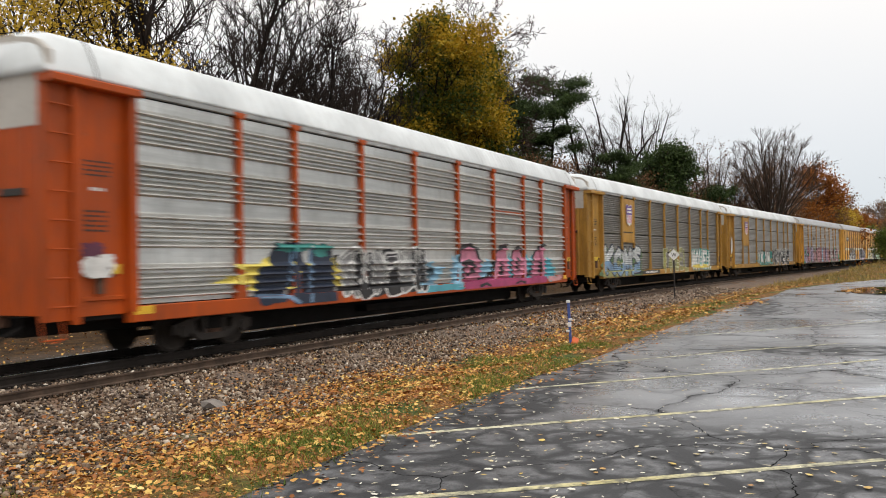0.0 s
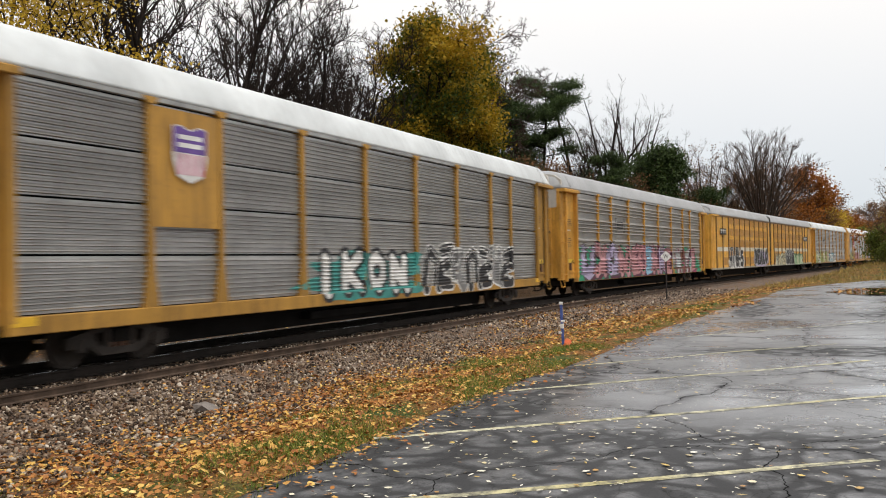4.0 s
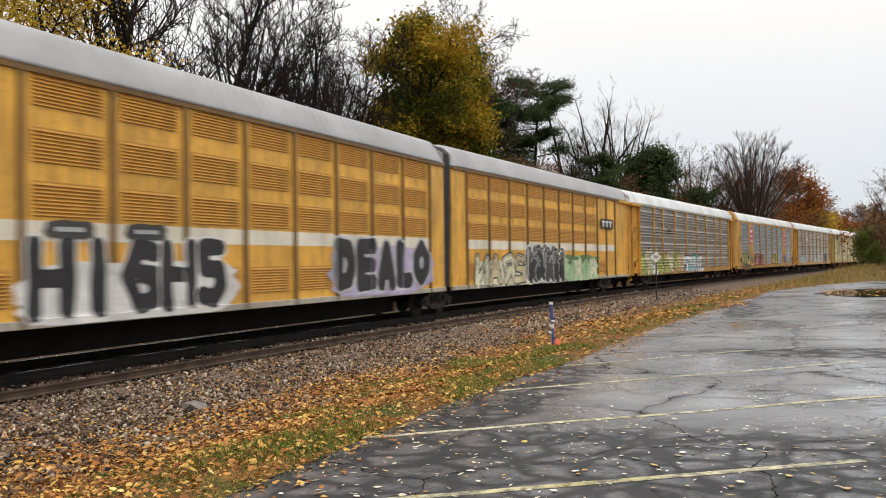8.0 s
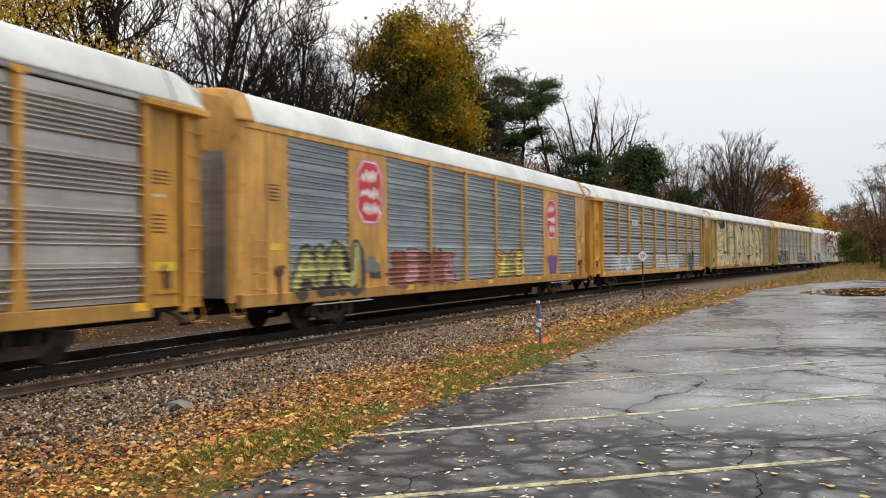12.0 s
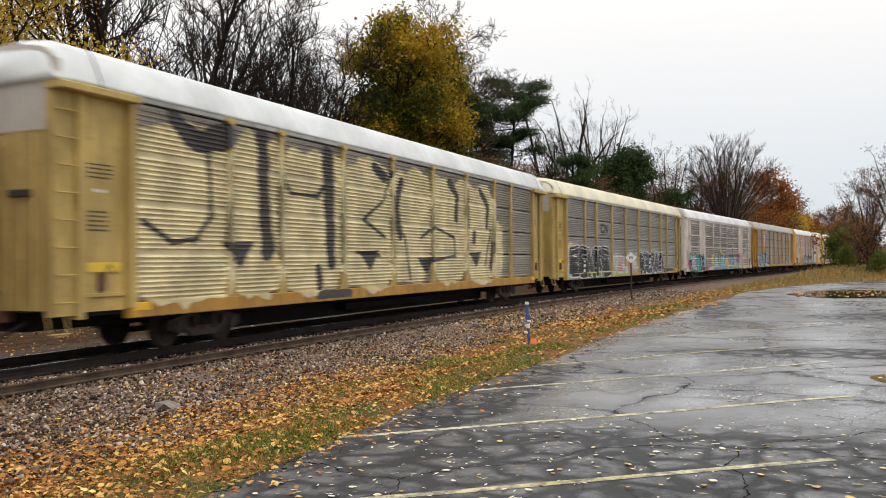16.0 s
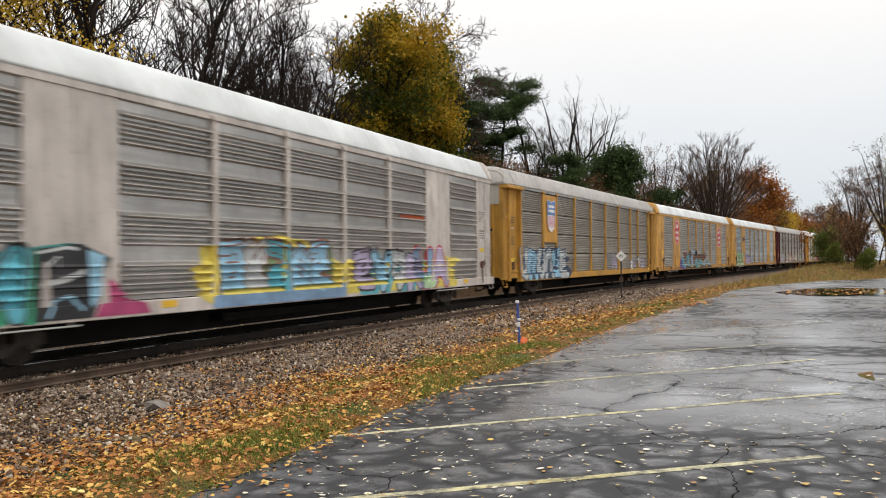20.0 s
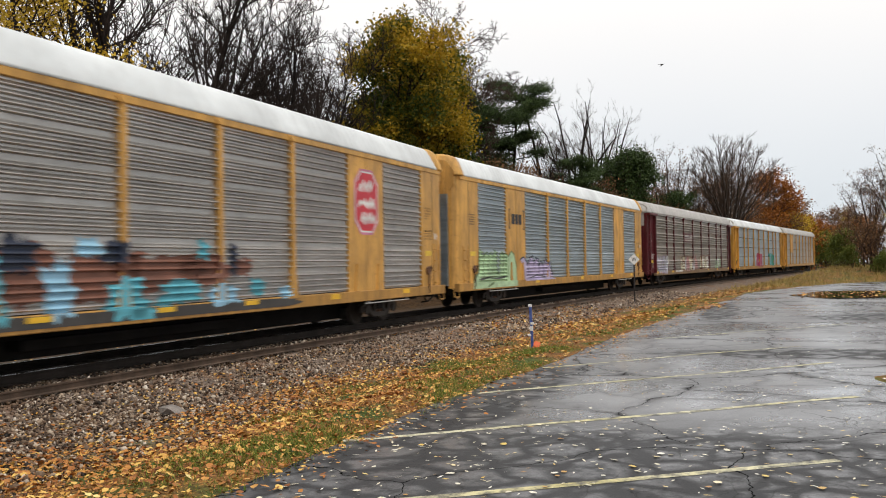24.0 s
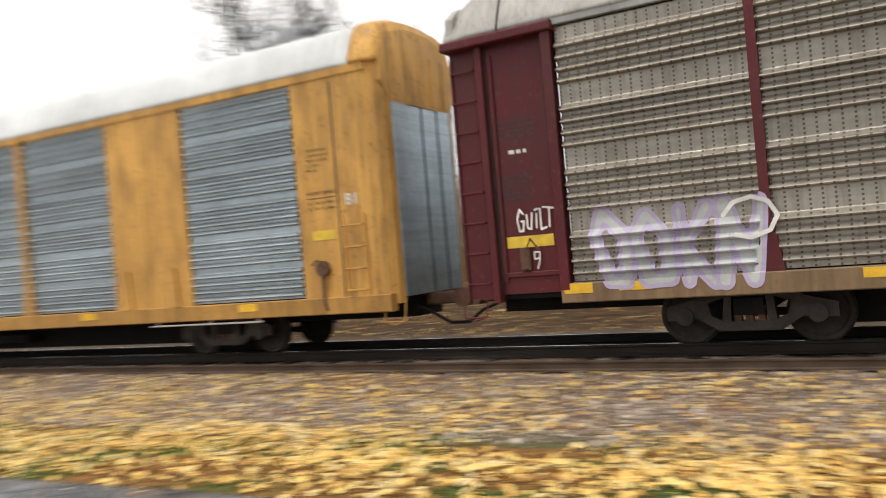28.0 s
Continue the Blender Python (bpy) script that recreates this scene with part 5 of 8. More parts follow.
def underside(car, length, mat, sill_from, sill_to):
    part("underframe", shared(("under", length), lambda: Build().bar(-0.45, 0.45, -length, length, 0.55, 0.9).box(-1.30, 1.30, -length + 0.3, length - 0.3, 0.82, 0.98).bar(-0.35, 0.35, -length + 5.2, length - 5.2, 0.19, 0.58).bar(-0.7, 0.7, -3.0, 3.0, 0.36, 0.56).mesh("underframe", BLACK_STEEL)), BLACK_STEEL, car, "black steel underframe")
    for s in (1, -1):
        x0, x1 = (1.30, 1.51) if s > 0 else (-1.51, -1.30)
        part("side_sill", shared(("sill", s, sill_from, sill_to, mat.name), lambda s=s, x0=x0, x1=x1: Build().bar(x0, x1, sill_from, sill_to, 0.73, SILL_TOP, 0.015).mesh("side_sill", mat)), mat, car)


def ribbed_leaf(x0, x1, y0, y1, z0, z1, ribs, proud):
    """A door leaf folded into upright ribs on both faces, one closed sheet."""
    step = (x1 - x0) / ribs
    near, far = [], []
    for k in range(ribs):
        a = x0 + k * step
        near += [(a, y0), (a + step * 0.3, y0), (a + step * 0.38, y0 - proud), (a + step * 0.62, y0 - proud), (a + step * 0.7, y0)]
        far += [(a, y1), (a + step * 0.3, y1), (a + step * 0.38, y1 + proud), (a + step * 0.62, y1 + proud), (a + step * 0.7, y1)]
    ring = near + [(x1, y0), (x1, y1)] + far[::-1]
    return Build().sweep([[(x, y, z) for x, y in ring] for z in (z0, z1)])


def rack_car(spec):
    """Covered car carrier with posts and ribbed sheets."""
    car = tagged(new("autorack_car"), spec["label"], "rail car", "freight train")
    body, roofm, sheet, sill = spec["body"], spec["roof"], spec["sheet"], spec.get("sill", spec["body"])
    underside(car, BODY_END - 0.2, sill, -EDGE - 0.15, EDGE + 0.15)
    part("roof", roof_mesh(roofm), roofm, car, smooth=False)
    chord = spec.get("chord", GREY_CHORD)
    for s in (1, -1):
        x0, x1 = (SKIN - 0.02, SKIN + 0.088) if s > 0 else (-SKIN - 0.088, -SKIN + 0.02)
        part("top_chord", shared(("chord", s, chord.name), lambda x0=x0, x1=x1: Build().bar(x0, x1, -EDGE, EDGE, EAVE - 0.075, EAVE + 0.03).mesh("top_chord", chord)), chord, car)
    pm = post_mesh(spec.get("posts_mat", body))
    for y in POSTS:
        part("post", pm, body, car).location = (0, y, 0)
    for a, b_ in zip(BAYS, BAYS[1:]):
        for row in range(len(ROWS[spec["style"]])):
            part("side_sheet", sheet_mesh(b_ - a - 0.10, spec["style"], sheet, row), sheet, car).location = (0, (a + b_) / 2, 0)
    part("far_side", shared(("farside", sheet.name), lambda: Build().bar(-SKIN - 0.05, -SKIN + 0.03, -EDGE, EDGE, SILL_TOP, EAVE).mesh("far_side", sheet)), sheet, car)
    for s in (1, -1):
        # door bay, ladder column, header beam and end door
        a, b_ = EDGE, BODY_END

        def at(y):
            return s * y
        bl = Build()
        lo, hi = sorted((at(a), at(a + 0.16)))
        bl.bar(SKIN - 0.1, SKIN + 0.12, lo, hi, SILL_TOP - 0.1, EAVE - 0.05)
        lo, hi = sorted((at(b_ - 0.62), at(b_ - 0.5)))
        bl.bar(SKIN - 0.15, SKIN + 0.06, lo, hi, 0.78, EAVE - 0.1)
        part("corner_post", bl, body, car)
        lo, hi = sorted((at(a + 0.1), at(b_ - 0.55)))
        door = Build().bar(SKIN - 0.2, SKIN - 0.06, lo, hi, 0.9, EAVE - 0.1)
        door.bar(SKIN - 0.07, SKIN - 0.02, lo + 0.12, lo + 0.20, 1.1, EAVE - 0.3)
        part("door_panel", door, body, car)
        lo, hi = sorted((at(b_ - 0.5), at(b_)))
        part("ladder_panel", Build().bar(SKIN - 0.22, SKIN - 0.05, lo, hi, 0.85, EAVE - 0.1), body, car)
        part("ladder", shared(("ladder", s, body.name), lambda lo=lo, hi=hi: ladder_mesh(body, lo + 0.03, hi - 0.03, 0.85, EAVE - 0.25, SKIN - 0.04)), body, car)
        lo, hi = sorted((at(a - 0.05), at(b_ + 0.03)))
        part("header_beam", Build().bar(SKIN - 0.2, SKIN + 0.20, lo, hi, EAVE - 0.15, EAVE - 0.005, 0.02), body, car)
        part("roof_seam", Build().sweep([[(x * 1.006, s * y, EAVE + (z - EAVE) * 1.012) for x, _, z in roof_ring(0)] for y in (b_ - 0.98, b_ - 0.94)], caps=False), DARK_MARK, car, "dark seam across the roof")
        lo, hi = sorted((at(b_ - 0.12), at(b_ - 0.03)))
        for q in (-1, 1):
            bl = ribbed_leaf(min(0.02 * q, 1.33 * q), max(0.02 * q, 1.33 * q), lo, hi, 0.95, EAVE - 0.85, 4, 0.03)
            leaf = part("end_door", bl, body, car)
            part("latch", Build().bar(*sorted((0.28 * q, 0.86 * q)), *sorted((s * (b_ - 0.06), s * (b_ + 0.035))), 2.98, 3.11), DARK_MARK, leaf, "black door latch bar")
            part("latch_rod", Build().tube([(0.12 * q, s * (b_ + 0.02), 1.3), (0.12 * q, s * (b_ + 0.02), 3.9)], 0.022, 6), body, leaf)
        cap = Build()
        ring = [(-1.33, EAVE - 0.85), (1.33, EAVE - 0.85), (1.33, EAVE - 0.1), (1.42, EAVE), (1.40, EAVE + 0.40), (1.1, EAVE + 0.62), (0.4, EAVE + 0.74), (-0.4, EAVE + 0.74), (-1.1, EAVE + 0.62), (-1.40, EAVE + 0.40), (-1.42, EAVE), (-1.33, EAVE - 0.1)]
        rr = [[(x, y, z) for x, z in ring] for y in (lo - 0.02, hi + 0.02)]
        cap.sweep([q[::-1] for q in rr])
        part("end_cap", cap, spec.get("cap", END_PALE), car, "pale upper end sheet")
        truck_parts(car, s * 9.6)
        coupler_parts(car, s, body)
        part("door_gap", Build().box(SKIN - 0.06, SKIN - 0.035, *sorted((at(b_ - 0.66), at(b_ - 0.625))), 0.95, EAVE - 0.16), DARK_MARK, car, "dark gap beside the door")
        lever = Build().bar(SKIN - 0.06, SKIN + 0.02, *sorted((at(a + 0.66), at(a + 0.84))), 1.28, 1.62, 0.03)
        lever.tube([(SKIN, at(a + 0.75), 1.55), (SKIN + 0.05, at(a + 0.62), 1.75), (SKIN + 0.04, at(a + 0.5), 1.58)], 0.022, 6)
        part("door_lever", lever, RUSTY, car, "rusty door lever and bracket")
        part("door_rail", Build().bar(SKIN - 0.06, SKIN - 0.02, *sorted((at(a + 0.2), at(b_ - 0.7))), 1.16, 1.24, 0.01), body, car)
        # added black sheet, no real part: stands for the shade seen through the joints
        part("inner_screen", shared("inner_screen", lambda: Build().box(1.20, 1.22, -EDGE, EDGE, 1.05, EAVE - 0.02).mesh("inner_screen", BLACK_STEEL)), BLACK_STEEL, car, "added dark sheet standing for the shade inside the car") if s > 0 else None
        # warning plate and stencils on the door panel
        lo, hi = sorted((at(a + 0.22), at(b_ - 0.72)))
        panel_on_side(car, "warning_plate", lo + 0.05, hi - 0.05, 1.62, 1.80, YELLOW_PLATE, SKIN - 0.055, 0.008, "small yellow warning plate")
        bars(car, lo + 0.06, 2.72, 0.5, 5, DARK_MARK, SKIN - 0.058, 0.085, 7, 0.035)
        bars(car, lo + 0.04, 3.60, 0.62, 4, DARK_MARK, SKIN - 0.058, 0.08, 11, 0.03)
        bars(car, lo + 0.2, 3.1, 0.3, 1, PALE_MARK, SKIN - 0.058, 0.08, 4, 0.06)
        panel_on_side(car, "sill_mark", *sorted((at(a - 0.35), at(a + 0.1))), 0.87, 1.02, YELLOW_MARK, 1.512, 0.004, "yellow reflector mark")
    return car


def wide_car(spec):
    """Newer covered car carrier with broad painted panels between ribbed sheets."""
    car = tagged(new("autorack_car"), spec["label"], "rail car", "freight train")
    body, roofm, sheet = spec["body"], spec["roof"], spec["sheet"]
    underside(car, BODY_END - 0.2, GRIMY if body is AMBER else body, -BODY_END + 0.1, BODY_END - 0.1)
    part("roof", roof_mesh(roofm, 13.38), roofm, car)
    for s in (1, -1):
        rings = []
        for y, k in ((13.30, 1.015), (13.57, 1.015), (13.74, 0.985), (13.82, 0.93)):
            rings.append([(x * k, y * s, EAVE + (z - EAVE) * k) for x, _, z in roof_ring(0)])
        part("end_hood", Build().sweep(rings if s < 0 else [r[::-1] for r in rings]), body, car, "rounded painted end hood", True)
        x0, x1 = (SKIN - 0.04, SKIN + 0.085) if s > 0 else (-SKIN - 0.085, -SKIN + 0.04)
        part("top_chord", shared(("wchord", s, body.name), lambda x0=x0, x1=x1: Build().bar(x0, x1, -BODY_END + 0.3, BODY_END - 0.3, EAVE - 0.12, EAVE + 0.03).mesh("top_chord", body)), body, car)
    pm = post_mesh(body, True, 0.075)
    for y in (-4.25, -1.42, 1.42, 4.25):
        part("post", pm, body, car).location = (0, y, 0)
    for a, b_ in ((-11.95, -9.2), (-7.05, -4.25), (-4.25, -1.42), (-1.42, 1.42), (1.42, 4.25), (4.25, 7.05), (9.2, 11.95)):
        part("side_sheet", sheet_mesh(b_ - a - 0.08, spec["style"], sheet), sheet, car).location = (0, (a + b_) / 2, 0)
    for a, b_ in ((-9.2, -7.05), (7.05, 9.2), (-13.42, -11.95), (11.95, 13.42)):
        bl = Build().bar(SKIN - 0.1, SKIN + 0.06, a, b_, SILL_TOP, EAVE - 0.12, 0.02)
        if abs(a) < 10:
            for e in (a + 0.42, b_ - 0.42):
                bl.add([(SKIN + x, e + dy, z) for x in (0.06, 0.12) for dy, z in ((-0.10, SILL_TOP), (0.10, SILL_TOP), (0.02, 1.8), (-0.02, 1.8))], [(4, 5, 6, 7), (0, 4, 7, 3), (1, 2, 6, 5), (2, 3, 7, 6)])
            bl.bar(SKIN + 0.055, SKIN + 0.07, (a + b_) / 2 - 0.01, (a + b_) / 2 + 0.01, SILL_TOP, EAVE - 0.2)
        part("broad_panel", bl, body, car)
    part("far_side", shared(("farside", sheet.name), lambda: Build().bar(-SKIN - 0.05, -SKIN + 0.03, -13.2, 13.2, SILL_TOP, EAVE).mesh("far_side", sheet)), sheet, car)
    for s in (1, -1):
        plan = [(SKIN + 0.06, 13.40), (SKIN + 0.05, 13.52), (SKIN - 0.03, 13.70), (SKIN - 0.16, 13.81), (SKIN - 0.30, 13.84), (SKIN - 0.32, 13.72), (SKIN - 0.1, 13.42)]
        for q in (1, -1):
            rings = [[(x * q, y * s, z) for x, y in plan] for z in (0.85, EAVE - 0.3, EAVE + 0.02)]
            part("corner_column", Build().sweep(rings if q * s > 0 else [r[::-1] for r in rings]), body, car)
        lo, hi = sorted((s * 13.70, s * 13.82))
        for q in (-1, 1):
            for x0, x1, d in ((0.03, 0.55, 0.0), (0.58, 1.06, 0.02)):
                part("end_door", Build().bar(min(x0 * q, x1 * q), max(x0 * q, x1 * q), lo - d, hi + d, 0.95, 4.35), spec["door"], car, "grey folding end door leaf")
        cap = Build()
        ring = [(-1.10, 4.35), (1.10, 4.35), (1.34, EAVE - 0.3), (1.36, EAVE + 0.2), (1.05, EAVE + 0.56), (0.4, EAVE + 0.72), (-0.4, EAVE + 0.72), (-1.05, EAVE + 0.56), (-1.36, EAVE + 0.2), (-1.34, EAVE - 0.3)]
        cap.sweep([[(x, y, z) for x, z in ring][::-1] for y in (lo - 0.02, hi + 0.02)])
        cap = part("end_cap", cap, body, car)
        for k in range(5):
            part("cap_rib", Build().bar(-0.9 + k * 0.45 - 0.05, -0.9 + k * 0.45 + 0.05, lo - 0.04, hi + 0.04, 4.4, EAVE + 0.3), body, cap)
        lo, hi = sorted((s * 12.92, s * 13.36))
        part("ladder", ladder_mesh(body, lo, hi, 0.95, 2.45, SKIN + 0.07, 4), body, car)
        part("door_seam", Build().box(SKIN + 0.058, SKIN + 0.064, *sorted((s * 12.82, s * 12.85)), SILL_TOP, EAVE - 0.2), DARK_MARK, car)
        lo, hi = sorted((s * 12.22, s * 12.74))
        panel_on_side(car, "warning_plate", lo + 0.02, hi - 0.02, 2.05, 2.22, YELLOW_PLATE, SKIN + 0.06, 0.008, "small yellow warning plate")
        if s > 0:
            for k, t_ in enumerate(("EXH 19-0 W 4-7", "EXW 10-0 H 4-10", "EW 9-11 H 15-2", "IL 59-9", "IW 9-1")):
                lettering(car, t_, lo + 0.0, 3.62 - k * 0.09, 0.03 * len(t_) + 0.04, 0.06, DARK_MARK, SKIN + 0.062)
            lettering(car, "A AB DECK CLEARANCE", lo - 0.05, 2.86, 0.62, 0.06, DARK_MARK, SKIN + 0.062)
            part("rule", Build().box(SKIN + 0.06, SKIN + 0.064, lo - 0.05, hi + 0.04, 2.79, 2.805), DARK_MARK, car)
            lettering(car, "A    89 5 6  MIN", lo - 0.02, 2.68, 0.55, 0.06, DARK_MARK, SKIN + 0.062)
            lettering(car, "B    94 1 8  MIN", lo - 0.02, 2.58, 0.55, 0.06, DARK_MARK, SKIN + 0.062)
            lettering(car, "B1", 13.0, 2.62, 0.22, 0.2, PALE_MARK, SKIN + 0.062, bold=0.02)
        else:
            bars(car, lo, 3.6, 0.42, 5, DARK_MARK, SKIN + 0.061, 0.09, 3, 0.04)
        hb = Build().disc((0, s * 12.42, 1.55), 0.14, SKIN + 0.06, SKIN + 0.14, 16)
        hb.tube([(SKIN + 0.12, s * 12.42, 1.5), (SKIN + 0.12, s * 12.42, 0.95), (SKIN + 0.1, s * 12.47, 0.8)], 0.03, 6)
        hb.tube([(SKIN + 0.14, s * 12.22, 1.62), (SKIN + 0.2, s * 12.37, 1.7), (SKIN + 0.16, s * 12.62, 1.55)], 0.02, 5)
        part("hand_brake", hb, RUSTY, car, "dirty hand brake wheel and chain housing")
        bl = Build().tube([(SKIN + 0.05, s * 10.9, 0.66), (SKIN + 0.05, s * 8.0, 0.66)], 0.018, 6)
        for y in (8.2, 9.6, 10.8):
            bl.tube([(SKIN + 0.05, s * y, 0.66), (SKIN, s * y, 0.85)], 0.02, 5)
        part("pull_rod", bl, PALE_MARK, car, "thin pale rod along the sill")
        truck_parts(car, s * 9.6)
        coupler_parts(car, s, body)
    for y in (-10.4, -6.0, 0.5, 6.0, 10.4):
        panel_on_side(car, "sill_mark", y, y + 0.45, 0.86, 1.0, YELLOW_MARK if y > -8 else DARK_MARK, 1.512, 0.004)
    return car


def louvre_unit(spec):
    """One half of an articulated car carrier with louvred yellow sides."""
    car = tagged(new("autorack_unit"), spec["label"], "rail car", "freight train")
    body, roofm = spec["body"], spec["roof"]
    L, joint = spec["half"], spec["joint"]
    part("underframe", Build().bar(-0.45, 0.45, -L, L, 0.55, 0.9).bar(-0.35, 0.35, -L + 1.6, L - 1.6, 0.19, 0.58).box(-1.30, 1.30, -L + 0.3, L - 0.3, 0.82, 0.98), BLACK_STEEL, car)
    part("roof", roof_mesh(roofm, L), roofm, car)
    part("side_wall", Build().bar(SKIN - 0.04, SKIN + 0.03, -L, L, 0.82, EAVE, 0.01), body, car)
    part("far_side", Build().bar(-SKIN - 0.03, -SKIN + 0.04, -L, L, 0.82, EAVE, 0.01), body, car)
    part("top_chord", Build().bar(SKIN - 0.02, SKIN + 0.085, -L, L, EAVE - 0.08, EAVE + 0.03), BROWN_EDGE, car)
    posts = spec["posts"]
    pm = shared(("lpost", body.name), lambda: Build().bar(SKIN + 0.02, SKIN + 0.10, -0.05, 0.05, 0.78, EAVE - 0.06).mesh("post", BROWN_EDGE))
    for y in posts:
        part("post", pm, BROWN_EDGE, car, "rust-edged side post").location = (0, y, 0)
    lv = shared(("louvre", 1), lambda: louvre_mesh())
    for a, b_ in zip(posts, posts[1:]):
        for z in (4.42, 3.50, 2.62, 1.15):
            if joint * (a + b_) / 2 > -5.8 or z < 1.2 and joint * (a + b_) / 2 > -6.6:
                part("louvre", lv, LOUVRE, car).location = (0, (a + b_) / 2, z)
        part("stripe", Build().box(SKIN + 0.028, SKIN + 0.034, a + 0.06, b_ - 0.06, 2.20, 2.53), WHITE_BAND, car, "white painted band")
    part("skirt", Build().bar(SKIN - 0.02, SKIN + 0.09, -L, L, 0.78, 0.92), spec["skirt"], car)
    for s in (1, -1):
        lo, hi = sorted((s * (L - 0.1), s * L))
        bl = ribbed_leaf(-1.36, 1.36, lo, hi, 0.9, EAVE - 0.05, 8, 0.03)
        part("end_door", bl, body, car)
        cap = Build()
        ring = [(-1.42, EAVE - 0.06), (1.42, EAVE - 0.06), (1.40, EAVE + 0.40), (1.1, EAVE + 0.62), (0.4, EAVE + 0.74), (-0.4, EAVE + 0.74), (-1.1, EAVE + 0.62), (-1.40, EAVE + 0.40)]
        cap.sweep([[(x, y, z) for x, z in ring][::-1] for y in (lo - 0.01, hi + 0.01)])
        part("end_cap", cap, roofm, car)
    e = -joint
    lo, hi = sorted((e * (L - 0.5), e * L))
    part("ladder", ladder_mesh(body, lo, hi, 0.85, EAVE - 0.25, SKIN + 0.09), body, car)
    part("header_beam", Build().bar(SKIN - 0.1, SKIN + 0.18, *sorted((e * (L - 1.9), e * (L + 0.02))), EAVE - 0.13, EAVE, 0.02), body, car)
    truck_parts(car, e * (L - 3.4))
    if joint > 0:
        truck_parts(car, L + 0.15)
        bell = Build()
        ring = [(1.38, 0.9), (1.44, EAVE), (1.40, EAVE + 0.42), (1.1, EAVE + 0.68), (0, EAVE + 0.82), (-1.1, EAVE + 0.68), (-1.40, EAVE + 0.42), (-1.42, EAVE), (-1.38, 0.9)]
        rings = []
        for k in range(9):
            q = 1.0 if k % 2 == 0 else 0.965
            rings.append([(x * q, L + 0.01 + k * 0.086, z) for x, z in ring][::-1])
        bell.sweep(rings)
        part("bellows", bell, BELLOWS, car, "black rubber bellows between the two units")
    bl = Build().bar(-0.12, 0.12, *sorted((e * (L - 0.5), e * (L + 1.0))), 0.72, 0.95, 0.03)
    part("coupler", bl, RUSTY, car, "rusty knuckle coupler")
    return car, posts


def louvre_mesh():
    bl = Build()
    for k in range(9):
        z = k * 0.062
        bl.add([(SKIN + 0.028, -0.72, z), (SKIN + 0.028, 0.72, z), (SKIN + 0.06, 0.72, z - 0.005), (SKIN + 0.06, -0.72, z - 0.005), (SKIN + 0.028, -0.72, z + 0.04), (SKIN + 0.028, 0.72, z + 0.04)],
               [(0, 1, 2, 3), (3, 2, 5, 4), (0, 3, 4), (1, 5, 2)])
    bl.box(SKIN + 0.028, SKIN + 0.031, -0.74, 0.74, -0.03, 0.56)
    return bl.mesh("louvre", LOUVRE)


GRIMY = paint("grimy_sill_paint", (0.50, 0.27, 0.07), 0.85)
YELLOW_PLATE = plain("yellow_plate", (0.72, 0.50, 0.05), 0.5, 0, 0.15, 6)
YELLOW_MARK = plain("yellow_reflector", (0.80, 0.48, 0.03), 0.45, 0, 0.15, 6)
DARK_MARK = plain("dark_marking", (0.03, 0.025, 0.02), 0.6, 0, 0.2, 6)
PALE_MARK = plain("pale_marking", (0.66, 0.66, 0.64), 0.55, 0, 0.15, 6)
WHITE_BAND = paint("white_band", (0.84, 0.79, 0.66), 0.25)
BELLOWS = plain("black_rubber", (0.018, 0.017, 0.018), 0.55, 0, 0.2, 4)
BROWN_EDGE = paint("browned_yellow", (0.20, 0.115, 0.04), 0.5)
LOUVRE = paint("louvre_yellow", (0.60, 0.30, 0.05), 0.4)
ORANGE = paint("orange_paint", (0.45, 0.072, 0.005), 0.45)
GOLD = paint("gold_paint", (0.56, 0.30, 0.055), 0.64)
MUSTARD = paint("mustard_paint", (0.47, 0.255, 0.05), 0.64)
SAND = paint("sand_yellow_paint", (0.68, 0.35, 0.060), 0.64)
LOUVRED = paint("louvred_body_yellow", (0.86, 0.47, 0.082), 0.6)
AMBER = paint("amber_paint", (0.68, 0.375, 0.098), 0.64)
OLIVE = paint("faded_yellow_paint", (0.52, 0.38, 0.13), 0.5)
CREAMY = paint("grey_white_paint", (0.63, 0.58, 0.54), 0.42)
MAROON = paint("maroon_paint", (0.10, 0.012, 0.018), 0.4, 0.4)
BROWNSILL = paint("brown_sill_paint", (0.24, 0.16, 0.09), 0.5)
ROOF_WHITE = paint("roof_white", (0.70, 0.735, 0.745), 0.14, 0.55, (0.45, 0.4, 0.35))
END_PALE = paint("pale_end_sheet", (0.56, 0.53, 0.48), 0.35)
ROOF_GREY = paint("roof_grey", (0.41, 0.42, 0.43), 0.16, 0.5, (0.3, 0.28, 0.25))
ROOF_DIRTY = paint("roof_dirty_grey", (0.46, 0.45, 0.43), 0.4, 0.55)
ROOF_CREAM = paint("roof_cream", (0.74, 0.70, 0.53), 0.14, 0.55)
ZINC = galvanised("zinc_light", (0.54, 0.52, 0.495), 0.35)
ZINC_BRIGHT = galvanised("zinc_bright", (0.69, 0.69, 0.66), 0.35)
ZINC_MID = galvanised("zinc_mid", (0.455, 0.45, 0.435), 0.45)
ZINC_DARK = galvanised("zinc_dark", (0.30, 0.285, 0.255), 0.5)
ZINC_BROWN = galvanised("zinc_brown", (0.40, 0.37, 0.32), 0.65, (0.12, 0.09, 0.065), metal=0.4, holes=0.75)
ZINC_BLUE = galvanised("zinc_blue", (0.46, 0.54, 0.595), 0.3)
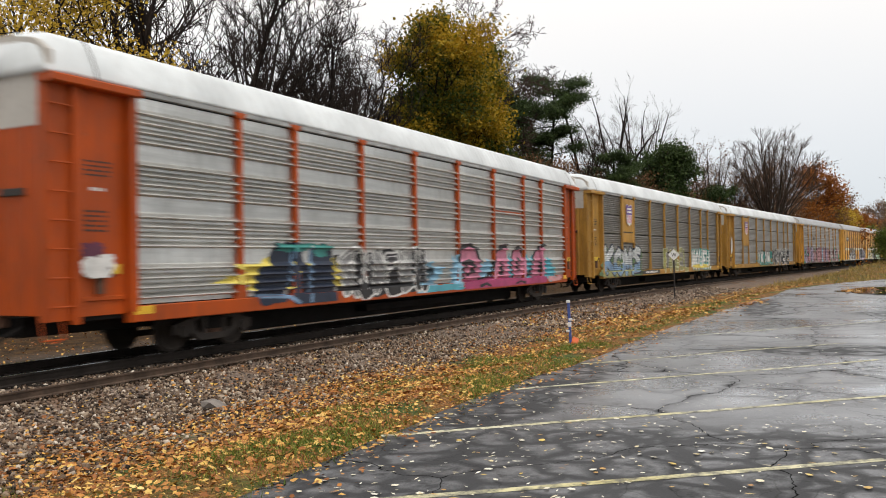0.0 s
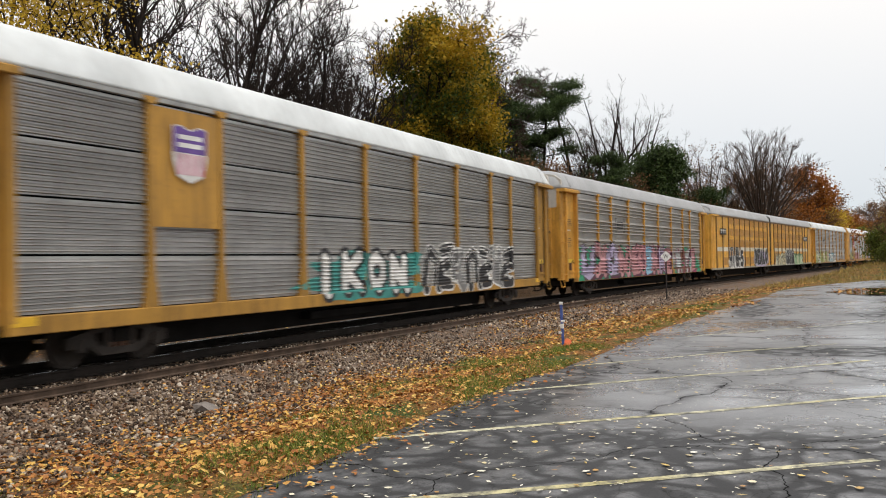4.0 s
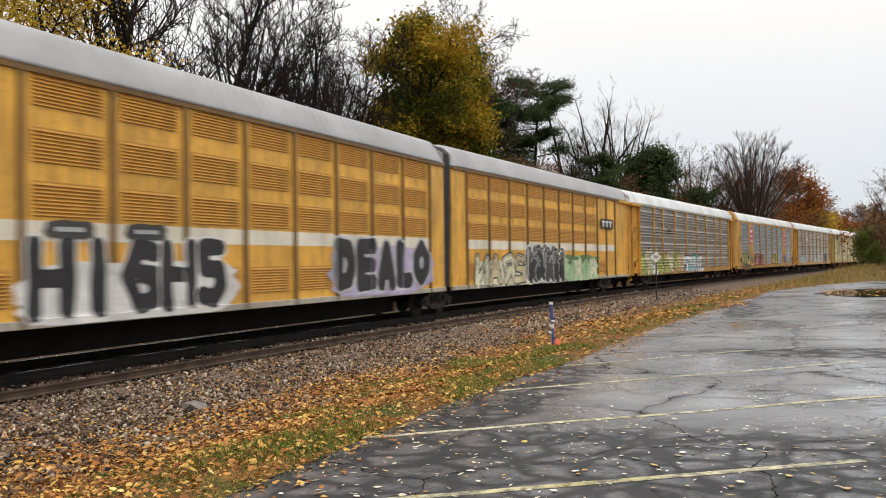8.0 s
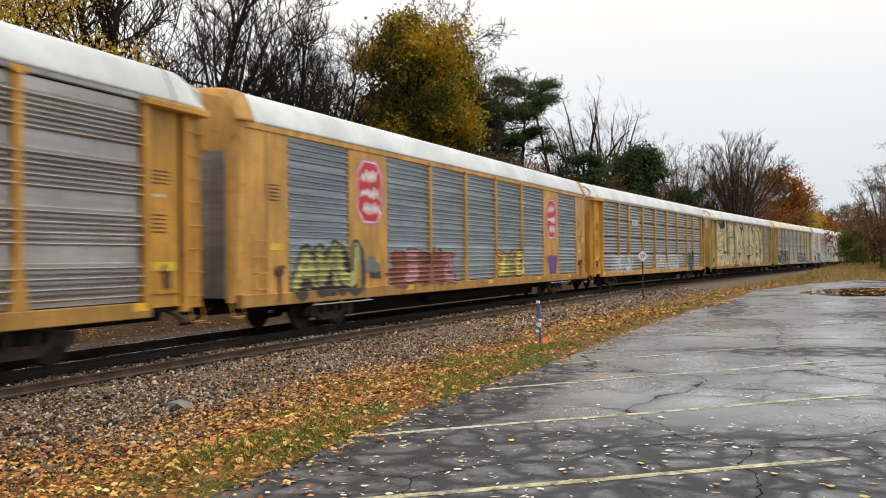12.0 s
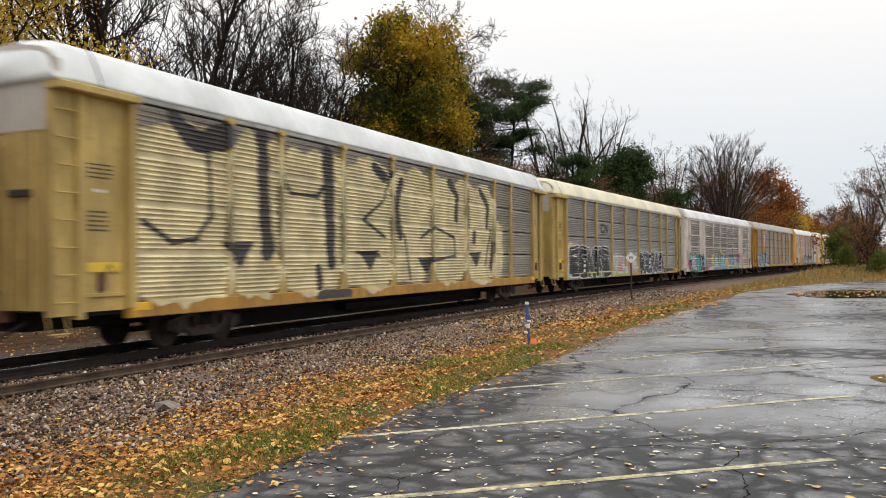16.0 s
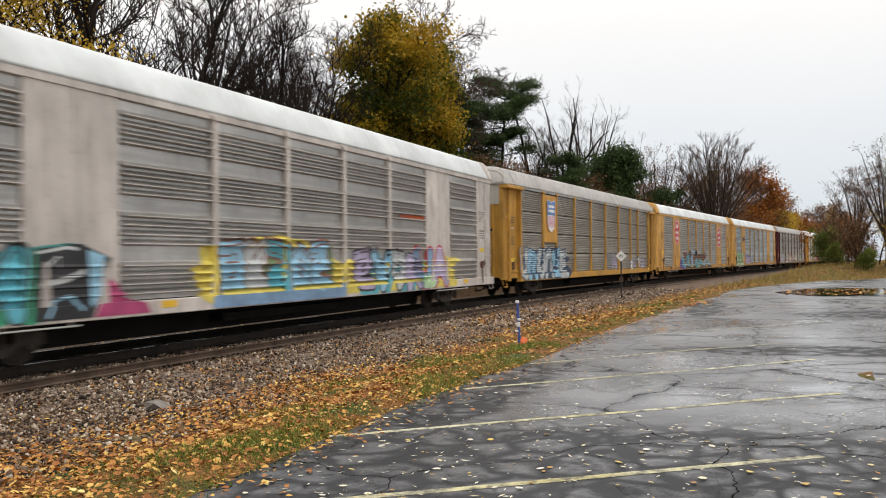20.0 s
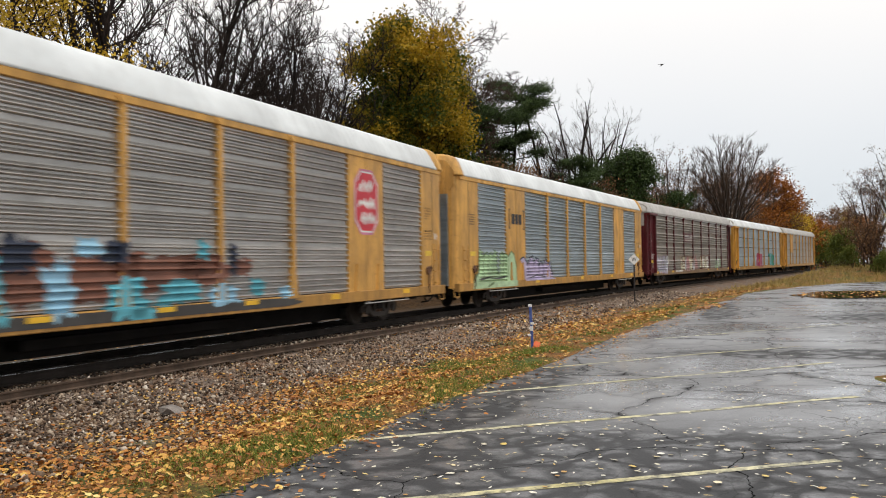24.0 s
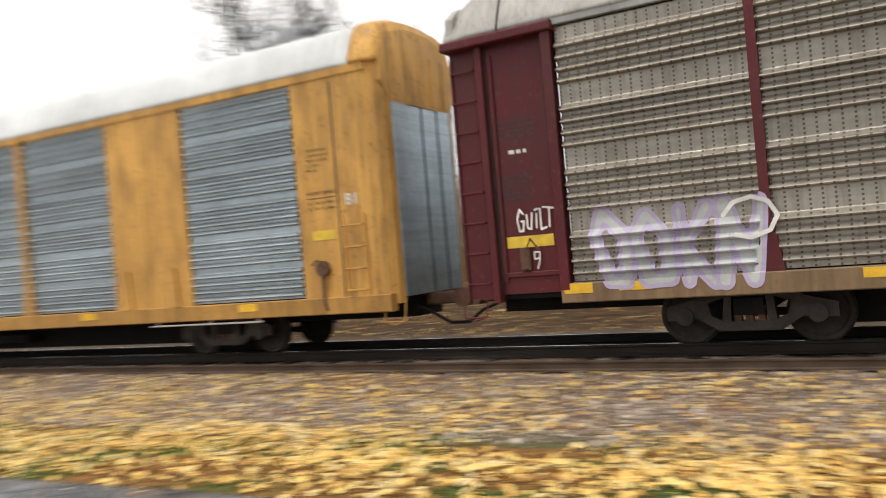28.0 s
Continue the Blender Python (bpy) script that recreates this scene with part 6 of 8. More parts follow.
SP = {n: spray(n, c_) for n, c_ in dict(black=(0.015, 0.015, 0.018), white=(0.75, 0.75, 0.73), navy=(0.02, 0.05, 0.11), pink=(0.62, 0.22, 0.33), magenta=(0.42, 0.05, 0.16),
      cyan=(0.10, 0.42, 0.52), sky=(0.30, 0.55, 0.72), blue=(0.10, 0.22, 0.50), green=(0.02, 0.32, 0.17), lime=(0.42, 0.48, 0.12), palegreen=(0.42, 0.60, 0.36), teal=(0.05, 0.30, 0.27),
      yellow=(0.75, 0.62, 0.12), pale=(0.72, 0.70, 0.52), cream=(0.65, 0.57, 0.34), lilac=(0.48, 0.42, 0.60), purple=(0.13, 0.06, 0.30), red=(0.52, 0.05, 0.06), brown=(0.20, 0.08, 0.05), grey=(0.22, 0.22, 0.22), rose=(0.56, 0.28, 0.30), umber=(0.05, 0.025, 0.015), steel=(0.20, 0.33, 0.50), limewash=(0.36, 0.36, 0.14), ink=(0.012, 0.022, 0.05), wine=(0.10, 0.015, 0.045), moss=(0.12, 0.20, 0.08), haze=(0.52, 0.55, 0.56), orange=(0.62, 0.13, 0.05), rust=(0.30, 0.095, 0.055), olive=(0.46, 0.46, 0.16), smoke=(0.05, 0.047, 0.045)).items()}


def shield(car, y, z, w, h, blue, stripes=True, x=SKIN + 0.13):
    """Railway shield drawn as plain shapes."""
    bl = Build()
    out = [(-0.5, 0.45), (-0.33, 0.5), (0, 0.42), (0.33, 0.5), (0.5, 0.45), (0.5, -0.1), (0.38, -0.38), (0, -0.5), (-0.38, -0.38), (-0.5, -0.1)]
    bl.add([(x, y + a * w, z + b_ * h) for a, b_ in out], [tuple(range(10))])
    part("shield_emblem", bl, SP["white"], car, "white shield emblem")
    top = Build().add([(x + 0.004, y + a * w * 0.96, z + b_ * h) for a, b_ in [(-0.5, 0.44), (-0.33, 0.48), (0, 0.40), (0.33, 0.48), (0.5, 0.44), (0.5, 0.02), (-0.5, 0.02)]], [tuple(range(7))])
    part("shield_field", top, blue, car, "dark blue upper field")
    bl = Build()
    for k in range(4):
        a = -0.36 + k * 0.22
        bl.box(x + 0.004, x + 0.006, y + a * w, y + (a + 0.11) * w, z - 0.36 * h, z + 0.0 * h)
    part("shield_stripes", bl, SP["pink"] if stripes else SP["rose"], car)
    bl = Build().box(x + 0.007, x + 0.009, y - 0.36 * w, y + 0.36 * w, z + 0.25 * h, z + 0.33 * h).box(x + 0.007, x + 0.009, y - 0.36 * w, y + 0.36 * w, z + 0.11 * h, z + 0.19 * h)
    part("shield_bars", bl, SP["white"], car)


def emblem_panel(car, mat, y0=-9.2, y1=-7.25, z0=2.55, z1=EAVE - 0.15):
    panel_on_side(car, "emblem_panel", y0 + 0.05, y1 - 0.05, z0, z1, mat, SKIN + 0.05, 0.03, "painted emblem panel")


def octagon(car, y, z, w, h, x=SKIN + 0.07):
    def ring(k):
        o = [(-0.5, 0.3), (-0.25, 0.5), (0.25, 0.5), (0.5, 0.3), (0.5, -0.3), (0.25, -0.5), (-0.25, -0.5), (-0.5, -0.3)]
        return [(y + a * w * k, z + b_ * h * k) for a, b_ in o]
    for k, m_, dx in ((1.0, SP["pink"], 0.0), (0.93, SP["white"], 0.003), (0.88, LOGO_RED, 0.006)):
        part("octagon_emblem", Build().add([(x + dx, *q) for q in ring(k)], [tuple(range(8))][:1]), m_, car, "red octagonal emblem" if m_ is LOGO_RED else "")
    flat_ = dict(style="flat", posts=[], lift=x + 0.009 - 1.46)
    rs = random.Random(12)
    for a, b_, zc, h_, n_ in ((-0.34, 0.26, 0.23, 0.19, 9), (-0.36, 0.34, -0.01, 0.17, 12), (-0.26, 0.36, -0.25, 0.19, 10)):
        line = [(y + (a + (b_ - a) * (k + 0.35 * rs.random()) / n_) * w, z + (zc + h_ * (rs.uniform(0.1, 0.55) if k % 2 else rs.uniform(-0.5, -0.2))) * h) for k in range(n_ + 1)]
        sprayed(car, flat_, lambda Y, Z, l_=line: stroke_field(Y, Z, [l_], 0.026 * w), y - 0.5 * w, y + 0.5 * w, z - 0.5 * h, z + 0.5 * h, SP["white"], 0.0, "white emblem strokes", "emblem_stroke", 0.02)



LOGO_RED = plain("emblem_red", (0.55, 0.03, 0.05), 0.5, 0, 0.12, 3)


def bracket_logo(car, y, z, w, h, mat, x=SKIN + 0.058):
    bl = Build()
    t_ = 0.06
    for s in (-1, 1):
        e = y + s * w / 2
        bl.box(x, x + 0.004, *sorted((e, e - s * t_)), z - h / 2, z + h / 2)
        for q in (-1, 1):
            bl.box(x, x + 0.004, *sorted((e, e - s * 0.14)), *sorted((z + q * h / 2, z + q * (h / 2 - t_))))
    for k in range(3):
        a = y - w * 0.32 + k * w * 0.23
        bl.box(x, x + 0.004, a, a + w * 0.18, z - h * 0.25, z + h * 0.25)
    part("bracket_emblem", bl, mat, car, "dark bracketed emblem")


def block_logo(car, y, z, w, h, x):
    part("emblem_plate", Build().box(x, x + 0.006, y - w / 2, y + w / 2, z - h / 2, z + h / 2), SP["black"], car, "black emblem plate with white blocks")
    bl = Build()
    for k in range(3):
        a = y - w * 0.42 + k * w * 0.29
        bl.box(x + 0.006, x + 0.009, a, a + w * 0.24, z + h * 0.12, z + h * 0.32)
        bl.box(x + 0.006, x + 0.009, a + w * 0.07, a + w * 0.16, z - h * 0.32, z + h * 0.12)
    part("emblem_blocks", bl, SP["white"], car)


CARS = []
# middle of each car behind the train's zero mark, front to rear
MIDDLES = [-13.36, 16.07, 45.33, 74.58, 100.61, 122.91, 148.37, 177.41, 205.95, 235.48, 264.59, 293.57, 322.77, 351.53, 380.42, 409.5, 438.5, 467.5]


def place(car):
    CARS.append((car, MIDDLES[len(CARS)]))


def rack(label, body, roof, sheet, style, **more):
    if body in (SAND, AMBER):
        more.setdefault("sill", GRIMY)
    spec = dict(label=label, body=body, roof=roof, sheet=sheet, style=style, posts=POSTS, **more)
    car = rack_car(spec)
    place(car)
    return car, spec


def wide(label, body, roof, sheet, door, style="wide"):
    spec = dict(label=label, body=body, roof=roof, sheet=sheet, door=door, style=style, posts=[-4.25, -1.42, 1.42, 4.25], panels=((-9.2, -7.05), (7.05, 9.2), (-13.42, -11.95), (11.95, 13.42)))
    car = wide_car(spec)
    place(car)
    return car, spec


S_ = SP
# orange car
c, q = rack("orange autorack car with grey ribbed sides, white roof and graffiti", ORANGE, ROOF_WHITE, ZINC_BRIGHT, "cluster")
blob(c, q, -7.2, 1.5, 2.25, 0.34, S_["yellow"], 3, 0.002, 0.5)
for y_, z_, ry_, rz_, sd_ in ((-8.15, 1.28, 0.55, 0.42, 15), (-7.55, 1.75, 0.62, 0.5, 4), (-7.0, 1.2, 0.45, 0.5, 6), (-6.2, 1.7, 0.5, 0.5, 9), (-6.25, 1.1, 0.62, 0.4, 11)):
    blob(c, q, y_, z_, ry_, rz_, S_["ink"], sd_, 0.003 + sd_ * 0.0002, 0.2)
blob(c, q, -7.3, 2.12, 0.6, 0.09, S_["teal"], 7, 0.006, 0.5)
blob(c, q, -6.2, 2.08, 0.35, 0.14, S_["teal"], 8, 0.006, 0.5)
for d_ in ([(-8.6, 1.05), (-7.6, 1.0), (-7.2, 0.84)], [(-7.5, 1.3), (-7.35, 2.0)], [(-6.72, 0.85), (-6.6, 2.1)]):
    sprayed(c, q, lambda Y, Z, l_=d_: stroke_field(Y, Z, [l_], 0.05), -8.8, -5.4, 0.76, 2.3, S_["steel"], 0.0075, "blue graffiti lines", step=0.04)
blob(c, q, -3.1, 1.45, 2.5, 0.6, S_["black"], 12, 0.002, 0.2)
letters(c, q, -5.4, 1.0, 4.6, 1.05, 6, [S_["grey"], S_["black"], S_["white"]], 9)
for y_, ry_, rz_, sd_ in ((-0.9, 1.0, 0.42, 8), (1.35, 0.42, 0.62, 4), (3.65, 0.62, 0.42, 6), (5.8, 0.3, 0.6, 9), (7.75, 0.5, 0.5, 3), (9.95, 0.62, 0.42, 5)):
    blob(c, q, y_, 1.28, ry_, rz_, S_["cyan"] if sd_ % 2 else S_["sky"], sd_, 0.002, 0.6)
blob(c, q, 0.2, 0.92, 1.3, 0.1, S_["cyan"], 2, 0.004, 0.6)
blob(c, q, 10.6, 0.92, 0.8, 0.1, S_["rose"], 7, 0.004, 0.6)


def shape(pts, mat, lift, label=""):
    painted(c, Build().add([(lift, y, z) for y, z in pts], [tuple(range(len(pts)))]).mesh("graffiti", mat), q, label=label)


def swipe(pts, mat, wd, lift, label=""):
    yy, zz = [p_[0] for p_ in pts], [p_[1] for p_ in pts]
    sprayed(c, q, lambda Y, Z: stroke_field(Y, Z, [pts], wd / 2) + uneven(Y, Z, wd * 90, wd * 0.09), min(yy) - wd, max(yy) + wd, min(zz) - wd, max(zz) + wd, mat, lift, label, step=0.035)


shape([(1.78, 0.79), (9.62, 0.79), (9.62, 1.06), (8.2, 1.10), (7.7, 1.02), (5.9, 1.08), (4.2, 1.22), (3.0, 1.06), (1.78, 1.10)], S_["magenta"], 0.004, "magenta base of the letters")
for body_, edge_, hole_ in (
        ([(1.55, 2.16), (2.3, 2.26), (2.9, 2.1), (3.22, 1.7), (3.15, 1.3), (2.95, 1.08), (1.78, 1.08), (1.82, 1.5), (1.5, 1.75)], [(1.42, 1.72), (1.5, 2.14), (2.3, 2.28), (2.92, 2.12), (3.22, 1.7)], [(1.5, 1.70), (2.35, 1.80), (2.85, 1.6), (2.62, 1.32), (2.08, 1.2), (2.05, 1.32), (2.4, 1.44), (2.45, 1.56), (2.2, 1.62), (1.95, 1.45), (1.9, 1.62)]),
        ([(4.2, 1.08), (4.32, 1.6), (4.7, 2.08), (5.2, 2.25), (5.55, 2.22), (5.76, 1.06)], [(4.0, 1.16), (4.28, 1.62), (4.62, 2.06), (5.15, 2.27), (5.55, 2.24)], [(4.78, 1.2), (4.95, 1.72), (5.08, 1.72), (5.25, 1.2)]),
        ([(6.1, 1.06), (5.9, 1.5), (6.2, 2.08), (6.8, 2.22), (7.05, 2.0), (7.0, 1.86), (7.4, 1.78), (7.5, 1.06)], [(6.12, 1.1), (5.92, 1.5), (6.2, 2.1), (6.8, 2.24), (7.05, 2.02)], [(6.42, 1.32), (6.45, 1.72), (6.62, 1.84), (6.85, 1.8), (6.68, 1.6), (6.75, 1.3)]),
        ([(7.95, 1.06), (8.12, 1.4), (8.6, 2.08), (9.2, 2.3), (9.56, 2.3), (9.62, 1.06)], [(7.35, 1.12), (7.9, 1.2), (8.15, 1.7), (8.6, 2.1), (9.2, 2.32), (9.58, 2.32)], [(8.78, 1.2), (8.92, 1.76), (9.08, 1.76), (9.2, 1.2)])):
    shape(body_, S_["pink"], 0.006, "pink graffiti letter with black outline")
    swipe(edge_, S_["black"], 0.13, 0.010)
    shape(hole_, S_["black"], 0.009)
swipe([(3.0, 1.10), (3.6, 1.16), (4.15, 1.36)], S_["black"], 0.10, 0.009)
swipe([(1.75, 1.1), (1.85, 1.5)], S_["black"], 0.12, 0.010)
swipe([(3.0, 0.86), (3.5, 0.93), (3.9, 0.84)], S_["black"], 0.10, 0.008)
swipe([(6.2, 0.84), (6.7, 0.92), (7.2, 0.86)], S_["black"], 0.08, 0.008)
panel_on_side(c, "red_stripe", 4.55, 7.05, 3.42, 3.55, ORANGE, SKIN + 0.05, 0.006, "red stripe")
blob(c, dict(style="flat", posts=[]), -12.9, 1.78, 0.34, 0.2, S_["white"], 4, -0.05, 0.3)
blob(c, dict(style="flat", posts=[]), -13.0, 2.05, 0.24, 0.13, S_["wine"], 6, -0.048, 0.4)

# two mustard shield cars
c, q = rack("mustard autorack car with dark grey ribbed sides and blue graffiti", MUSTARD, ROOF_WHITE, ZINC_DARK, "fine")
emblem_panel(c, GOLD)
shield(c, -8.2, 4.0, 0.95, 1.15, S_["purple"])
bars(c, -8.95, 3.05, 1.45, 1, DARK_MARK, SKIN + 0.083, 0.1, 2, 0.07)
blob(c, q, -9.4, 1.3, 3.1, 0.6, S_["moss"], 2, 0.002, 0.5)
blob(c, q, -9.9, 1.1, 2.3, 0.36, S_["limewash"], 5, 0.0035, 0.6)
stroke_word(c, q, list("KOMS"), -11.9, 0.82, 5.9, 1.5, S_["haze"], S_["ink"], "blue and white graffiti letters", 0.29, 0.17, 0.05, 2, 0.0, S_["moss"], S_["steel"], S_["white"])
stroke_word(c, q, list("FABEL"), -1.8, 0.85, 5.6, 1.4, S_["limewash"], S_["pale"], "pale outlined graffiti letters", 0.22, 0.10, 0.04, 3)
stroke_word(c, q, list("MOREN"), 4.8, 0.85, 5.0, 1.35, S_["white"], S_["teal"], "white graffiti letters with yellow feet", 0.36, 0.14, 0.02, 4, 0.04)
blob(c, q, 7.3, 1.08, 2.2, 0.13, S_["yellow"], 9, 0.011, 0.3)
blob(c, q, -4.6, 0.88, 1.9, 0.13, S_["smoke"], 9, 0.003, 0.1)
bars(c, -5.4, 0.85, 2.2, 1, S_["white"], 1.522, 0.1, 2, 0.11)
c, q = rack("mustard autorack car with grey ribbed sides and black graffiti", MUSTARD, ROOF_WHITE, ZINC_MID, "fine")
emblem_panel(c, GOLD)
shield(c, -8.2, 4.0, 0.95, 1.15, S_["purple"])
blob(c, q, -1.2, 1.4, 2.9, 0.55, S_["teal"], 3, 0.002, 0.5)
stroke_word(c, q, list("IKON"), -4.0, 0.95, 5.0, 1.15, S_["white"], S_["black"], "white graffiti letters", 0.28, 0.22, 0.05, 5)
letters(c, q, 1.9, 0.95, 7.4, 1.3, 7, [S_["black"], S_["black"], S_["grey"], S_["white"]], 13)
blob(c, dict(style="flat", posts=[]), -12.7, 2.6, 0.22, 0.6, S_["white"], 14, -0.05, 0.6)

# grey car with a long green and pink piece
c, q = rack("gold autorack car with grey ribbed sides and green and pink graffiti", SAND, ROOF_GREY, ZINC, "cluster")
bracket_logo(c, -5.8, 3.55, 1.5, 0.75, S_["black"])
sprayed(c, q, lambda Y, Z: np.maximum(Z - 2.32 - uneven(Y, Z, 2, 0.10), np.abs(Y + 4.0) - 8.15), -12.1, 4.3, 0.76, 2.9, S_["green"], 0.002, "green graffiti background")
sprayed(c, q, lambda Y, Z: np.hypot((Y - 8.4) / 3.6, (Z - 0.7) / 1.75) - 1 + uneven(Y, Z, 4, 0.03), 4.5, 12.2, 0.76, 2.8, S_["green"], 0.002, "green graffiti background")
letters(c, q, -11.6, 0.95, 7.3, 1.55, 4, [S_["lilac"], S_["rose"], S_["lilac"], S_["rose"], S_["smoke"]], 21, "pink and lilac graffiti letters", 0.66, True, S_["wine"])
letters(c, q, -3.9, 0.95, 8.0, 1.5, 6, [S_["rose"], S_["rose"], S_["sky"], S_["rose"], S_["lilac"], S_["wine"]], 27, "pink graffiti letters with wine-red outline", 0.62, True, S_["wine"])
blob(c, q, 8.0, 0.98, 2.7, 0.28, S_["brown"], 4, 0.003, 0.3)
blob(c, q, 5.9, 1.5, 0.62, 0.8, S_["magenta"], 6, 0.003, 0.2)
letters(c, q, 5.6, 0.95, 4.8, 1.4, 4, [S_["haze"], S_["brown"], S_["haze"], S_["rose"], S_["wine"]], 31, "pale and brown graffiti letters", 0.6, True, S_["magenta"])

# articulated yellow pair
SKIRT = paint("pale_skirt", (0.45, 0.42, 0.35), 0.5)
e1, lp = louvre_unit(dict(label="yellow louvred autorack unit with grey roof and black graffiti", body=LOUVRED, roof=ROOF_GREY, joint=1, half=10.68, skirt=SKIRT, posts=[-9.25 + k * 1.88 for k in range(11)]))
place(e1)
flat = dict(style="flat", posts=lp)
block_logo(e1, -7.35, 3.75, 1.9, 0.48, SKIN + 0.105)
blob(e1, flat, -2.9, 1.3, 2.7, 0.56, S_["white"], 4, 0.002, 0.12)
blob(e1, flat, 6.7, 1.5, 3.1, 0.7, S_["lilac"], 6, 0.002, 0.15)
stroke_word(e1, flat, ["H", "I", "G", "H", "five"], -5.45, 0.88, 5.0, 1.42, S_["black"], S_["white"], "black graffiti word", 0.34, 0.10, 0.0, 2, 0.0)
for y_ in (-4.55, -2.8):
    blob(e1, flat, y_, 2.40, 0.52, 0.15, S_["smoke"], 3, 0.012, 0.08)
    bars(e1, y_ - 0.3, 2.36, 0.6, 1, S_["haze"], 1.478, 0.1, 5, 0.08)
stroke_word(e1, flat, list("DEALO"), 3.75, 0.98, 5.7, 1.45, S_["black"], S_["haze"], "black graffiti word", 0.40, 0.13, 0.02, 1, 0.0)
e2, lp2 = louvre_unit(dict(label="yellow louvred autorack unit with grey roof and scrawled graffiti", body=LOUVRED, roof=ROOF_GREY, joint=-1, half=10.92, skirt=SKIRT, posts=[-9.8 + k * 1.872 for k in range(8)] + [5.2, 6.75, 8.35]))
place(e2)
flat = dict(style="flat", posts=lp2)
block_logo(e2, 6.75, 3.62, 2.15, 0.5, SKIN + 0.105)
blob(e2, flat, -6.6, 1.3, 2.6, 0.5, S_["pale"], 11, 0.002, 0.4)
letters(e2, flat, -9.2, 1.0, 4.8, 1.0, 4, [S_["pale"], S_["cream"], S_["smoke"]], 43, "pale graffiti letters with black edges", 0.45)
blob(e2, flat, -2.1, 1.4, 2.0, 0.62, S_["white"], 5, 0.002, 0.3)
letters(e2, flat, -4.2, 0.95, 4.2, 1.4, 4, [S_["black"], S_["black"], S_["smoke"], S_["white"]], 47, "black and white graffiti scrawl", 0.85)
for y_, z_, ry_, rz_, sd_ in ((-3.4, 1.5, 0.5, 0.35, 3), (-2.3, 1.2, 0.6, 0.3, 6), (-1.1, 1.6, 0.5, 0.3, 8)):
    blob(e2, flat, y_, z_, ry_, rz_, S_["black"], sd_, 0.003, 0.5)
blob(e2, flat, 2.7, 1.3, 2.5, 0.55, S_["palegreen"], 3, 0.002, 0.3)
blob(e2, flat, 2.6, 1.72, 2.3, 0.26, S_["moss"], 8, 0.004, 0.5)
letters(e2, flat, 0.3, 0.95, 4.6, 0.8, 4, [S_["palegreen"], S_["pale"], S_["palegreen"]], 51, "", 0.5)

# grey car with the white word
c, q = rack("gold autorack car with grey ribbed sides and white graffiti", SAND, ROOF_WHITE, ZINC, "cluster")
bracket_logo(c, -5.7, 3.55, 1.4, 0.7, S_["black"])
blob(c, q, -9.8, 1.3, 2.3, 0.6, S_["lime"], 5, 0.002, 0.25)
letters(c, q, -12.0, 0.95, 4.6, 1.35, 4, [S_["lime"], S_["pale"], S_["white"], S_["smoke"]], 61, "lime and white graffiti letters", 0.62)
blob(c, q, -3.0, 1.45, 1.3, 0.5, S_["rose"], 7, 0.002, 0.4)
letters(c, q, -7.2, 0.95, 5.0, 1.25, 4, [S_["lime"], S_["pale"], S_["lime"], S_["cream"], S_["brown"]], 63, "", 0.62)
blob(c, q, 0.5, 1.35, 2.7, 0.6, S_["cyan"], 6, 0.002, 0.3)
stroke_word(c, q, list("STRANGE"), -2.05, 0.76, 5.25, 1.18, S_["white"], S_["black"], "white graffiti word with black outline", 0.34, 0.13, 0.04, 2, 0.02)

# broad-panel car with red octagons
c, q = wide("amber autorack car with red octagon emblems and grey ribbed panels", AMBER, ROOF_WHITE, ZINC_BLUE, ZINC_MID)
octagon(c, -8.1, 3.75, 1.45, 1.9)
octagon(c, 8.1, 3.6, 1.45, 1.9)
letters(c, q, -11.7, 1.2, 3.0, 0.95, 3, [S_["olive"], S_["olive"], S_["smoke"]], 71, "olive-yellow graffiti letters with black outline", 0.6, True, S_["smoke"], None, 0.10)
blob(c, q, -8.1, 1.65, 0.4, 0.22, S_["grey"], 5, 0.003, 0.6)
blob(c, q, -7.7, 1.35, 0.45, 0.1, S_["smoke"], 6, 0.003, 0.6)
blob(c, q, -4.6, 1.5, 2.3, 0.42, S_["rust"], 3, 0.002, 0.5)
letters(c, q, -6.8, 1.15, 4.4, 0.9, 5, [S_["rust"], S_["rose"], S_["rust"], S_["brown"]], 73, "rusty red graffiti letters")
letters(c, q, 1.5, 1.2, 3.0, 0.8, 3, [S_["yellow"], S_["lime"], S_["brown"]], 77)
blob(c, q, 8.2, 1.5, 0.8, 0.42, S_["purple"], 1, 0.003, 0.12)

# grey car with faint blue letters
c, q = rack("gold autorack car with blue-grey ribbed sides and faint graffiti", SAND, ROOF_WHITE, ZINC_MID, "broad", sill=AMBER)
bracket_logo(c, -6.0, 3.9, 1.6, 0.7, S_["white"])
letters(c, q, -10.5, 1.1, 4.0, 0.8, 4, [S_["haze"], S_["haze"]], 81)
letters(c, q, -1.3, 1.1, 2.6, 0.8, 3, [S_["haze"], S_["haze"]], 83, "faint pale blue graffiti")
letters(c, q, 2.0, 1.1, 2.6, 0.8, 3, [S_["haze"], S_["haze"]], 85)
letters(c, q, 7.4, 0.85, 2.0, 1.2, 3, [S_["grey"], S_["smoke"], S_["black"]], 87)

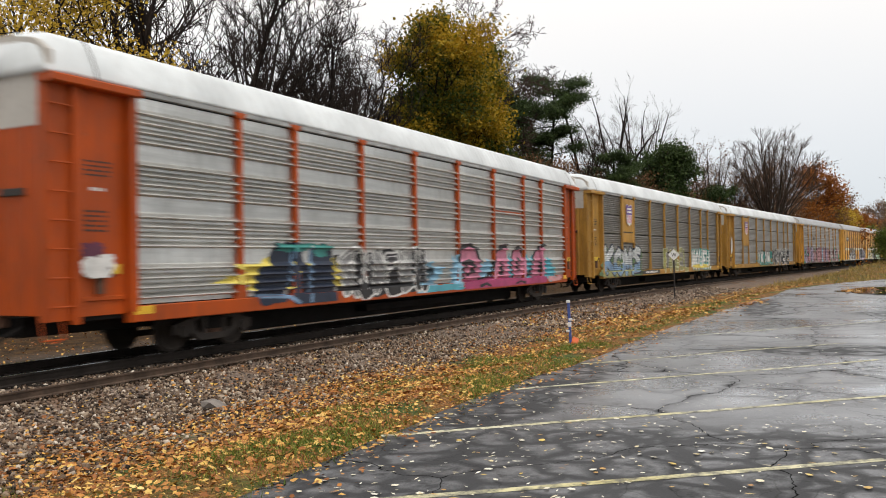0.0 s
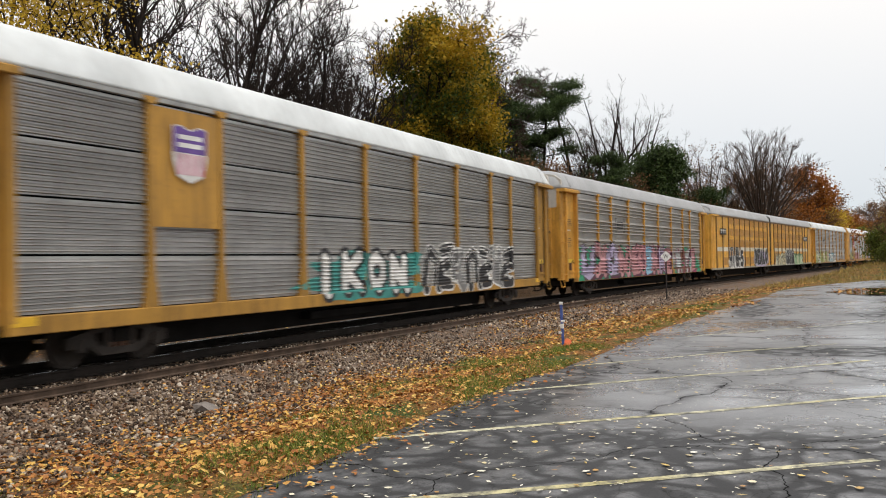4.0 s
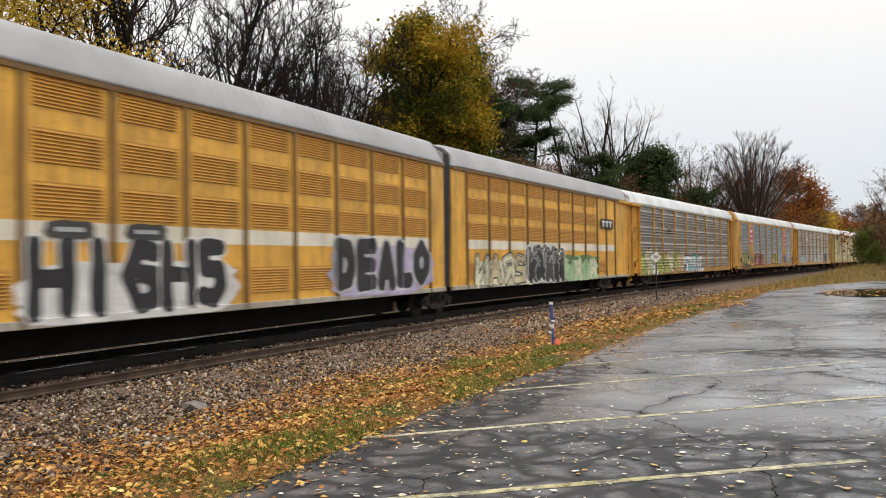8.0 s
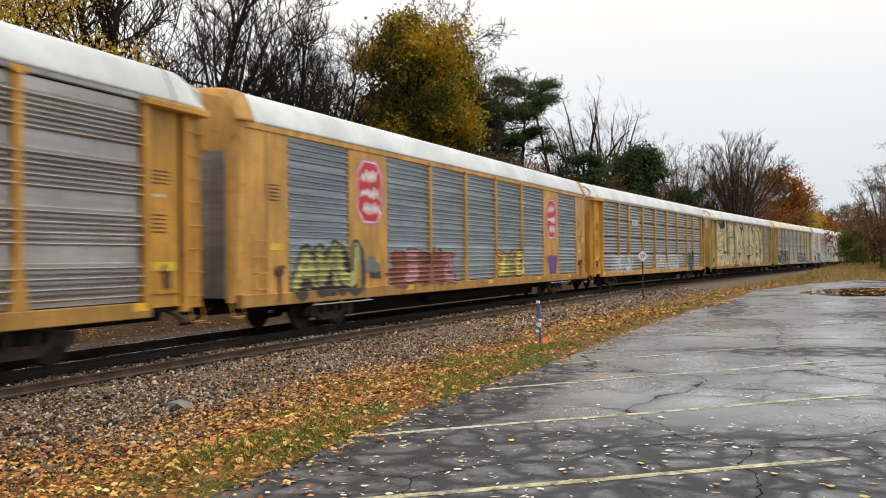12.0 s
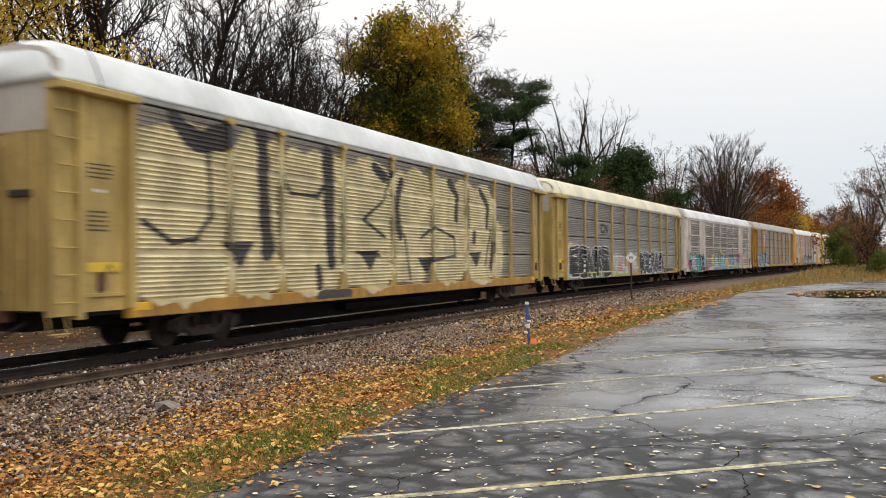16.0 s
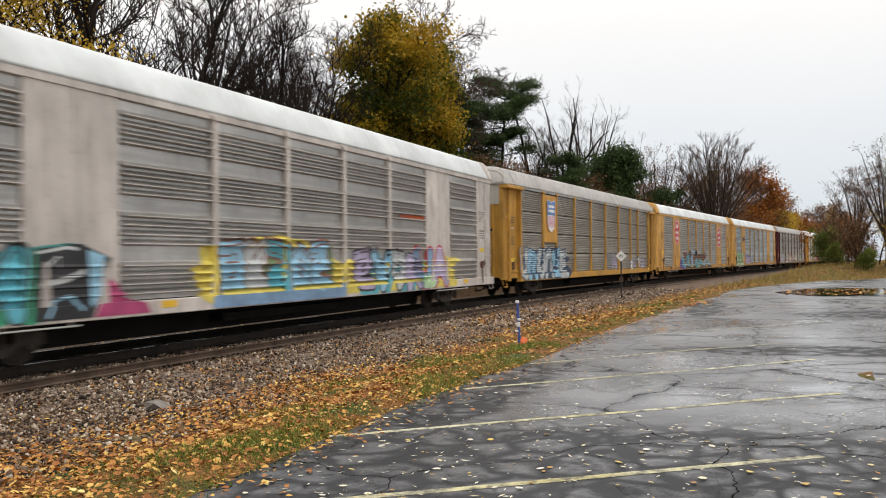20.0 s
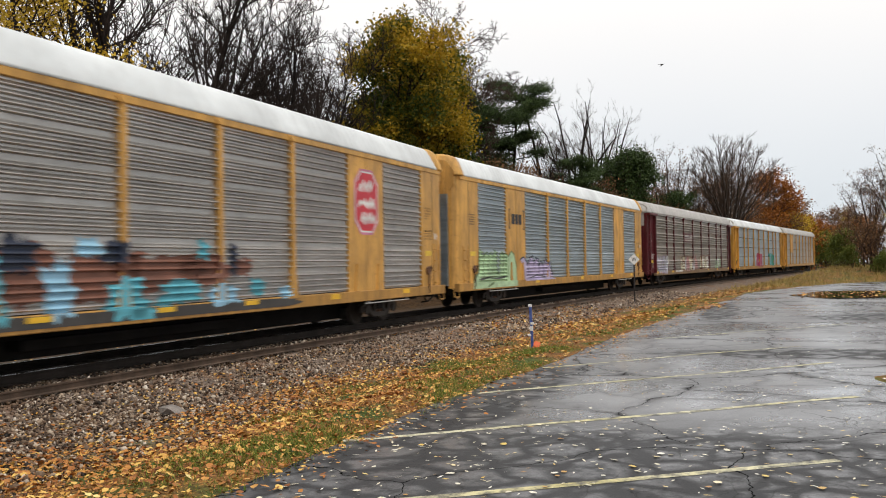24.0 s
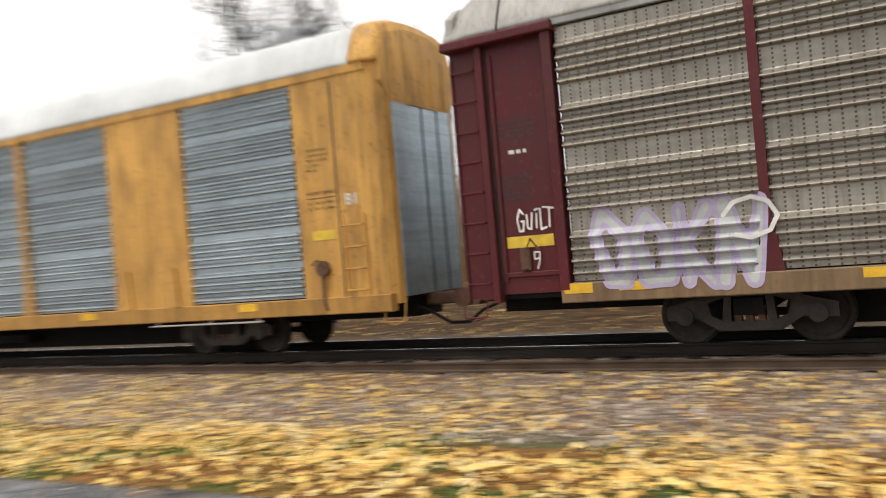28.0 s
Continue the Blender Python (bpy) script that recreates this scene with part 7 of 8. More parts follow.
# car covered in cream paint
c, q = rack("autorack car covered in cream graffiti with dark strokes", OLIVE, ROOF_WHITE, ZINC_BROWN, "fine", sill=MUSTARD)
for k, (a, b_) in enumerate(zip(BAYS[:7], BAYS[1:8])):
    blob(c, q, (a + b_) / 2, 2.85, (b_ - a) * 0.54, 1.85, S_["cream"], k + 2, 0.002, 0.16, "cream graffiti fill")
blob(c, q, 7.6, 2.2, 0.7, 1.1, S_["cream"], 9, 0.002, 0.3)
for wd_, lines in ((0.50, ([(-10.9, 4.75), (-10.2, 4.3), (-9.3, 4.6)], [(-8.0, 4.75), (-7.9, 3.2), (-7.75, 2.1)], [(-5.1, 4.6), (-5.05, 3.1), (-4.95, 1.8)])),
                   (0.32, ([(-0.8, 4.3), (-1.2, 3.4), (-0.9, 2.6)], [(2.9, 4.6), (3.6, 4.1), (3.5, 3.3)], [(5.8, 4.5), (6.6, 3.9), (6.5, 3.1)], [(5.2, 2.75), (5.15, 2.5)], [(-2.6, 4.6), (-1.9, 4.3)], [(7.1, 2.4), (6.9, 1.5)], [(-5.6, 1.6), (-5.5, 1.1)])),
                   (0.11, ([(-7.2, 3.9), (-6.8, 3.5), (-5.6, 3.5), (-5.3, 3.8)], [(-1.9, 2.5), (-3.2, 3.0), (-2.0, 3.6), (-1.5, 4.5)], [(-0.2, 1.2), (-0.6, 2.6)], [(0.6, 2.55), (1.6, 2.95), (3.3, 2.6), (3.4, 1.95), (0.7, 1.72)], [(6.9, 3.0), (6.3, 1.6)], [(-3.6, 2.05), (-2.2, 1.95)], [(-9.9, 4.2), (-9.8, 2.8), (-10.4, 2.2)], [(-11.8, 2.6), (-11.0, 2.2), (-10.2, 2.3)], [(4.6, 4.4), (4.7, 3.0), (4.4, 2.2)]))):
    for line in lines:
        swipe(line, S_["smoke"], wd_, 0.007, "dark graffiti stroke")
for yc, zc in ((-8.9, 2.1), (-2.9, 1.95), (0.9, 1.75), (5.3, 1.95)):
    me = Build().add([(0.007, yc - 0.6, zc + 0.12), (0.007, yc + 0.1, zc - 0.45), (0.007, yc + 0.6, zc + 0.16)], [(0, 1, 2)]).mesh("graffiti", S_["smoke"])
    painted(c, me, q)
blob(c, q, -4.9, 0.88, 0.9, 0.15, S_["smoke"], 3, 0.004, 0.1)

# cream-roofed car
c, q = rack("faded yellow autorack car with cream roof and black and white graffiti", OLIVE, ROOF_CREAM, ZINC_MID, "fine")
panel_on_side(c, "white_patch", -7.1, -4.5, 3.2, 3.85, ZINC, SKIN + 0.04, 0.004)
for path_ in ([(-5.95, 3.34), (-6.42, 3.34), (-6.42, 3.72), (-5.95, 3.72)], [(-5.72, 3.34), (-5.72, 3.72), (-5.22, 3.34), (-5.22, 3.72)]):
    sprayed(c, q, lambda Y, Z, f_=path_: stroke_field(Y, Z, [f_], 0.075), -6.7, -4.9, 3.1, 3.95, S_["smoke"], 0.05, "dark grey emblem stroke", "emblem_stroke")
blob(c, q, -11.4, 1.9, 0.7, 0.7, S_["rose"], 3, 0.002, 0.4)
blob(c, q, -11.5, 1.2, 0.6, 0.35, S_["sky"], 4, 0.004, 0.4)
blob(c, q, -11.5, 2.35, 0.55, 0.3, S_["cream"], 9, 0.005, 0.5)
letters(c, q, -11.5, 0.9, 6.6, 1.55, 5, [S_["black"], S_["black"], S_["smoke"], S_["white"]], 93, "black graffiti letters with white edges", 0.7, True, S_["grey"])
blob(c, q, -6.5, 0.95, 4.6, 0.14, S_["lime"], 5, 0.002, 0.3)
letters(c, q, -4.2, 1.1, 5.4, 0.9, 5, [S_["haze"], S_["rose"], S_["haze"]], 95)
letters(c, q, 1.7, 0.95, 6.4, 1.3, 5, [S_["black"], S_["navy"], S_["smoke"], S_["navy"], S_["white"]], 97, "navy and black graffiti letters with white edges", 0.64, True, S_["grey"])
blob(c, q, 6.5, 0.95, 5.0, 0.12, S_["smoke"], 6, 0.002, 0.3)

# grey-white broad-panel car
c, q = wide("grey-white autorack car with colourful graffiti along its base", CREAMY, ROOF_WHITE, ZINC, ZINC_MID, "cluster")
panel_on_side(c, "red_stripe", 5.0, 6.9, 3.1, 3.24, ORANGE, SKIN + 0.05, 0.006, "red stripe")
blob(c, q, -10.2, 1.4, 2.5, 0.66, S_["teal"], 3, 0.002, 0.25)
letters(c, q, -12.5, 0.95, 3.4, 1.2, 3, [S_["sky"], S_["haze"], S_["cyan"], S_["smoke"]], 101, "teal and pale graffiti letters", 0.6, True, S_["green"])
shape([(-9.05, 0.79), (-8.95, 2.02), (-8.0, 2.12), (-7.28, 1.86), (-7.75, 0.79)], S_["black"], 0.006, "black graffiti slab with pale lines")
shape([(-7.78, 0.95), (-7.85, 2.02), (-7.45, 1.9), (-7.55, 1.2)], S_["sky"], 0.009)
swipe([(-8.95, 1.95), (-8.3, 2.05), (-8.1, 2.02)], S_["haze"], 0.06, 0.010)
swipe([(-8.85, 1.4), (-8.3, 1.5), (-7.95, 1.62)], S_["haze"], 0.09, 0.010)
swipe([(-8.75, 0.85), (-8.6, 1.12), (-8.25, 1.2), (-8.0, 0.95)], S_["sky"], 0.07, 0.010)
swipe([(-8.75, 1.72), (-8.5, 1.9), (-8.5, 1.7)], S_["haze"], 0.05, 0.010)
shape([(-7.72, 0.79), (-7.3, 1.5), (-6.9, 1.12), (-6.4, 0.98), (-6.3, 0.79)], S_["magenta"], 0.005, "magenta graffiti wedge")
blob(c, q, -1.9, 1.5, 2.9, 0.78, S_["yellow"], 5, 0.002, 0.3)
letters(c, q, -4.1, 1.0, 4.7, 1.2, 5, [S_["sky"], S_["haze"], S_["cyan"], S_["sky"], S_["brown"]], 103, "light blue graffiti letters with yellow border", 0.62, True, S_["moss"])
sprayed(c, q, lambda Y, Z: np.maximum(Z - 1.06 - uneven(Y, Z, 3, 0.05), np.abs(Y + 1.5) - 2.9), -4.5, 1.5, 0.76, 1.3, S_["steel"], 0.012, "blue base of the letters")
blob(c, q, 5.4, 1.25, 3.9, 0.5, S_["yellow"], 7, 0.002, 0.4)
letters(c, q, 2.0, 0.95, 4.6, 1.05, 4, [S_["lilac"], S_["sky"], S_["haze"], S_["smoke"]], 105, "lilac and blue graffiti letters", 0.62, True, S_["cyan"])
shape([(8.1, 0.79), (8.3, 2.0), (8.62, 1.95), (9.75, 1.05), (9.65, 0.79)], S_["yellow"], 0.004, "yellow graffiti wedge")
letters(c, q, 6.2, 0.95, 2.6, 1.2, 2, [S_["steel"], S_["lilac"], S_["red"]], 109, "blue graffiti letters with red outline", 0.72, False)
blob(c, q, 7.2, 0.98, 0.5, 0.25, S_["palegreen"], 4, 0.013, 0.3)
blob(c, dict(style="flat", posts=[]), -12.6, 1.2, 0.5, 0.4, S_["magenta"], 8, 0.01, 0.5)

# gold shield car
c, q = rack("gold autorack car with blue shield emblem and pale blue graffiti", GOLD, ROOF_DIRTY, ZINC_BROWN, "fine")
emblem_panel(c, SAND)
shield(c, -8.2, 3.85, 1.15, 1.6, S_["blue"])
blob(c, q, -8.6, 1.55, 3.2, 0.72, S_["navy"], 2, 0.002, 0.4)
letters(c, q, -12.2, 0.9, 6.6, 1.3, 6, [S_["haze"], S_["sky"], S_["haze"], S_["navy"]], 111, "pale blue graffiti letters")
letters(c, q, 7.0, 1.2, 4.0, 0.5, 4, [S_["white"], S_["lilac"], S_["grey"]], 113)
letters(c, q, 1.6, 1.2, 2.4, 0.8, 2, [S_["grey"], S_["lilac"], S_["grey"]], 115)

# second octagon car
c, q = wide("amber autorack car with red octagon emblems and brown and cyan graffiti", AMBER, ROOF_WHITE, ZINC, ZINC_MID)
octagon(c, -8.1, 3.75, 1.45, 1.9)
octagon(c, 8.1, 3.6, 1.45, 1.9)
for yc, zc, ry, rz, sd in ((-5.0, 1.7, 1.0, 0.42, 1), (-3.6, 1.75, 0.7, 0.5, 2), (-2.0, 1.6, 1.1, 0.4, 3), (-0.4, 1.7, 1.2, 0.32, 4), (0.9, 1.75, 0.7, 0.28, 5), (2.3, 1.75, 0.3, 0.2, 6)):
    blob(c, q, yc, zc, ry, rz, S_["brown"], sd, 0.005, 0.55, "smeared brown graffiti" if sd == 1 else "")
for yc, zc, ry, rz, sd in ((-4.4, 1.5, 0.45, 0.5, 11), (-2.9, 1.4, 0.3, 0.45, 12), (-1.3, 1.2, 0.5, 0.38, 13), (0.2, 1.3, 0.6, 0.25, 14), (1.6, 1.2, 0.5, 0.22, 15), (-5.9, 1.3, 0.4, 0.4, 16), (2.8, 1.3, 0.25, 0.2, 17), (-2.2, 2.15, 0.3, 0.16, 18), (0.9, 2.15, 0.16, 0.22, 19), (-1.0, 0.92, 0.3, 0.16, 20), (3.9, 1.15, 0.2, 0.14, 21)):
    blob(c, q, yc, zc, ry, rz, S_["cyan"] if sd % 3 else S_["sky"], sd, 0.008, 0.6, "cyan graffiti splashes" if sd == 11 else "")
for yc, zc, ry, rz, sd in ((-3.7, 2.05, 0.35, 0.3, 31), (-1.6, 2.1, 0.3, 0.22, 32), (1.9, 1.9, 0.12, 0.35, 33)):
    blob(c, q, yc, zc, ry, rz, S_["ink"], sd, 0.010, 0.6)
blob(c, q, -6.4, 1.1, 0.9, 0.4, S_["purple"], 3, 0.004, 0.5)
blob(c, q, -1.0, 0.88, 5.4, 0.13, S_["smoke"], 4, 0.003, 0.1)
for y_ in (-3.6, -0.6, 2.2):
    panel_on_side(c, "sill_mark", y_, y_ + 0.5, 0.90, 1.0, YELLOW_MARK, 1.524, 0.004)

# broad-panel car with the bracket emblem
c, q = wide("amber autorack car with bracket emblem and pale green graffiti", AMBER, ROOF_WHITE, ZINC_BLUE, ZINC_BLUE)
bracket_logo(c, -8.1, 3.62, 1.7, 0.85, S_["black"], SKIN + 0.074)
fingers = [(-12.5, 1.15), (-12.1, 1.4), (-11.95, 2.15), (-11.8, 2.32), (-11.62, 2.2), (-11.5, 2.02), (-11.2, 2.2), (-11.0, 2.04), (-10.8, 2.2), (-10.6, 2.0), (-10.38, 2.3), (-10.18, 2.15), (-10.1, 1.35), (-9.92, 1.3), (-9.85, 2.1), (-9.65, 2.24), (-9.5, 2.05), (-9.3, 2.2), (-9.1, 2.02), (-8.75, 2.26), (-8.45, 2.1), (-8.2, 1.6)]
shape([(-12.6, 0.79), *fingers, (-8.15, 0.79)], S_["palegreen"], 0.003, "pale green finger-shaped graffiti letters")
swipe(fingers, S_["moss"], 0.07, 0.007)
for y_, z0_, z1_ in ((-11.5, 1.25, 1.95), (-11.0, 1.5, 1.98), (-10.6, 1.15, 1.9), (-9.5, 1.1, 2.0), (-9.1, 1.3, 1.95)):
    swipe([(y_, z0_), (y_ + 0.05, z1_)], S_["moss"], 0.05, 0.007)
swipe([(-11.9, 1.12), (-11.0, 1.2), (-10.2, 1.14), (-9.2, 1.2)], S_["smoke"], 0.06, 0.007)
swipe([(-11.2, 0.86), (-10.7, 0.98)], S_["moss"], 0.09, 0.007)
tops = [(-7.75, 1.92), (-7.35, 2.02), (-7.0, 1.78), (-6.7, 1.75), (-6.5, 2.0), (-6.2, 2.05), (-6.0, 1.72), (-5.75, 1.98), (-5.5, 1.92), (-5.35, 1.62), (-5.1, 1.82), (-4.85, 1.62), (-4.55, 1.95), (-4.3, 1.72), (-3.95, 1.82), (-3.75, 1.4), (-3.5, 1.2)]
shape([(-7.2, 0.97), (-7.3, 1.5), *tops, (-3.45, 0.97)], S_["lilac"], 0.003, "lilac graffiti letters with dark outline")
swipe(tops, S_["ink"], 0.07, 0.007)
for y_, z0_, z1_ in ((-6.75, 1.2, 1.7), (-6.0, 1.3, 1.7), (-5.4, 1.25, 1.6), (-4.85, 1.2, 1.6), (-4.3, 1.25, 1.7)):
    swipe([(y_, z0_), (y_ + 0.03, z1_)], S_["purple"], 0.05, 0.007)
swipe([(-6.6, 1.1), (-5.6, 1.2), (-4.6, 1.1)], S_["smoke"], 0.05, 0.007)

# maroon car
c, q = rack("maroon autorack car with weathered ribbed sides and white graffiti", MAROON, ROOF_DIRTY, ZINC_BROWN, "cluster", sill=BROWNSILL, cap=ROOF_DIRTY)
panel_on_side(c, "emblem_panel", -4.2, -1.6, 3.15, 3.85, MAROON, SKIN + 0.05, 0.02, "maroon emblem panel")
bl = Build().box(SKIN + 0.07, SKIN + 0.074, -4.0, -1.9, 3.25, 3.33).box(SKIN + 0.07, SKIN + 0.074, -4.0, -2.0, 3.40, 3.48).box(SKIN + 0.07, SKIN + 0.074, -4.0, -2.8, 3.58, 3.70)
for k in range(10):
    a0, a1 = math.pi * k / 9 * 1.2, math.pi * (k + 1) / 9 * 1.2
    bl.add([(SKIN + 0.074, -2.05 + r_ * math.cos(a_), 3.5 + r_ * math.sin(a_)) for r_, a_ in ((0.16, a0), (0.27, a0), (0.27, a1), (0.16, a1))], [(0, 1, 2, 3)])
part("emblem_bars", bl, SP["white"], c, "white wheel emblem with bars")
scrawl(c, [[(.16, .8), (.08, 1), (.0, .6), (.04, .1), (.14, .1), (.18, .5), (.1, .5)], [(.26, .75), (.27, .2), (.36, .15), (.40, .8)], [(.50, .2), (.52, .75)], [(.62, .95), (.62, .1), (.76, .18)], [(.70, 1.0), (1.0, .92)], [(.86, .96), (.84, .2)], [(.48, .92), (.56, .96)]],
       -12.89, 1.84, 0.64, 0.38, S_["white"], SKIN - 0.015, 0.032, "white scrawled word")
scrawl(c, [[(.0, .7), (.25, 1), (.22, 0)], [(.9, .6), (.6, .55), (.6, .95), (.95, .95), (.92, .5), (.75, 0)]], -12.80, 1.28, 0.26, 0.27, S_["white"], SKIN - 0.015, 0.028, "white scrawled number")
letters(c, q, -11.7, 1.05, 2.5, 0.95, 4, [S_["haze"], S_["haze"], S_["lilac"]], 141, "worn white graffiti", 0.2, False)
scrawl(c, [[(0, .6), (.2, .9), (.55, 1), (.85, .85), (1, .5), (.85, .15), (.5, 0), (.2, .1)]], -9.75, 1.5, 0.7, 0.55, S_["white"], SKIN + 0.13, 0.06)
letters(c, q, -5.2, 1.1, 5.2, 0.9, 6, [S_["pale"], S_["haze"], S_["rose"], S_["brown"]], 143)
letters(c, q, 1.0, 1.15, 3.0, 0.9, 4, [S_["pale"], S_["white"], S_["brown"]], 145)
letters(c, q, 6.6, 1.2, 2.4, 0.6, 3, [S_["palegreen"], S_["white"], S_["grey"]], 147)
for y_ in (-11.3, -8.1, -2.0, 3.4, 7.0):
    panel_on_side(c, "sill_mark", y_, y_ + 0.5, 0.88, 1.01, YELLOW_MARK, 1.512, 0.004)
bars(c, -7.0, 0.90, 2.2, 1, S_["white"], 1.512, 0.1, 4, 0.12)

# last two cars
c, q = rack("gold autorack car with pale blue-grey sides and white roof", SAND, ROOF_WHITE, ZINC_BLUE, "fine")
letters(c, q, -2.8, 1.1, 3.2, 1.2, 3, [S_["magenta"], S_["magenta"], S_["red"]], 151, "magenta graffiti letters")
letters(c, q, 4.4, 1.1, 2.8, 1.2, 3, [S_["green"], S_["cyan"], S_["teal"]], 153, "green graffiti letters")
c, q = rack("gold autorack car with brown-grey sides at the train's end", SAND, ROOF_DIRTY, ZINC_BROWN, "fine")
emblem_panel(c, SAND)


# ---- trees ----
BARK = plain("dark_wet_bark", (0.021, 0.016, 0.0135), 0.95, 0, 0.35, 3.0, 0.5, 0.1)
BARK_GREY = plain("grey_bark", (0.060, 0.046, 0.037), 0.95, 0, 0.35, 3.0, 0.5, 0.1)
DARK_TWIG = plain("dark_twigs", (0.030, 0.022, 0.018), 0.95, 0, 0.3, 2.0, 0, 0.1)
TWIG = plain("brown_twigs", (0.070, 0.048, 0.040), 0.95, 0, 0.3, 2.0, 0, 0.1)


GOLDLEAF = island_mat("golden_leaves", [(0.0, (0.24, 0.15, 0.02)), (0.5, (0.58, 0.38, 0.03)), (1.0, (0.72, 0.52, 0.07))], 0.55, 0.1, (0.5, 0.4), 0.3)


def limb(bl, pts, radii, n):
    rings = []
    for i, p_ in enumerate(pts):
        d = (pts[min(i + 1, len(pts) - 1)] - pts[max(i - 1, 0)]).normalized()
        a = d.cross(Vector((0.31, 0.94, 0.12))).normalized()
        b_ = d.cross(a)
        rings.append([p_ + (a * math.cos(q_) + b_ * math.sin(q_)) * radii[i] for q_ in (2 * math.pi * k / n for k in range(n))])
    bl.sweep(rings, caps=False)


def skeleton(seed, height, trunk_r, counts, spread=0.9, clear=0.25, droop=0.0, lens=(0.42, 0.5, 0.5, 0.5), forks=1, wob=0.12, up=0.35, thick=(0.45, 0.68), lean_by=None):
    """A branching tree. Returns thick wood, twigs and the twig ends."""
    r = random.Random(seed)
    wood, twigs, tips = Build(), Build(), []

    def grow(start, d, length, rad, level):
        nseg = (7, 5, 4, 3, 2)[min(level, 4)]
        pts, dirs = [start], []
        cur = d.copy()
        for i in range(nseg):
            cur = (cur + Vector((r.gauss(0, wob), r.gauss(0, wob), r.gauss(0, wob) + up * 0.12 - droop * (level > 0) * 0.15))).normalized()
            pts.append(pts[-1] + cur * (length / nseg))
            dirs.append(cur.copy())
        radii = [rad * (1 - 0.75 * i / nseg) + (0.009 if level > 1 else 0.004) for i in range(nseg + 1)]
        limb(wood if level < 2 else twigs, pts, radii, (8, 5, 4, 3, 3)[min(level, 4)])
        if level >= len(counts):
            tips.append((pts[-1], cur))
            tips.append((pts[-2], cur))
            return
        for k in range(counts[level]):
            f = (clear if level == 0 else 0.18) + (1 - (clear if level == 0 else 0.18)) * (k + r.random()) / counts[level]
            f = min(f, 0.99)
            i = min(int(f * nseg), nseg - 1)
            base = pts[i].lerp(pts[i + 1], f * nseg - i)
            ax = dirs[i]
            side = ax.cross(Vector((r.gauss(0, 1), r.gauss(0, 1), r.gauss(0, 1)))).normalized()
            nd = (ax * r.uniform(0.35, 0.8) + side * spread * r.uniform(0.7, 1.2) + Vector((0, 0, up * r.random()))).normalized()
            ln = length * lens[min(level, 3)] * r.uniform(0.7, 1.2) * (1.15 - 0.55 * f)
            grow(base, nd, ln, radii[i] * r.uniform(*thick), level + 1)

    for k in range(forks):
        dev = lean_by or 0.05 + 0.10 * (forks > 1)
        lean = Vector((r.gauss(0, dev), r.gauss(0, dev), 1)).normalized()
        if lean_by:
            lean = Vector((lean_by * math.cos(k * 2.4) * (0.4 + 0.6 * k / forks), lean_by * math.sin(k * 2.4) * (0.4 + 0.6 * k / forks), 1)).normalized()
        grow(Vector((0.35 * k - 0.17 * (forks - 1), 0.2 * (k % 2), -0.3)), lean, height * r.uniform(0.85, 1.0) * (1 - 0.34 * (k / forks) ** 2 if lean_by else 1), trunk_r, 0)
    return wood, twigs, tips


def foliage(tips, seed, per, size, spread, material, name="crown", flat=0.6):
    r = np.random.default_rng(seed)
    p_ = np.array([t_[0] for t_ in tips])
    p_ = np.repeat(p_, per, 0) + r.normal(0, spread, (len(tips) * per, 3)) * np.array((1, 1, 0.75))
    return scatter_mesh(name, [LEAF, LEAF_B], p_, r.uniform(0.6, 1.25, len(p_)) * size, material, 0.9, seed, (0.8, 1.2))


TREE_KINDS = {}


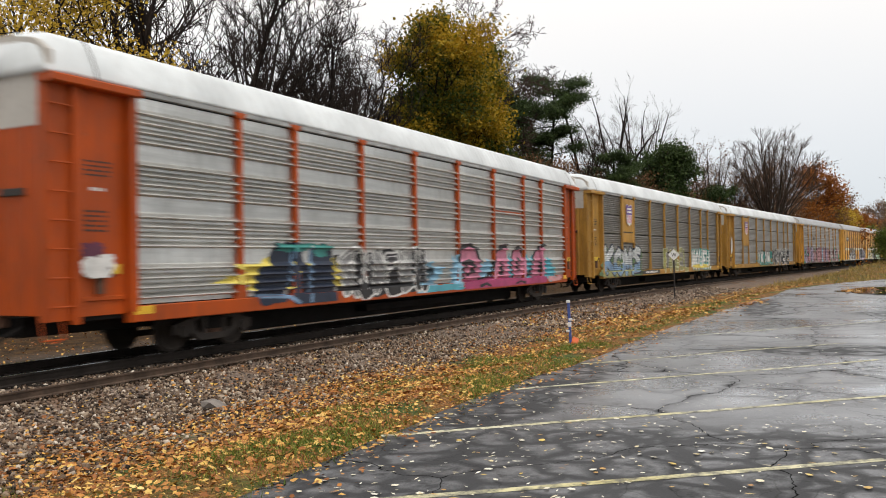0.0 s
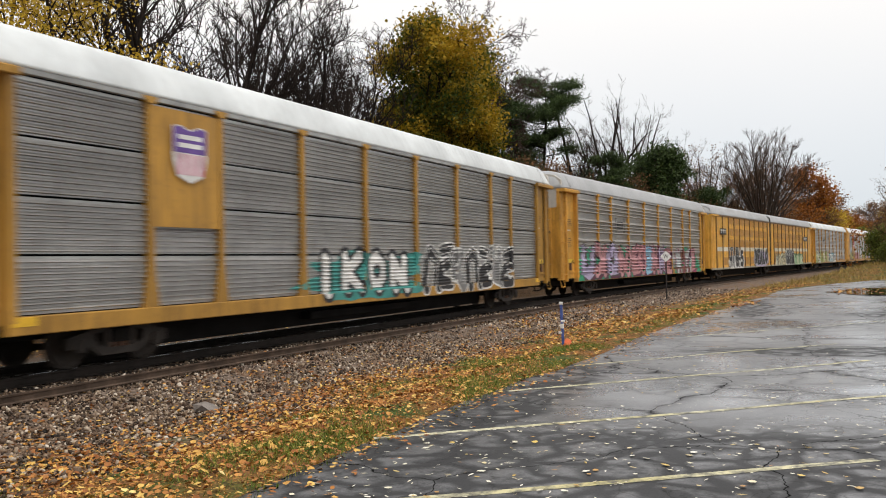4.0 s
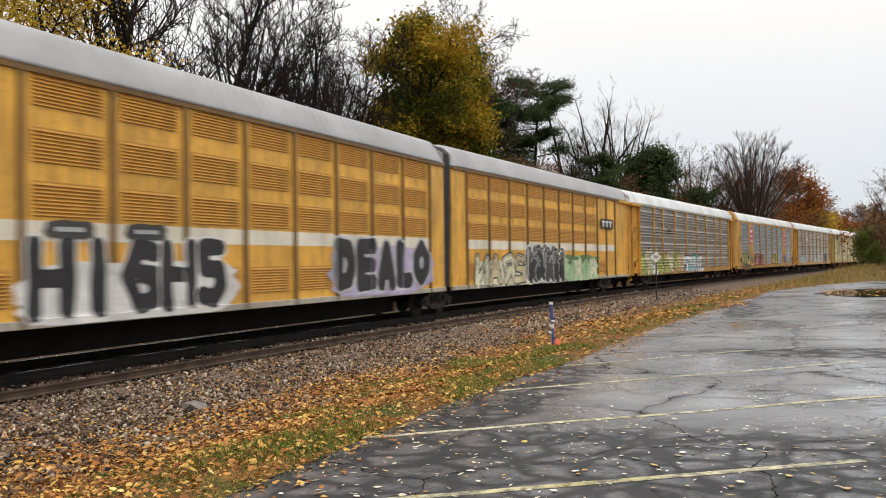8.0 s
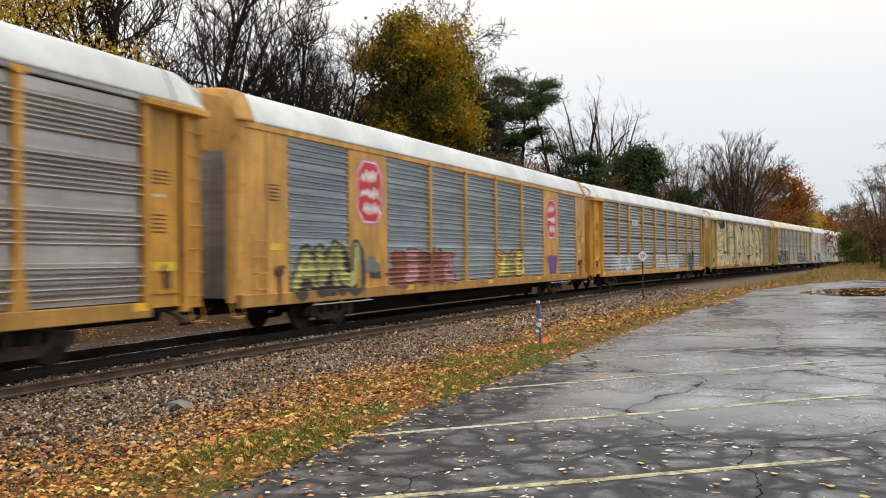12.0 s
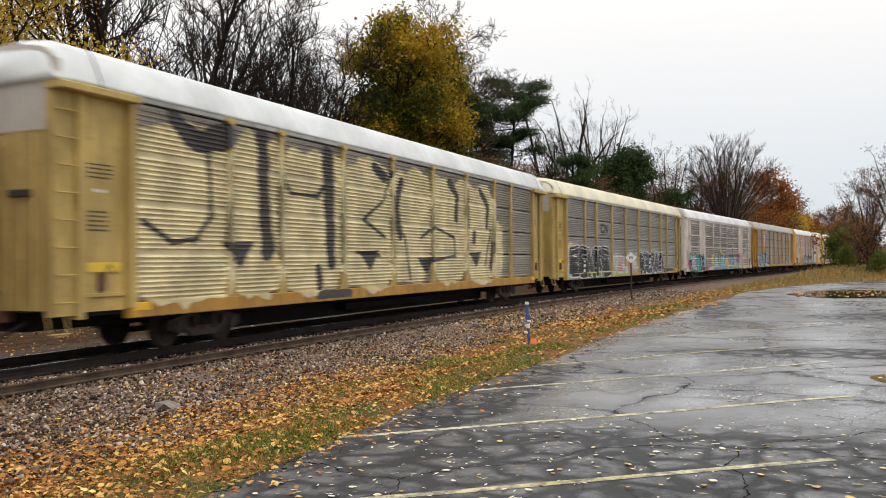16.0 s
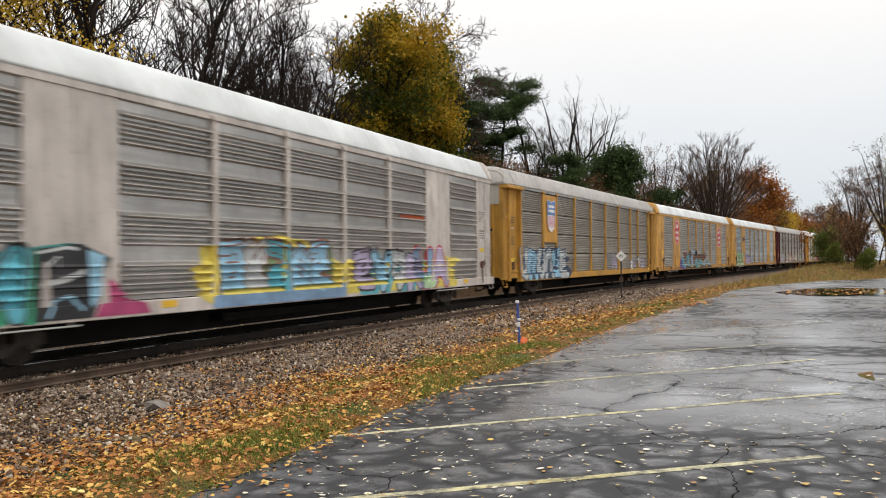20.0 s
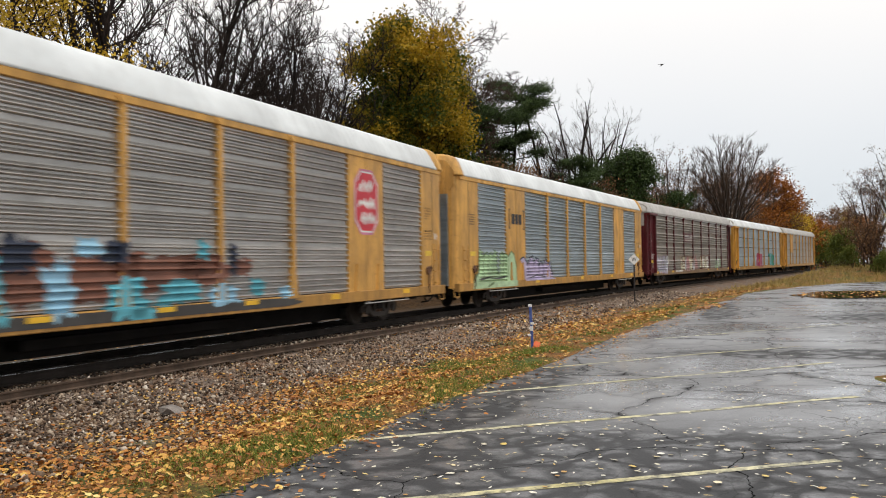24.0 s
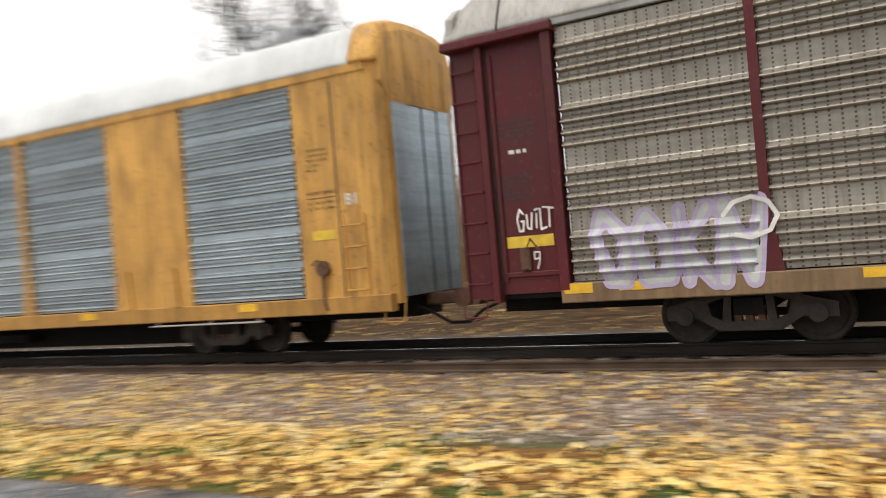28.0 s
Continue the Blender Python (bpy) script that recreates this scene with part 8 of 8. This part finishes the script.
def vase_tree(key, label, bark, twig, seed, height, width, stems, base=0.10, subs=11, leaf=None, fine=(9, 6), side_spread=(0.35, 0.75)):
    """A bare tree whose straight limbs fan up from a short trunk to a rounded crown of fine twigs."""
    r = random.Random(seed)
    wood, twigs, tips = Build(), Build(), []
    limb(wood, [Vector((0, 0, z_)) for z_ in (-0.3, height * base, height * base * 2)], [height * 0.024, height * 0.018, height * 0.012], 8)

    def twig_from(start, d, length, rad, level):
        bend = Vector((r.gauss(0, 0.10), r.gauss(0, 0.10), r.gauss(0.05, 0.08)))
        mid = start + d * length * 0.5
        d2 = (d + bend).normalized()
        end = mid + d2 * length * 0.5
        limb(twigs, [start, mid, end], [rad, rad * 0.8, rad * 0.5], 3)
        if level == 2:
            tips.append((end, d2))
            return
        for k in range(fine[level]):
            f = r.uniform(0.15, 0.98)
            p_ = start.lerp(mid, f * 2) if f < 0.5 else mid.lerp(end, f * 2 - 1)
            side = d2.cross(Vector((r.gauss(0, 1), r.gauss(0, 1), r.gauss(0, 1)))).normalized()
            twig_from(p_, (d2 + side * r.uniform(0.25, 0.85) + Vector((0, 0, 0.12))).normalized(), length * r.uniform(0.38, 0.6) * (1.1 - 0.4 * f), rad * 0.62, level + 1)

    for k in range(stems):
        f = math.sqrt((k + 0.5) / stems)
        a = k * 2.39996 + r.uniform(-0.2, 0.2)
        start = Vector((0, 0, height * base * r.uniform(0.8, 2.0)))
        goal = Vector((f * width * 0.5 * math.cos(a), f * width * 0.5 * math.sin(a), height * (0.42 + 0.52 * math.sqrt(max(0, 1 - f * f * 0.92)) * r.uniform(0.93, 1.05))))
        knee = start.lerp(goal, 0.45) + Vector((0, 0, height * 0.04 + 0.10 * height * f))
        pts = [start * (1 - q_) ** 2 + knee * 2 * q_ * (1 - q_) + goal * q_ * q_ for q_ in (0, 0.2, 0.4, 0.6, 0.8, 1.0)]
        pts = [p_ + Vector((r.gauss(0, 0.1), r.gauss(0, 0.1), 0)) * (i > 0) for i, p_ in enumerate(pts)]
        thick = height * r.uniform(0.0065, 0.0095)
        limb(wood, pts, [thick * (1 - 0.85 * i / 5) + 0.008 for i in range(6)], 5)
        for n_ in range(subs):
            q_ = 0.28 + 0.72 * (n_ + r.random()) / subs
            i = min(int(q_ * 5), 4)
            p_ = pts[i].lerp(pts[i + 1], min(1, q_ * 5 - i))
            d = (pts[i + 1] - pts[i]).normalized()
            side = d.cross(Vector((r.gauss(0, 1), r.gauss(0, 1), r.gauss(0, 1)))).normalized()
            twig_from(p_, (d + side * r.uniform(*side_spread) + Vector((0, 0, 0.15))).normalized(), height * r.uniform(0.11, 0.19) * (1.25 - 0.6 * q_), 0.013, 0)
    t = tagged(new("tree"), label, "tree", "trees behind the track")
    part("trunk", wood, bark, t)
    part("twig_crown", twigs, twig, t)
    if leaf:
        part("crown", foliage(tips, seed, *leaf), leaf[-1], t)
    TREE_KINDS[key] = t


def make_tree(key, label, bark, seed, leaf=None, twig=None, **kw):
    wood, twigs, tips = skeleton(seed, **kw)
    t = tagged(new("tree"), label, "tree", "trees behind the track")
    part("trunk", wood, bark, t)
    part("twig_crown", twigs, twig or TWIG, t)
    if leaf:
        part("crown", foliage(tips, seed, *leaf), leaf[-1], t)
    TREE_KINDS[key] = t
    return t


def ground_at(x, y):
    return float(ground_z(x, y))


USED = set()


def plant(key, x, y, scale=1.0, turn=0.0, group=""):
    t = TREE_KINDS[key]
    m_ = Matrix.LocRotScale((x, y, ground_at(x, y) - 0.1), Euler((0, 0, turn)), (scale, scale, scale * 1.0))
    if key not in USED:
        USED.add(key)
        t.matrix_basis = m_
        return t
    o = copy_thing(t, Matrix.LocRotScale((x, y, ground_at(x, y) - 0.1), Euler((0, 0, turn)), None))
    o.scale = (scale, scale, scale)
    return o


AUTUMN = island_mat("maple_autumn_leaves", [(0.0, (0.018, 0.036, 0.006)), (0.38, (0.055, 0.080, 0.010)), (0.48, (0.17, 0.145, 0.012)), (0.66, (0.46, 0.30, 0.02)), (1.0, (0.62, 0.37, 0.03))], 0.55, 0.1, (0.26, 0.66), 0.35)
ORANGELEAF = island_mat("orange_leaves", [(0.0, (0.10, 0.04, 0.015)), (0.5, (0.32, 0.11, 0.02)), (1.0, (0.48, 0.20, 0.03))], 0.55, 0.1, (0.5, 0.4), 0.25)
BROWNLEAF = island_mat("brown_oak_leaves", [(0.0, (0.09, 0.05, 0.03)), (0.6, (0.23, 0.125, 0.06)), (1.0, (0.37, 0.20, 0.08))], 0.6, 0.1, (0.5, 0.4), 0.2)
NEEDLE = island_mat("pine_needles", [(0.0, (0.014, 0.026, 0.009)), (0.6, (0.050, 0.084, 0.022)), (1.0, (0.10, 0.145, 0.038))], 0.6, 0.1, (0.6, 0.4))
GREENLEAF = island_mat("green_shrub_leaves", [(0.0, (0.04, 0.06, 0.015)), (0.6, (0.14, 0.18, 0.03)), (1.0, (0.30, 0.28, 0.05))], 0.55, 0.1, (0.5, 0.4), 0.25)

make_tree("bare_a", twig=DARK_TWIG, label="tall bare tree with dark branches", bark=BARK, seed=3, height=17, trunk_r=0.27, counts=(13, 6, 5, 3), spread=0.75, clear=0.22, up=0.5, wob=0.085, thick=(0.40, 0.6), lens=(0.40, 0.5, 0.5, 0.55))
make_tree("bare_b", twig=DARK_TWIG, label="tall bare multi-stemmed tree with fine twigs", bark=BARK, seed=8, height=16, trunk_r=0.18, counts=(9, 6, 5, 3), spread=0.6, clear=0.25, forks=2, up=0.6, wob=0.08, thick=(0.36, 0.55), lens=(0.42, 0.5, 0.5, 0.55))
make_tree("bare_c", "slender bare tree with reddish twigs", BARK_GREY, 15, height=15, trunk_r=0.16, counts=(15, 8, 6, 3), spread=0.85, clear=0.3, up=0.3, wob=0.07, thick=(0.30, 0.46), lens=(0.36, 0.48, 0.5, 0.6))
PALE_TWIG = plain("pale_brown_twigs", (0.085, 0.058, 0.043), 0.95, 0, 0.3, 2.0, 0, 0.1)
vase_tree("round_bare", "broad bare tree with a round twiggy crown", BARK_GREY, PALE_TWIG, 22, 13.2, 8.8, 28)
vase_tree("fan_bare", "slender bare tree with limbs fanning upward", BARK, TWIG, 26, 18.5, 10.5, 8, 0.2, 6, None, (5, 4), (0.5, 1.1))
vase_tree("red_bare", "bare tree with reddish twigs and few brown leaves", BARK_GREY, TWIG, 29, 14.5, 10.0, 14, 0.10, 8, (1, 0.16, 0.3, BROWNLEAF), (6, 4), (0.5, 1.0))
make_tree("gold_dense", "tree thick with yellow autumn leaves", BARK_GREY, 83, (40, 0.34, 0.75, GOLDLEAF), height=13, trunk_r=0.2, counts=(12, 6, 4), spread=0.8, clear=0.1, up=0.4, lens=(0.45, 0.5, 0.5))
make_tree("maple", twig=DARK_TWIG, label="maple with green and gold autumn leaves", bark=BARK, seed=31, leaf=(44, 0.185, 0.46, AUTUMN), height=14.6, trunk_r=0.24, counts=(16, 7, 5), spread=0.85, clear=0.08, up=0.35, forks=3, lean_by=0.09, lens=(0.33, 0.5, 0.5))
make_tree("gold", twig=DARK_TWIG, label="tree with thin yellow autumn leaves", bark=BARK, seed=37, leaf=(16, 0.17, 0.5, GOLDLEAF), height=15, trunk_r=0.2, counts=(12, 6, 4), spread=0.8, clear=0.25, up=0.35, lens=(0.42, 0.5, 0.5))
make_tree("orange", "tree with orange-brown autumn leaves", BARK_GREY, 41, (16, 0.30, 0.6, ORANGELEAF), height=13, trunk_r=0.2, counts=(12, 6, 4), spread=0.8, clear=0.12, up=0.4, lens=(0.45, 0.5, 0.5))
make_tree("oak", "tree with sparse brown leaves", BARK_GREY, 43, (9, 0.26, 0.6, BROWNLEAF), height=14, trunk_r=0.2, counts=(12, 6, 4), spread=0.8, clear=0.1, up=0.4, lens=(0.45, 0.5, 0.5))
make_tree("shrub", "green and yellow shrub", BARK_GREY, 47, (9, 0.20, 0.4, GREENLEAF), height=4.5, trunk_r=0.06, counts=(8, 5, 3), spread=0.8, clear=0.05, forks=3, up=0.4, lens=(0.5, 0.5, 0.5))
make_tree("brush", "bare brown brush with fine twigs", BARK_GREY, 49, (2, 0.16, 0.4, BROWNLEAF), height=5, trunk_r=0.05, counts=(8, 5, 4), spread=0.7, clear=0.05, forks=4, up=0.6, lens=(0.5, 0.5, 0.5))
make_tree("cedar", "dense dark green cedar", BARK, 53, (26, 0.26, 0.42, NEEDLE), height=14, trunk_r=0.2, counts=(34, 6, 3), spread=0.95, clear=0.08, up=0.2, lens=(0.32, 0.4, 0.4))
make_tree("snag", "dead bare trunk with broken limbs", BARK, 59, height=19, trunk_r=0.26, counts=(9, 2), spread=0.9, clear=0.45, up=0.2, lens=(0.16, 0.4), wob=0.05)


def pine_tree(key, seed, height, crown_from, clumps, label):
    """Pine with a long bare trunk and layered needle clumps."""
    r = random.Random(seed)
    wood, tips = Build(), []
    pts = [Vector((0.15 * math.sin(k * 0.9), 0.1 * math.cos(k), k * height / 10 - 0.3)) for k in range(11)]
    limb(wood, pts, [0.26 * (1 - 0.08 * k) for k in range(11)], 8)
    tw = Build()
    for k in range(clumps):
        z = height * (crown_from + (1 - crown_from) * (k + r.random()) / clumps)
        a = r.uniform(0, 2 * math.pi)
        ln = (1.2 + 3.0 * (1 - abs((z / height - crown_from) / (1 - crown_from) - 0.4))) * r.uniform(0.6, 1.15)
        base = Vector((0.1, 0, z - 0.5))
        end = base + Vector((math.cos(a) * ln, math.sin(a) * ln, ln * r.uniform(0.05, 0.35)))
        mid = base.lerp(end, 0.5) - Vector((0, 0, 0.15))
        limb(tw, [base, mid, end], [0.06, 0.04, 0.015], 4)
        for q_ in range(7):
            f = r.uniform(0.45, 1.05)
            c_ = base.lerp(end, f) + Vector((r.gauss(0, 0.35), r.gauss(0, 0.35), r.gauss(0.1, 0.12)))
            tips.append((c_, Vector((0, 0, 1))))
    t = tagged(new("pine_tree"), label, "tree", "trees behind the track")
    part("trunk", wood, BARK, t)
    part("bough_tier", tw, BARK, t)
    rn = np.random.default_rng(seed)
    p_ = np.repeat(np.array([q_[0] for q_ in tips]), 110, 0)
    p_ = p_ + rn.normal(0, 1, p_.shape) * np.array((0.48, 0.48, 0.17))
    NB = (np.array([(-0.06, 0, 0), (0.06, 0, 0), (0, 0.55, 0.25), (0, 0, 0.04)], float), np.array([(0, 1, 2), (1, 3, 2), (3, 0, 2)]))
    part("needles", scatter_mesh("needles", [NB], p_, rn.uniform(0.45, 0.85, len(p_)), NEEDLE, 0.7, seed, (0.8, 1.5)), NEEDLE, t)
    TREE_KINDS[key] = t


pine_tree("pine_a", 61, 19, 0.62, 26, "tall pine with a flat-topped needle crown")
pine_tree("pine_b", 67, 14, 0.55, 24, "pine with layered needle branches")


def polar(az, dist):
    """A place by its bearing from the lot (degrees to the left of the track's line) and distance."""
    a = radians(az - 4.24)
    return -dist * math.sin(a), dist * math.cos(a)


# the trees that can be told apart
for key, az, d, sc, turn in (
    ("gold", 51.5, 40, 0.98, 0.4), ("gold", 55.5, 43, 0.95, 2.0),
    ("bare_a", 47.5, 38, 1.05, 0.3), ("bare_a", 44.6, 41, 1.15, 1.7), ("bare_a", 42.5, 44, 1.1, 5.2), ("bare_b", 40.5, 46, 1.0, 2.2), ("bare_b", 37.3, 44, 0.98, 0.7),
    ("bare_a", 36.2, 50, 0.95, 4.0), ("bare_b", 33.8, 52, 0.98, 3.1), ("bare_c", 35.5, 60, 1.05, 1.0), ("bare_c", 31.0, 60, 0.95, 2.4),
    ("maple", 28.3, 58, 1.24, 0.5), ("bare_c", 25.3, 76, 1.25, 1.1), ("pine_b", 24.0, 80, 1.26, 1.9), ("bare_c", 22.8, 82, 1.15, 3.2),
    ("pine_a", 19.9, 84, 1.03, 0.4), ("fan_bare", 20.8, 96, 0.9, 2.7), ("snag", 17.15, 90, 1.16, 1.0), ("pine_b", 15.9, 92, 0.92, 2.2), ("fan_bare", 15.8, 100, 1.24, 0.6), ("fan_bare", 13.6, 104, 1.15, 4.4),
    ("cedar", 12.0, 105, 1.12, 0.3), ("oak", 16.6, 88, 0.75, 0.9), ("oak", 18.8, 84, 0.7, 2.9), ("oak", 13.8, 98, 0.8, 1.8),
    ("oak", 9.9, 116, 0.85, 1.5), ("red_bare", 9.6, 114, 1.16, 2.0), ("red_bare", 8.4, 122, 1.05, 0.4), ("orange", 8.0, 118, 0.62, 0.3), ("orange", 6.6, 119, 0.6, 2.3),
    ("round_bare", 6.0, 114, 1.44, 0.9), ("oak", 4.9, 132, 1.15, 0.2), ("orange", 3.9, 142, 1.25, 1.2), ("orange", 3.4, 146, 0.95, 3.9), ("gold_dense", 2.9, 160, 0.95, 2.6), ("orange", 1.2, 196, 0.9, 0.8), ("gold_dense", 1.3, 196, 0.75, 1.3), ("gold_dense", 2.0, 190, 0.6, 3.3), ("shrub", 0.7, 204, 1.7, 0.3),
    ("oak", -0.5, 242, 1.1, 0.7), ("bare_c", -0.9, 240, 1.0, 2.8), ("bare_c", -1.2, 262, 1.1, 1.2),
    # on the bank beyond the lot, on the camera's side of the curve
    ("red_bare", -3.9, 88, 0.84, 2.2), ("red_bare", -2.2, 96, 0.70, 0.7), ("oak", -1.0, 112, 0.55, 1.9), ("round_bare", -5.6, 86, 0.90, 2.0), ("bare_c", -2.4, 100, 0.68, 0.8), ("brush", -1.6, 96, 0.9, 0.4), ("brush", -0.8, 104, 0.9, 2.0), ("shrub", -1.2, 92, 0.5, 1.0), ("shrub", -2.6, 80, 0.45, 3.0), ("gold", -5.0, 62, 0.55, 0.6),
    ("brush", -2.4, 84, 0.95, 3.3), ("gold_dense", -4.9, 66, 0.42, 1.3), ("orange", -1.9, 110, 0.45, 0.5), ("bare_c", -6.5, 80, 0.8, 1.0), ("bare_c", -8.5, 84, 0.8, 2.0), ("round_bare", -11, 88, 0.7, 1.1),
):
    plant(key, *polar(az, d), sc, turn)

# low growth and gold trees where the line bends away, and trees beside the line behind the lot
for key, az, d, sc, turn in (
    ("gold_dense", 1.7, 192, 0.7, 4.1), ("gold_dense", 0.6, 210, 0.6, 5.2), ("shrub", 1.9, 172, 1.4, 2.0), ("shrub", 0.2, 190, 1.6, 1.1), ("orange", 0.1, 215, 0.8, 3.1), ("orange", -0.6, 200, 0.7, 0.9),
    ("gold", -0.7, 118, 0.42, 1.5), ("shrub", -0.4, 100, 0.9, 2.5), ("gold", -1.5, 130, 0.5, 3.5), ("gold", -3.4, 96, 0.4, 0.2),
    ("bare_a", 135, 46, 0.95, 0.3), ("bare_b", 139, 52, 1.0, 1.3), ("bare_a", 131, 58, 0.9, 2.2), ("bare_a", 133, 38, 0.85, 4.4), ("bare_b", 129, 40, 0.85, 5.0), ("bare_a", 125.5, 44, 0.85, 2.0), ("bare_b", 127, 66, 0.8, 4.0), ("gold", 118, 52, 0.45, 1.0), ("shrub", 105, 26, 0.8, 0.2), ("shrub", 96, 25, 0.8, 2.2), ("shrub", 88, 26, 0.75, 3.2), ("shrub", 112, 28, 0.8, 4.2), ("shrub", 80, 27, 0.7, 5.2)):
    plant(key, *polar(az, d), sc, turn)

# brown undergrowth and taller stems between the maple and the round tree
ru = random.Random(77)
for i in range(28):
    az = 25 - i * 0.58 + ru.uniform(-0.4, 0.4)
    d = 66 + (25 - az) * 3.2 + ru.uniform(-4, 10)
    plant(ru.choice(("oak", "brush", "oak", "bare_c" if az > 14 else "brush", "shrub")), *polar(az, d), ru.uniform(0.5, 0.85), ru.uniform(0, 6.28))
for key, az, d, sc in (("bare_c", 23.6, 96, 1.55), ("fan_bare", 14.6, 116, 1.3), ("bare_c", 16.4, 112, 1.2), ("bare_c", 13.2, 116, 1.1), ("brush", 14.6, 100, 1.5), ("brush", 16.2, 98, 1.5), ("brush", 10.6, 108, 1.6), ("oak", 7.4, 118, 0.7), ("red_bare", 11.6, 120, 1.2), ("bare_a", 47.0, 48, 1.15, ), ("bare_b", 43.2, 50, 1.15), ("oak", 12.3, 112, 1.0), ("orange", 10.4, 112, 0.75)):
    plant(key, *polar(az, d), sc, az)

# more stems close behind the train, and the dark understorey of the wood
for key, az, d, sc, turn in (
    ("bare_a", 53.5, 47, 1.1, 0.9), ("bare_b", 41.8, 52, 1.2, 0.2), 
    ("bare_b", 34.8, 46, 0.85, 4.9), ("bare_a", 32.2, 56, 0.95, 0.8), ("bare_b", 30.2, 54, 0.8, 2.0), ("bare_a", 29.5, 66, 1.0, 3.7), ("bare_c", 28.6, 76, 1.68, 0.1), ("bare_c", 26.8, 80, 1.7, 2.2), ("bare_c", 24.8, 84, 1.4, 5.0),
    ("bare_a", 23.3, 74, 0.85, 1.2), ("oak", 21.6, 76, 0.72, 5.2), ("bare_b", 21.9, 90, 1.0, 0.4), ("bare_b", 18.0, 88, 0.85, 4.1), ("oak", 20.2, 80, 0.6, 3.7), ("oak", 15.0, 90, 0.68, 5.5), ("cedar", 11.2, 112, 0.82, 2.1), ("cedar", 12.9, 108, 0.75, 4.0),
    ("oak", 11.0, 104, 0.75, 0.6), ("oak", 8.8, 110, 0.62, 4.8), ("oak", 7.3, 116, 0.6, 1.7), ("orange", 5.2, 128, 0.62, 5.2), ("oak", 3.2, 146, 0.9, 4.2)):
    plant(key, *polar(az, d), sc, turn)

# the wood that goes on behind them
rt = random.Random(5)
for i in range(34):
    y = -75 + i * 9.5 + rt.uniform(-3, 3)
    depth = rt.uniform(34, 52)
    if (y < -6 or 0 < y < 60) and i % 2:
        continue
    s_here = float(np.interp(y, _y, _g))
    x, yy, _ = on_track(s_here, -depth + (8 if y > 90 else 0), 0)
    plant(rt.choice(("bare_a", "bare_b", "bare_c", "bare_c", "oak")) if y < 70 else "oak", float(x), float(yy), rt.uniform(0.75, 1.0) * (0.7 if y < 20 else 1), rt.uniform(0, 6.28))
for i in range(30):
    y = -60 + i * 8.5 + rt.uniform(-3, 3)
    s_here = float(np.interp(y, _y, _g))
    x, yy, _ = on_track(s_here, -rt.uniform(10, 20), 0)
    plant(rt.choice(("brush", "brush", "shrub")), float(x), float(yy), rt.uniform(0.5, 0.95), rt.uniform(0, 6.28))


# a bird that leaves the trees and flies over towards the far wood
FEATHER = plain("dark_feathers", (0.025, 0.022, 0.02), 0.8, 0, 0.3, 8.0, 0, 0.2)
bird = tagged(new("bird"), "small dark bird flying over the trees", "bird")
rings = []
for y, r_ in ((-0.16, 0.012), (-0.10, 0.045), (0.0, 0.06), (0.09, 0.045), (0.14, 0.035), (0.19, 0.008)):
    rings.append([(r_ * math.cos(a_), y, r_ * math.sin(a_)) for a_ in (2 * math.pi * k / 8 for k in range(8))][::-1])
part("body", Build().sweep(rings), FEATHER, bird, smooth=True)
part("tail", Build().add([(-0.02, -0.14, 0.012), (0.02, -0.14, 0.012), (0.06, -0.32, 0.01), (-0.06, -0.32, 0.01), (-0.02, -0.14, 0.0), (0.02, -0.14, 0.0), (0.06, -0.32, 0.004), (-0.06, -0.32, 0.004)],
     [(0, 3, 2, 1), (4, 5, 6, 7), (0, 1, 5, 4), (1, 2, 6, 5), (2, 3, 7, 6), (3, 0, 4, 7)]), FEATHER, bird)
WINGS = []
for sg_ in (1, -1):
    out = [(0.02, 0.08), (0.18, 0.10), (0.36, 0.0), (0.30, -0.06), (0.14, -0.07), (0.02, -0.06)]
    v_ = [(sg_ * x, y, z) for z in (0.006, -0.006) for x, y in out]
    f_ = [tuple(range(6)), tuple(range(11, 5, -1))] + [(i, 6 + i, 6 + (i + 1) % 6, (i + 1) % 6) for i in range(6)]
    WINGS.append((part("wing", Build().add(v_, f_ if sg_ < 0 else [q_[::-1] for q_ in f_]), FEATHER, bird), sg_))


# ---- what moves ----
def car_pose(s):
    a, b_ = on_track(s - 9.6), on_track(s + 9.6)
    p_ = (Vector(a) + Vector(b_)) / 2
    d = Vector(b_) - Vector(a)
    return Matrix.LocRotScale(p_, Euler((math.atan2(d.z, math.hypot(d.x, d.y)), 0, -math.atan2(d.x, d.y))), None)


def motions():
    """The train rolls towards and past the camera, gaining a little speed."""
    for car, middle in CARS:
        walk(car, [(t, car_pose(37.434 + middle - 15.193 * t - 0.018 * t * t)) for t in range(29)])

    rows = [(0, -27, 84, 9.5), (22.6, -24, 82.5, 12.5), (23.0, -18.2, 82, 17.6), (23.5, -13.2, 81.95, 20.1), (24, -8.42, 82.3, 21.2), (24.5, -4.48, 82.6, 21.3), (25, -2.76, 83, 20.1), (25.5, -1.54, 83.4, 17.9), (26, -1.09, 84, 14.5), (26.5, -0.6, 84.8, 11.0), (28, 2.0, 88, 5.0)]
    walk(bird, [(t, pose(x, y, z, 0, 0, -75)) for t, x, y, z in rows])
    for wing, sg_ in WINGS:
        flaps = [(0, 20)] + [(22.5 + 0.125 * k, 32 if k % 2 else -24) for k in range(36)] + [(28, 20)]
        walk(wing, [(t, pose(0, 0, 0.03, 0, -sg_ * a, 0)) for t, a in flaps])


motions()
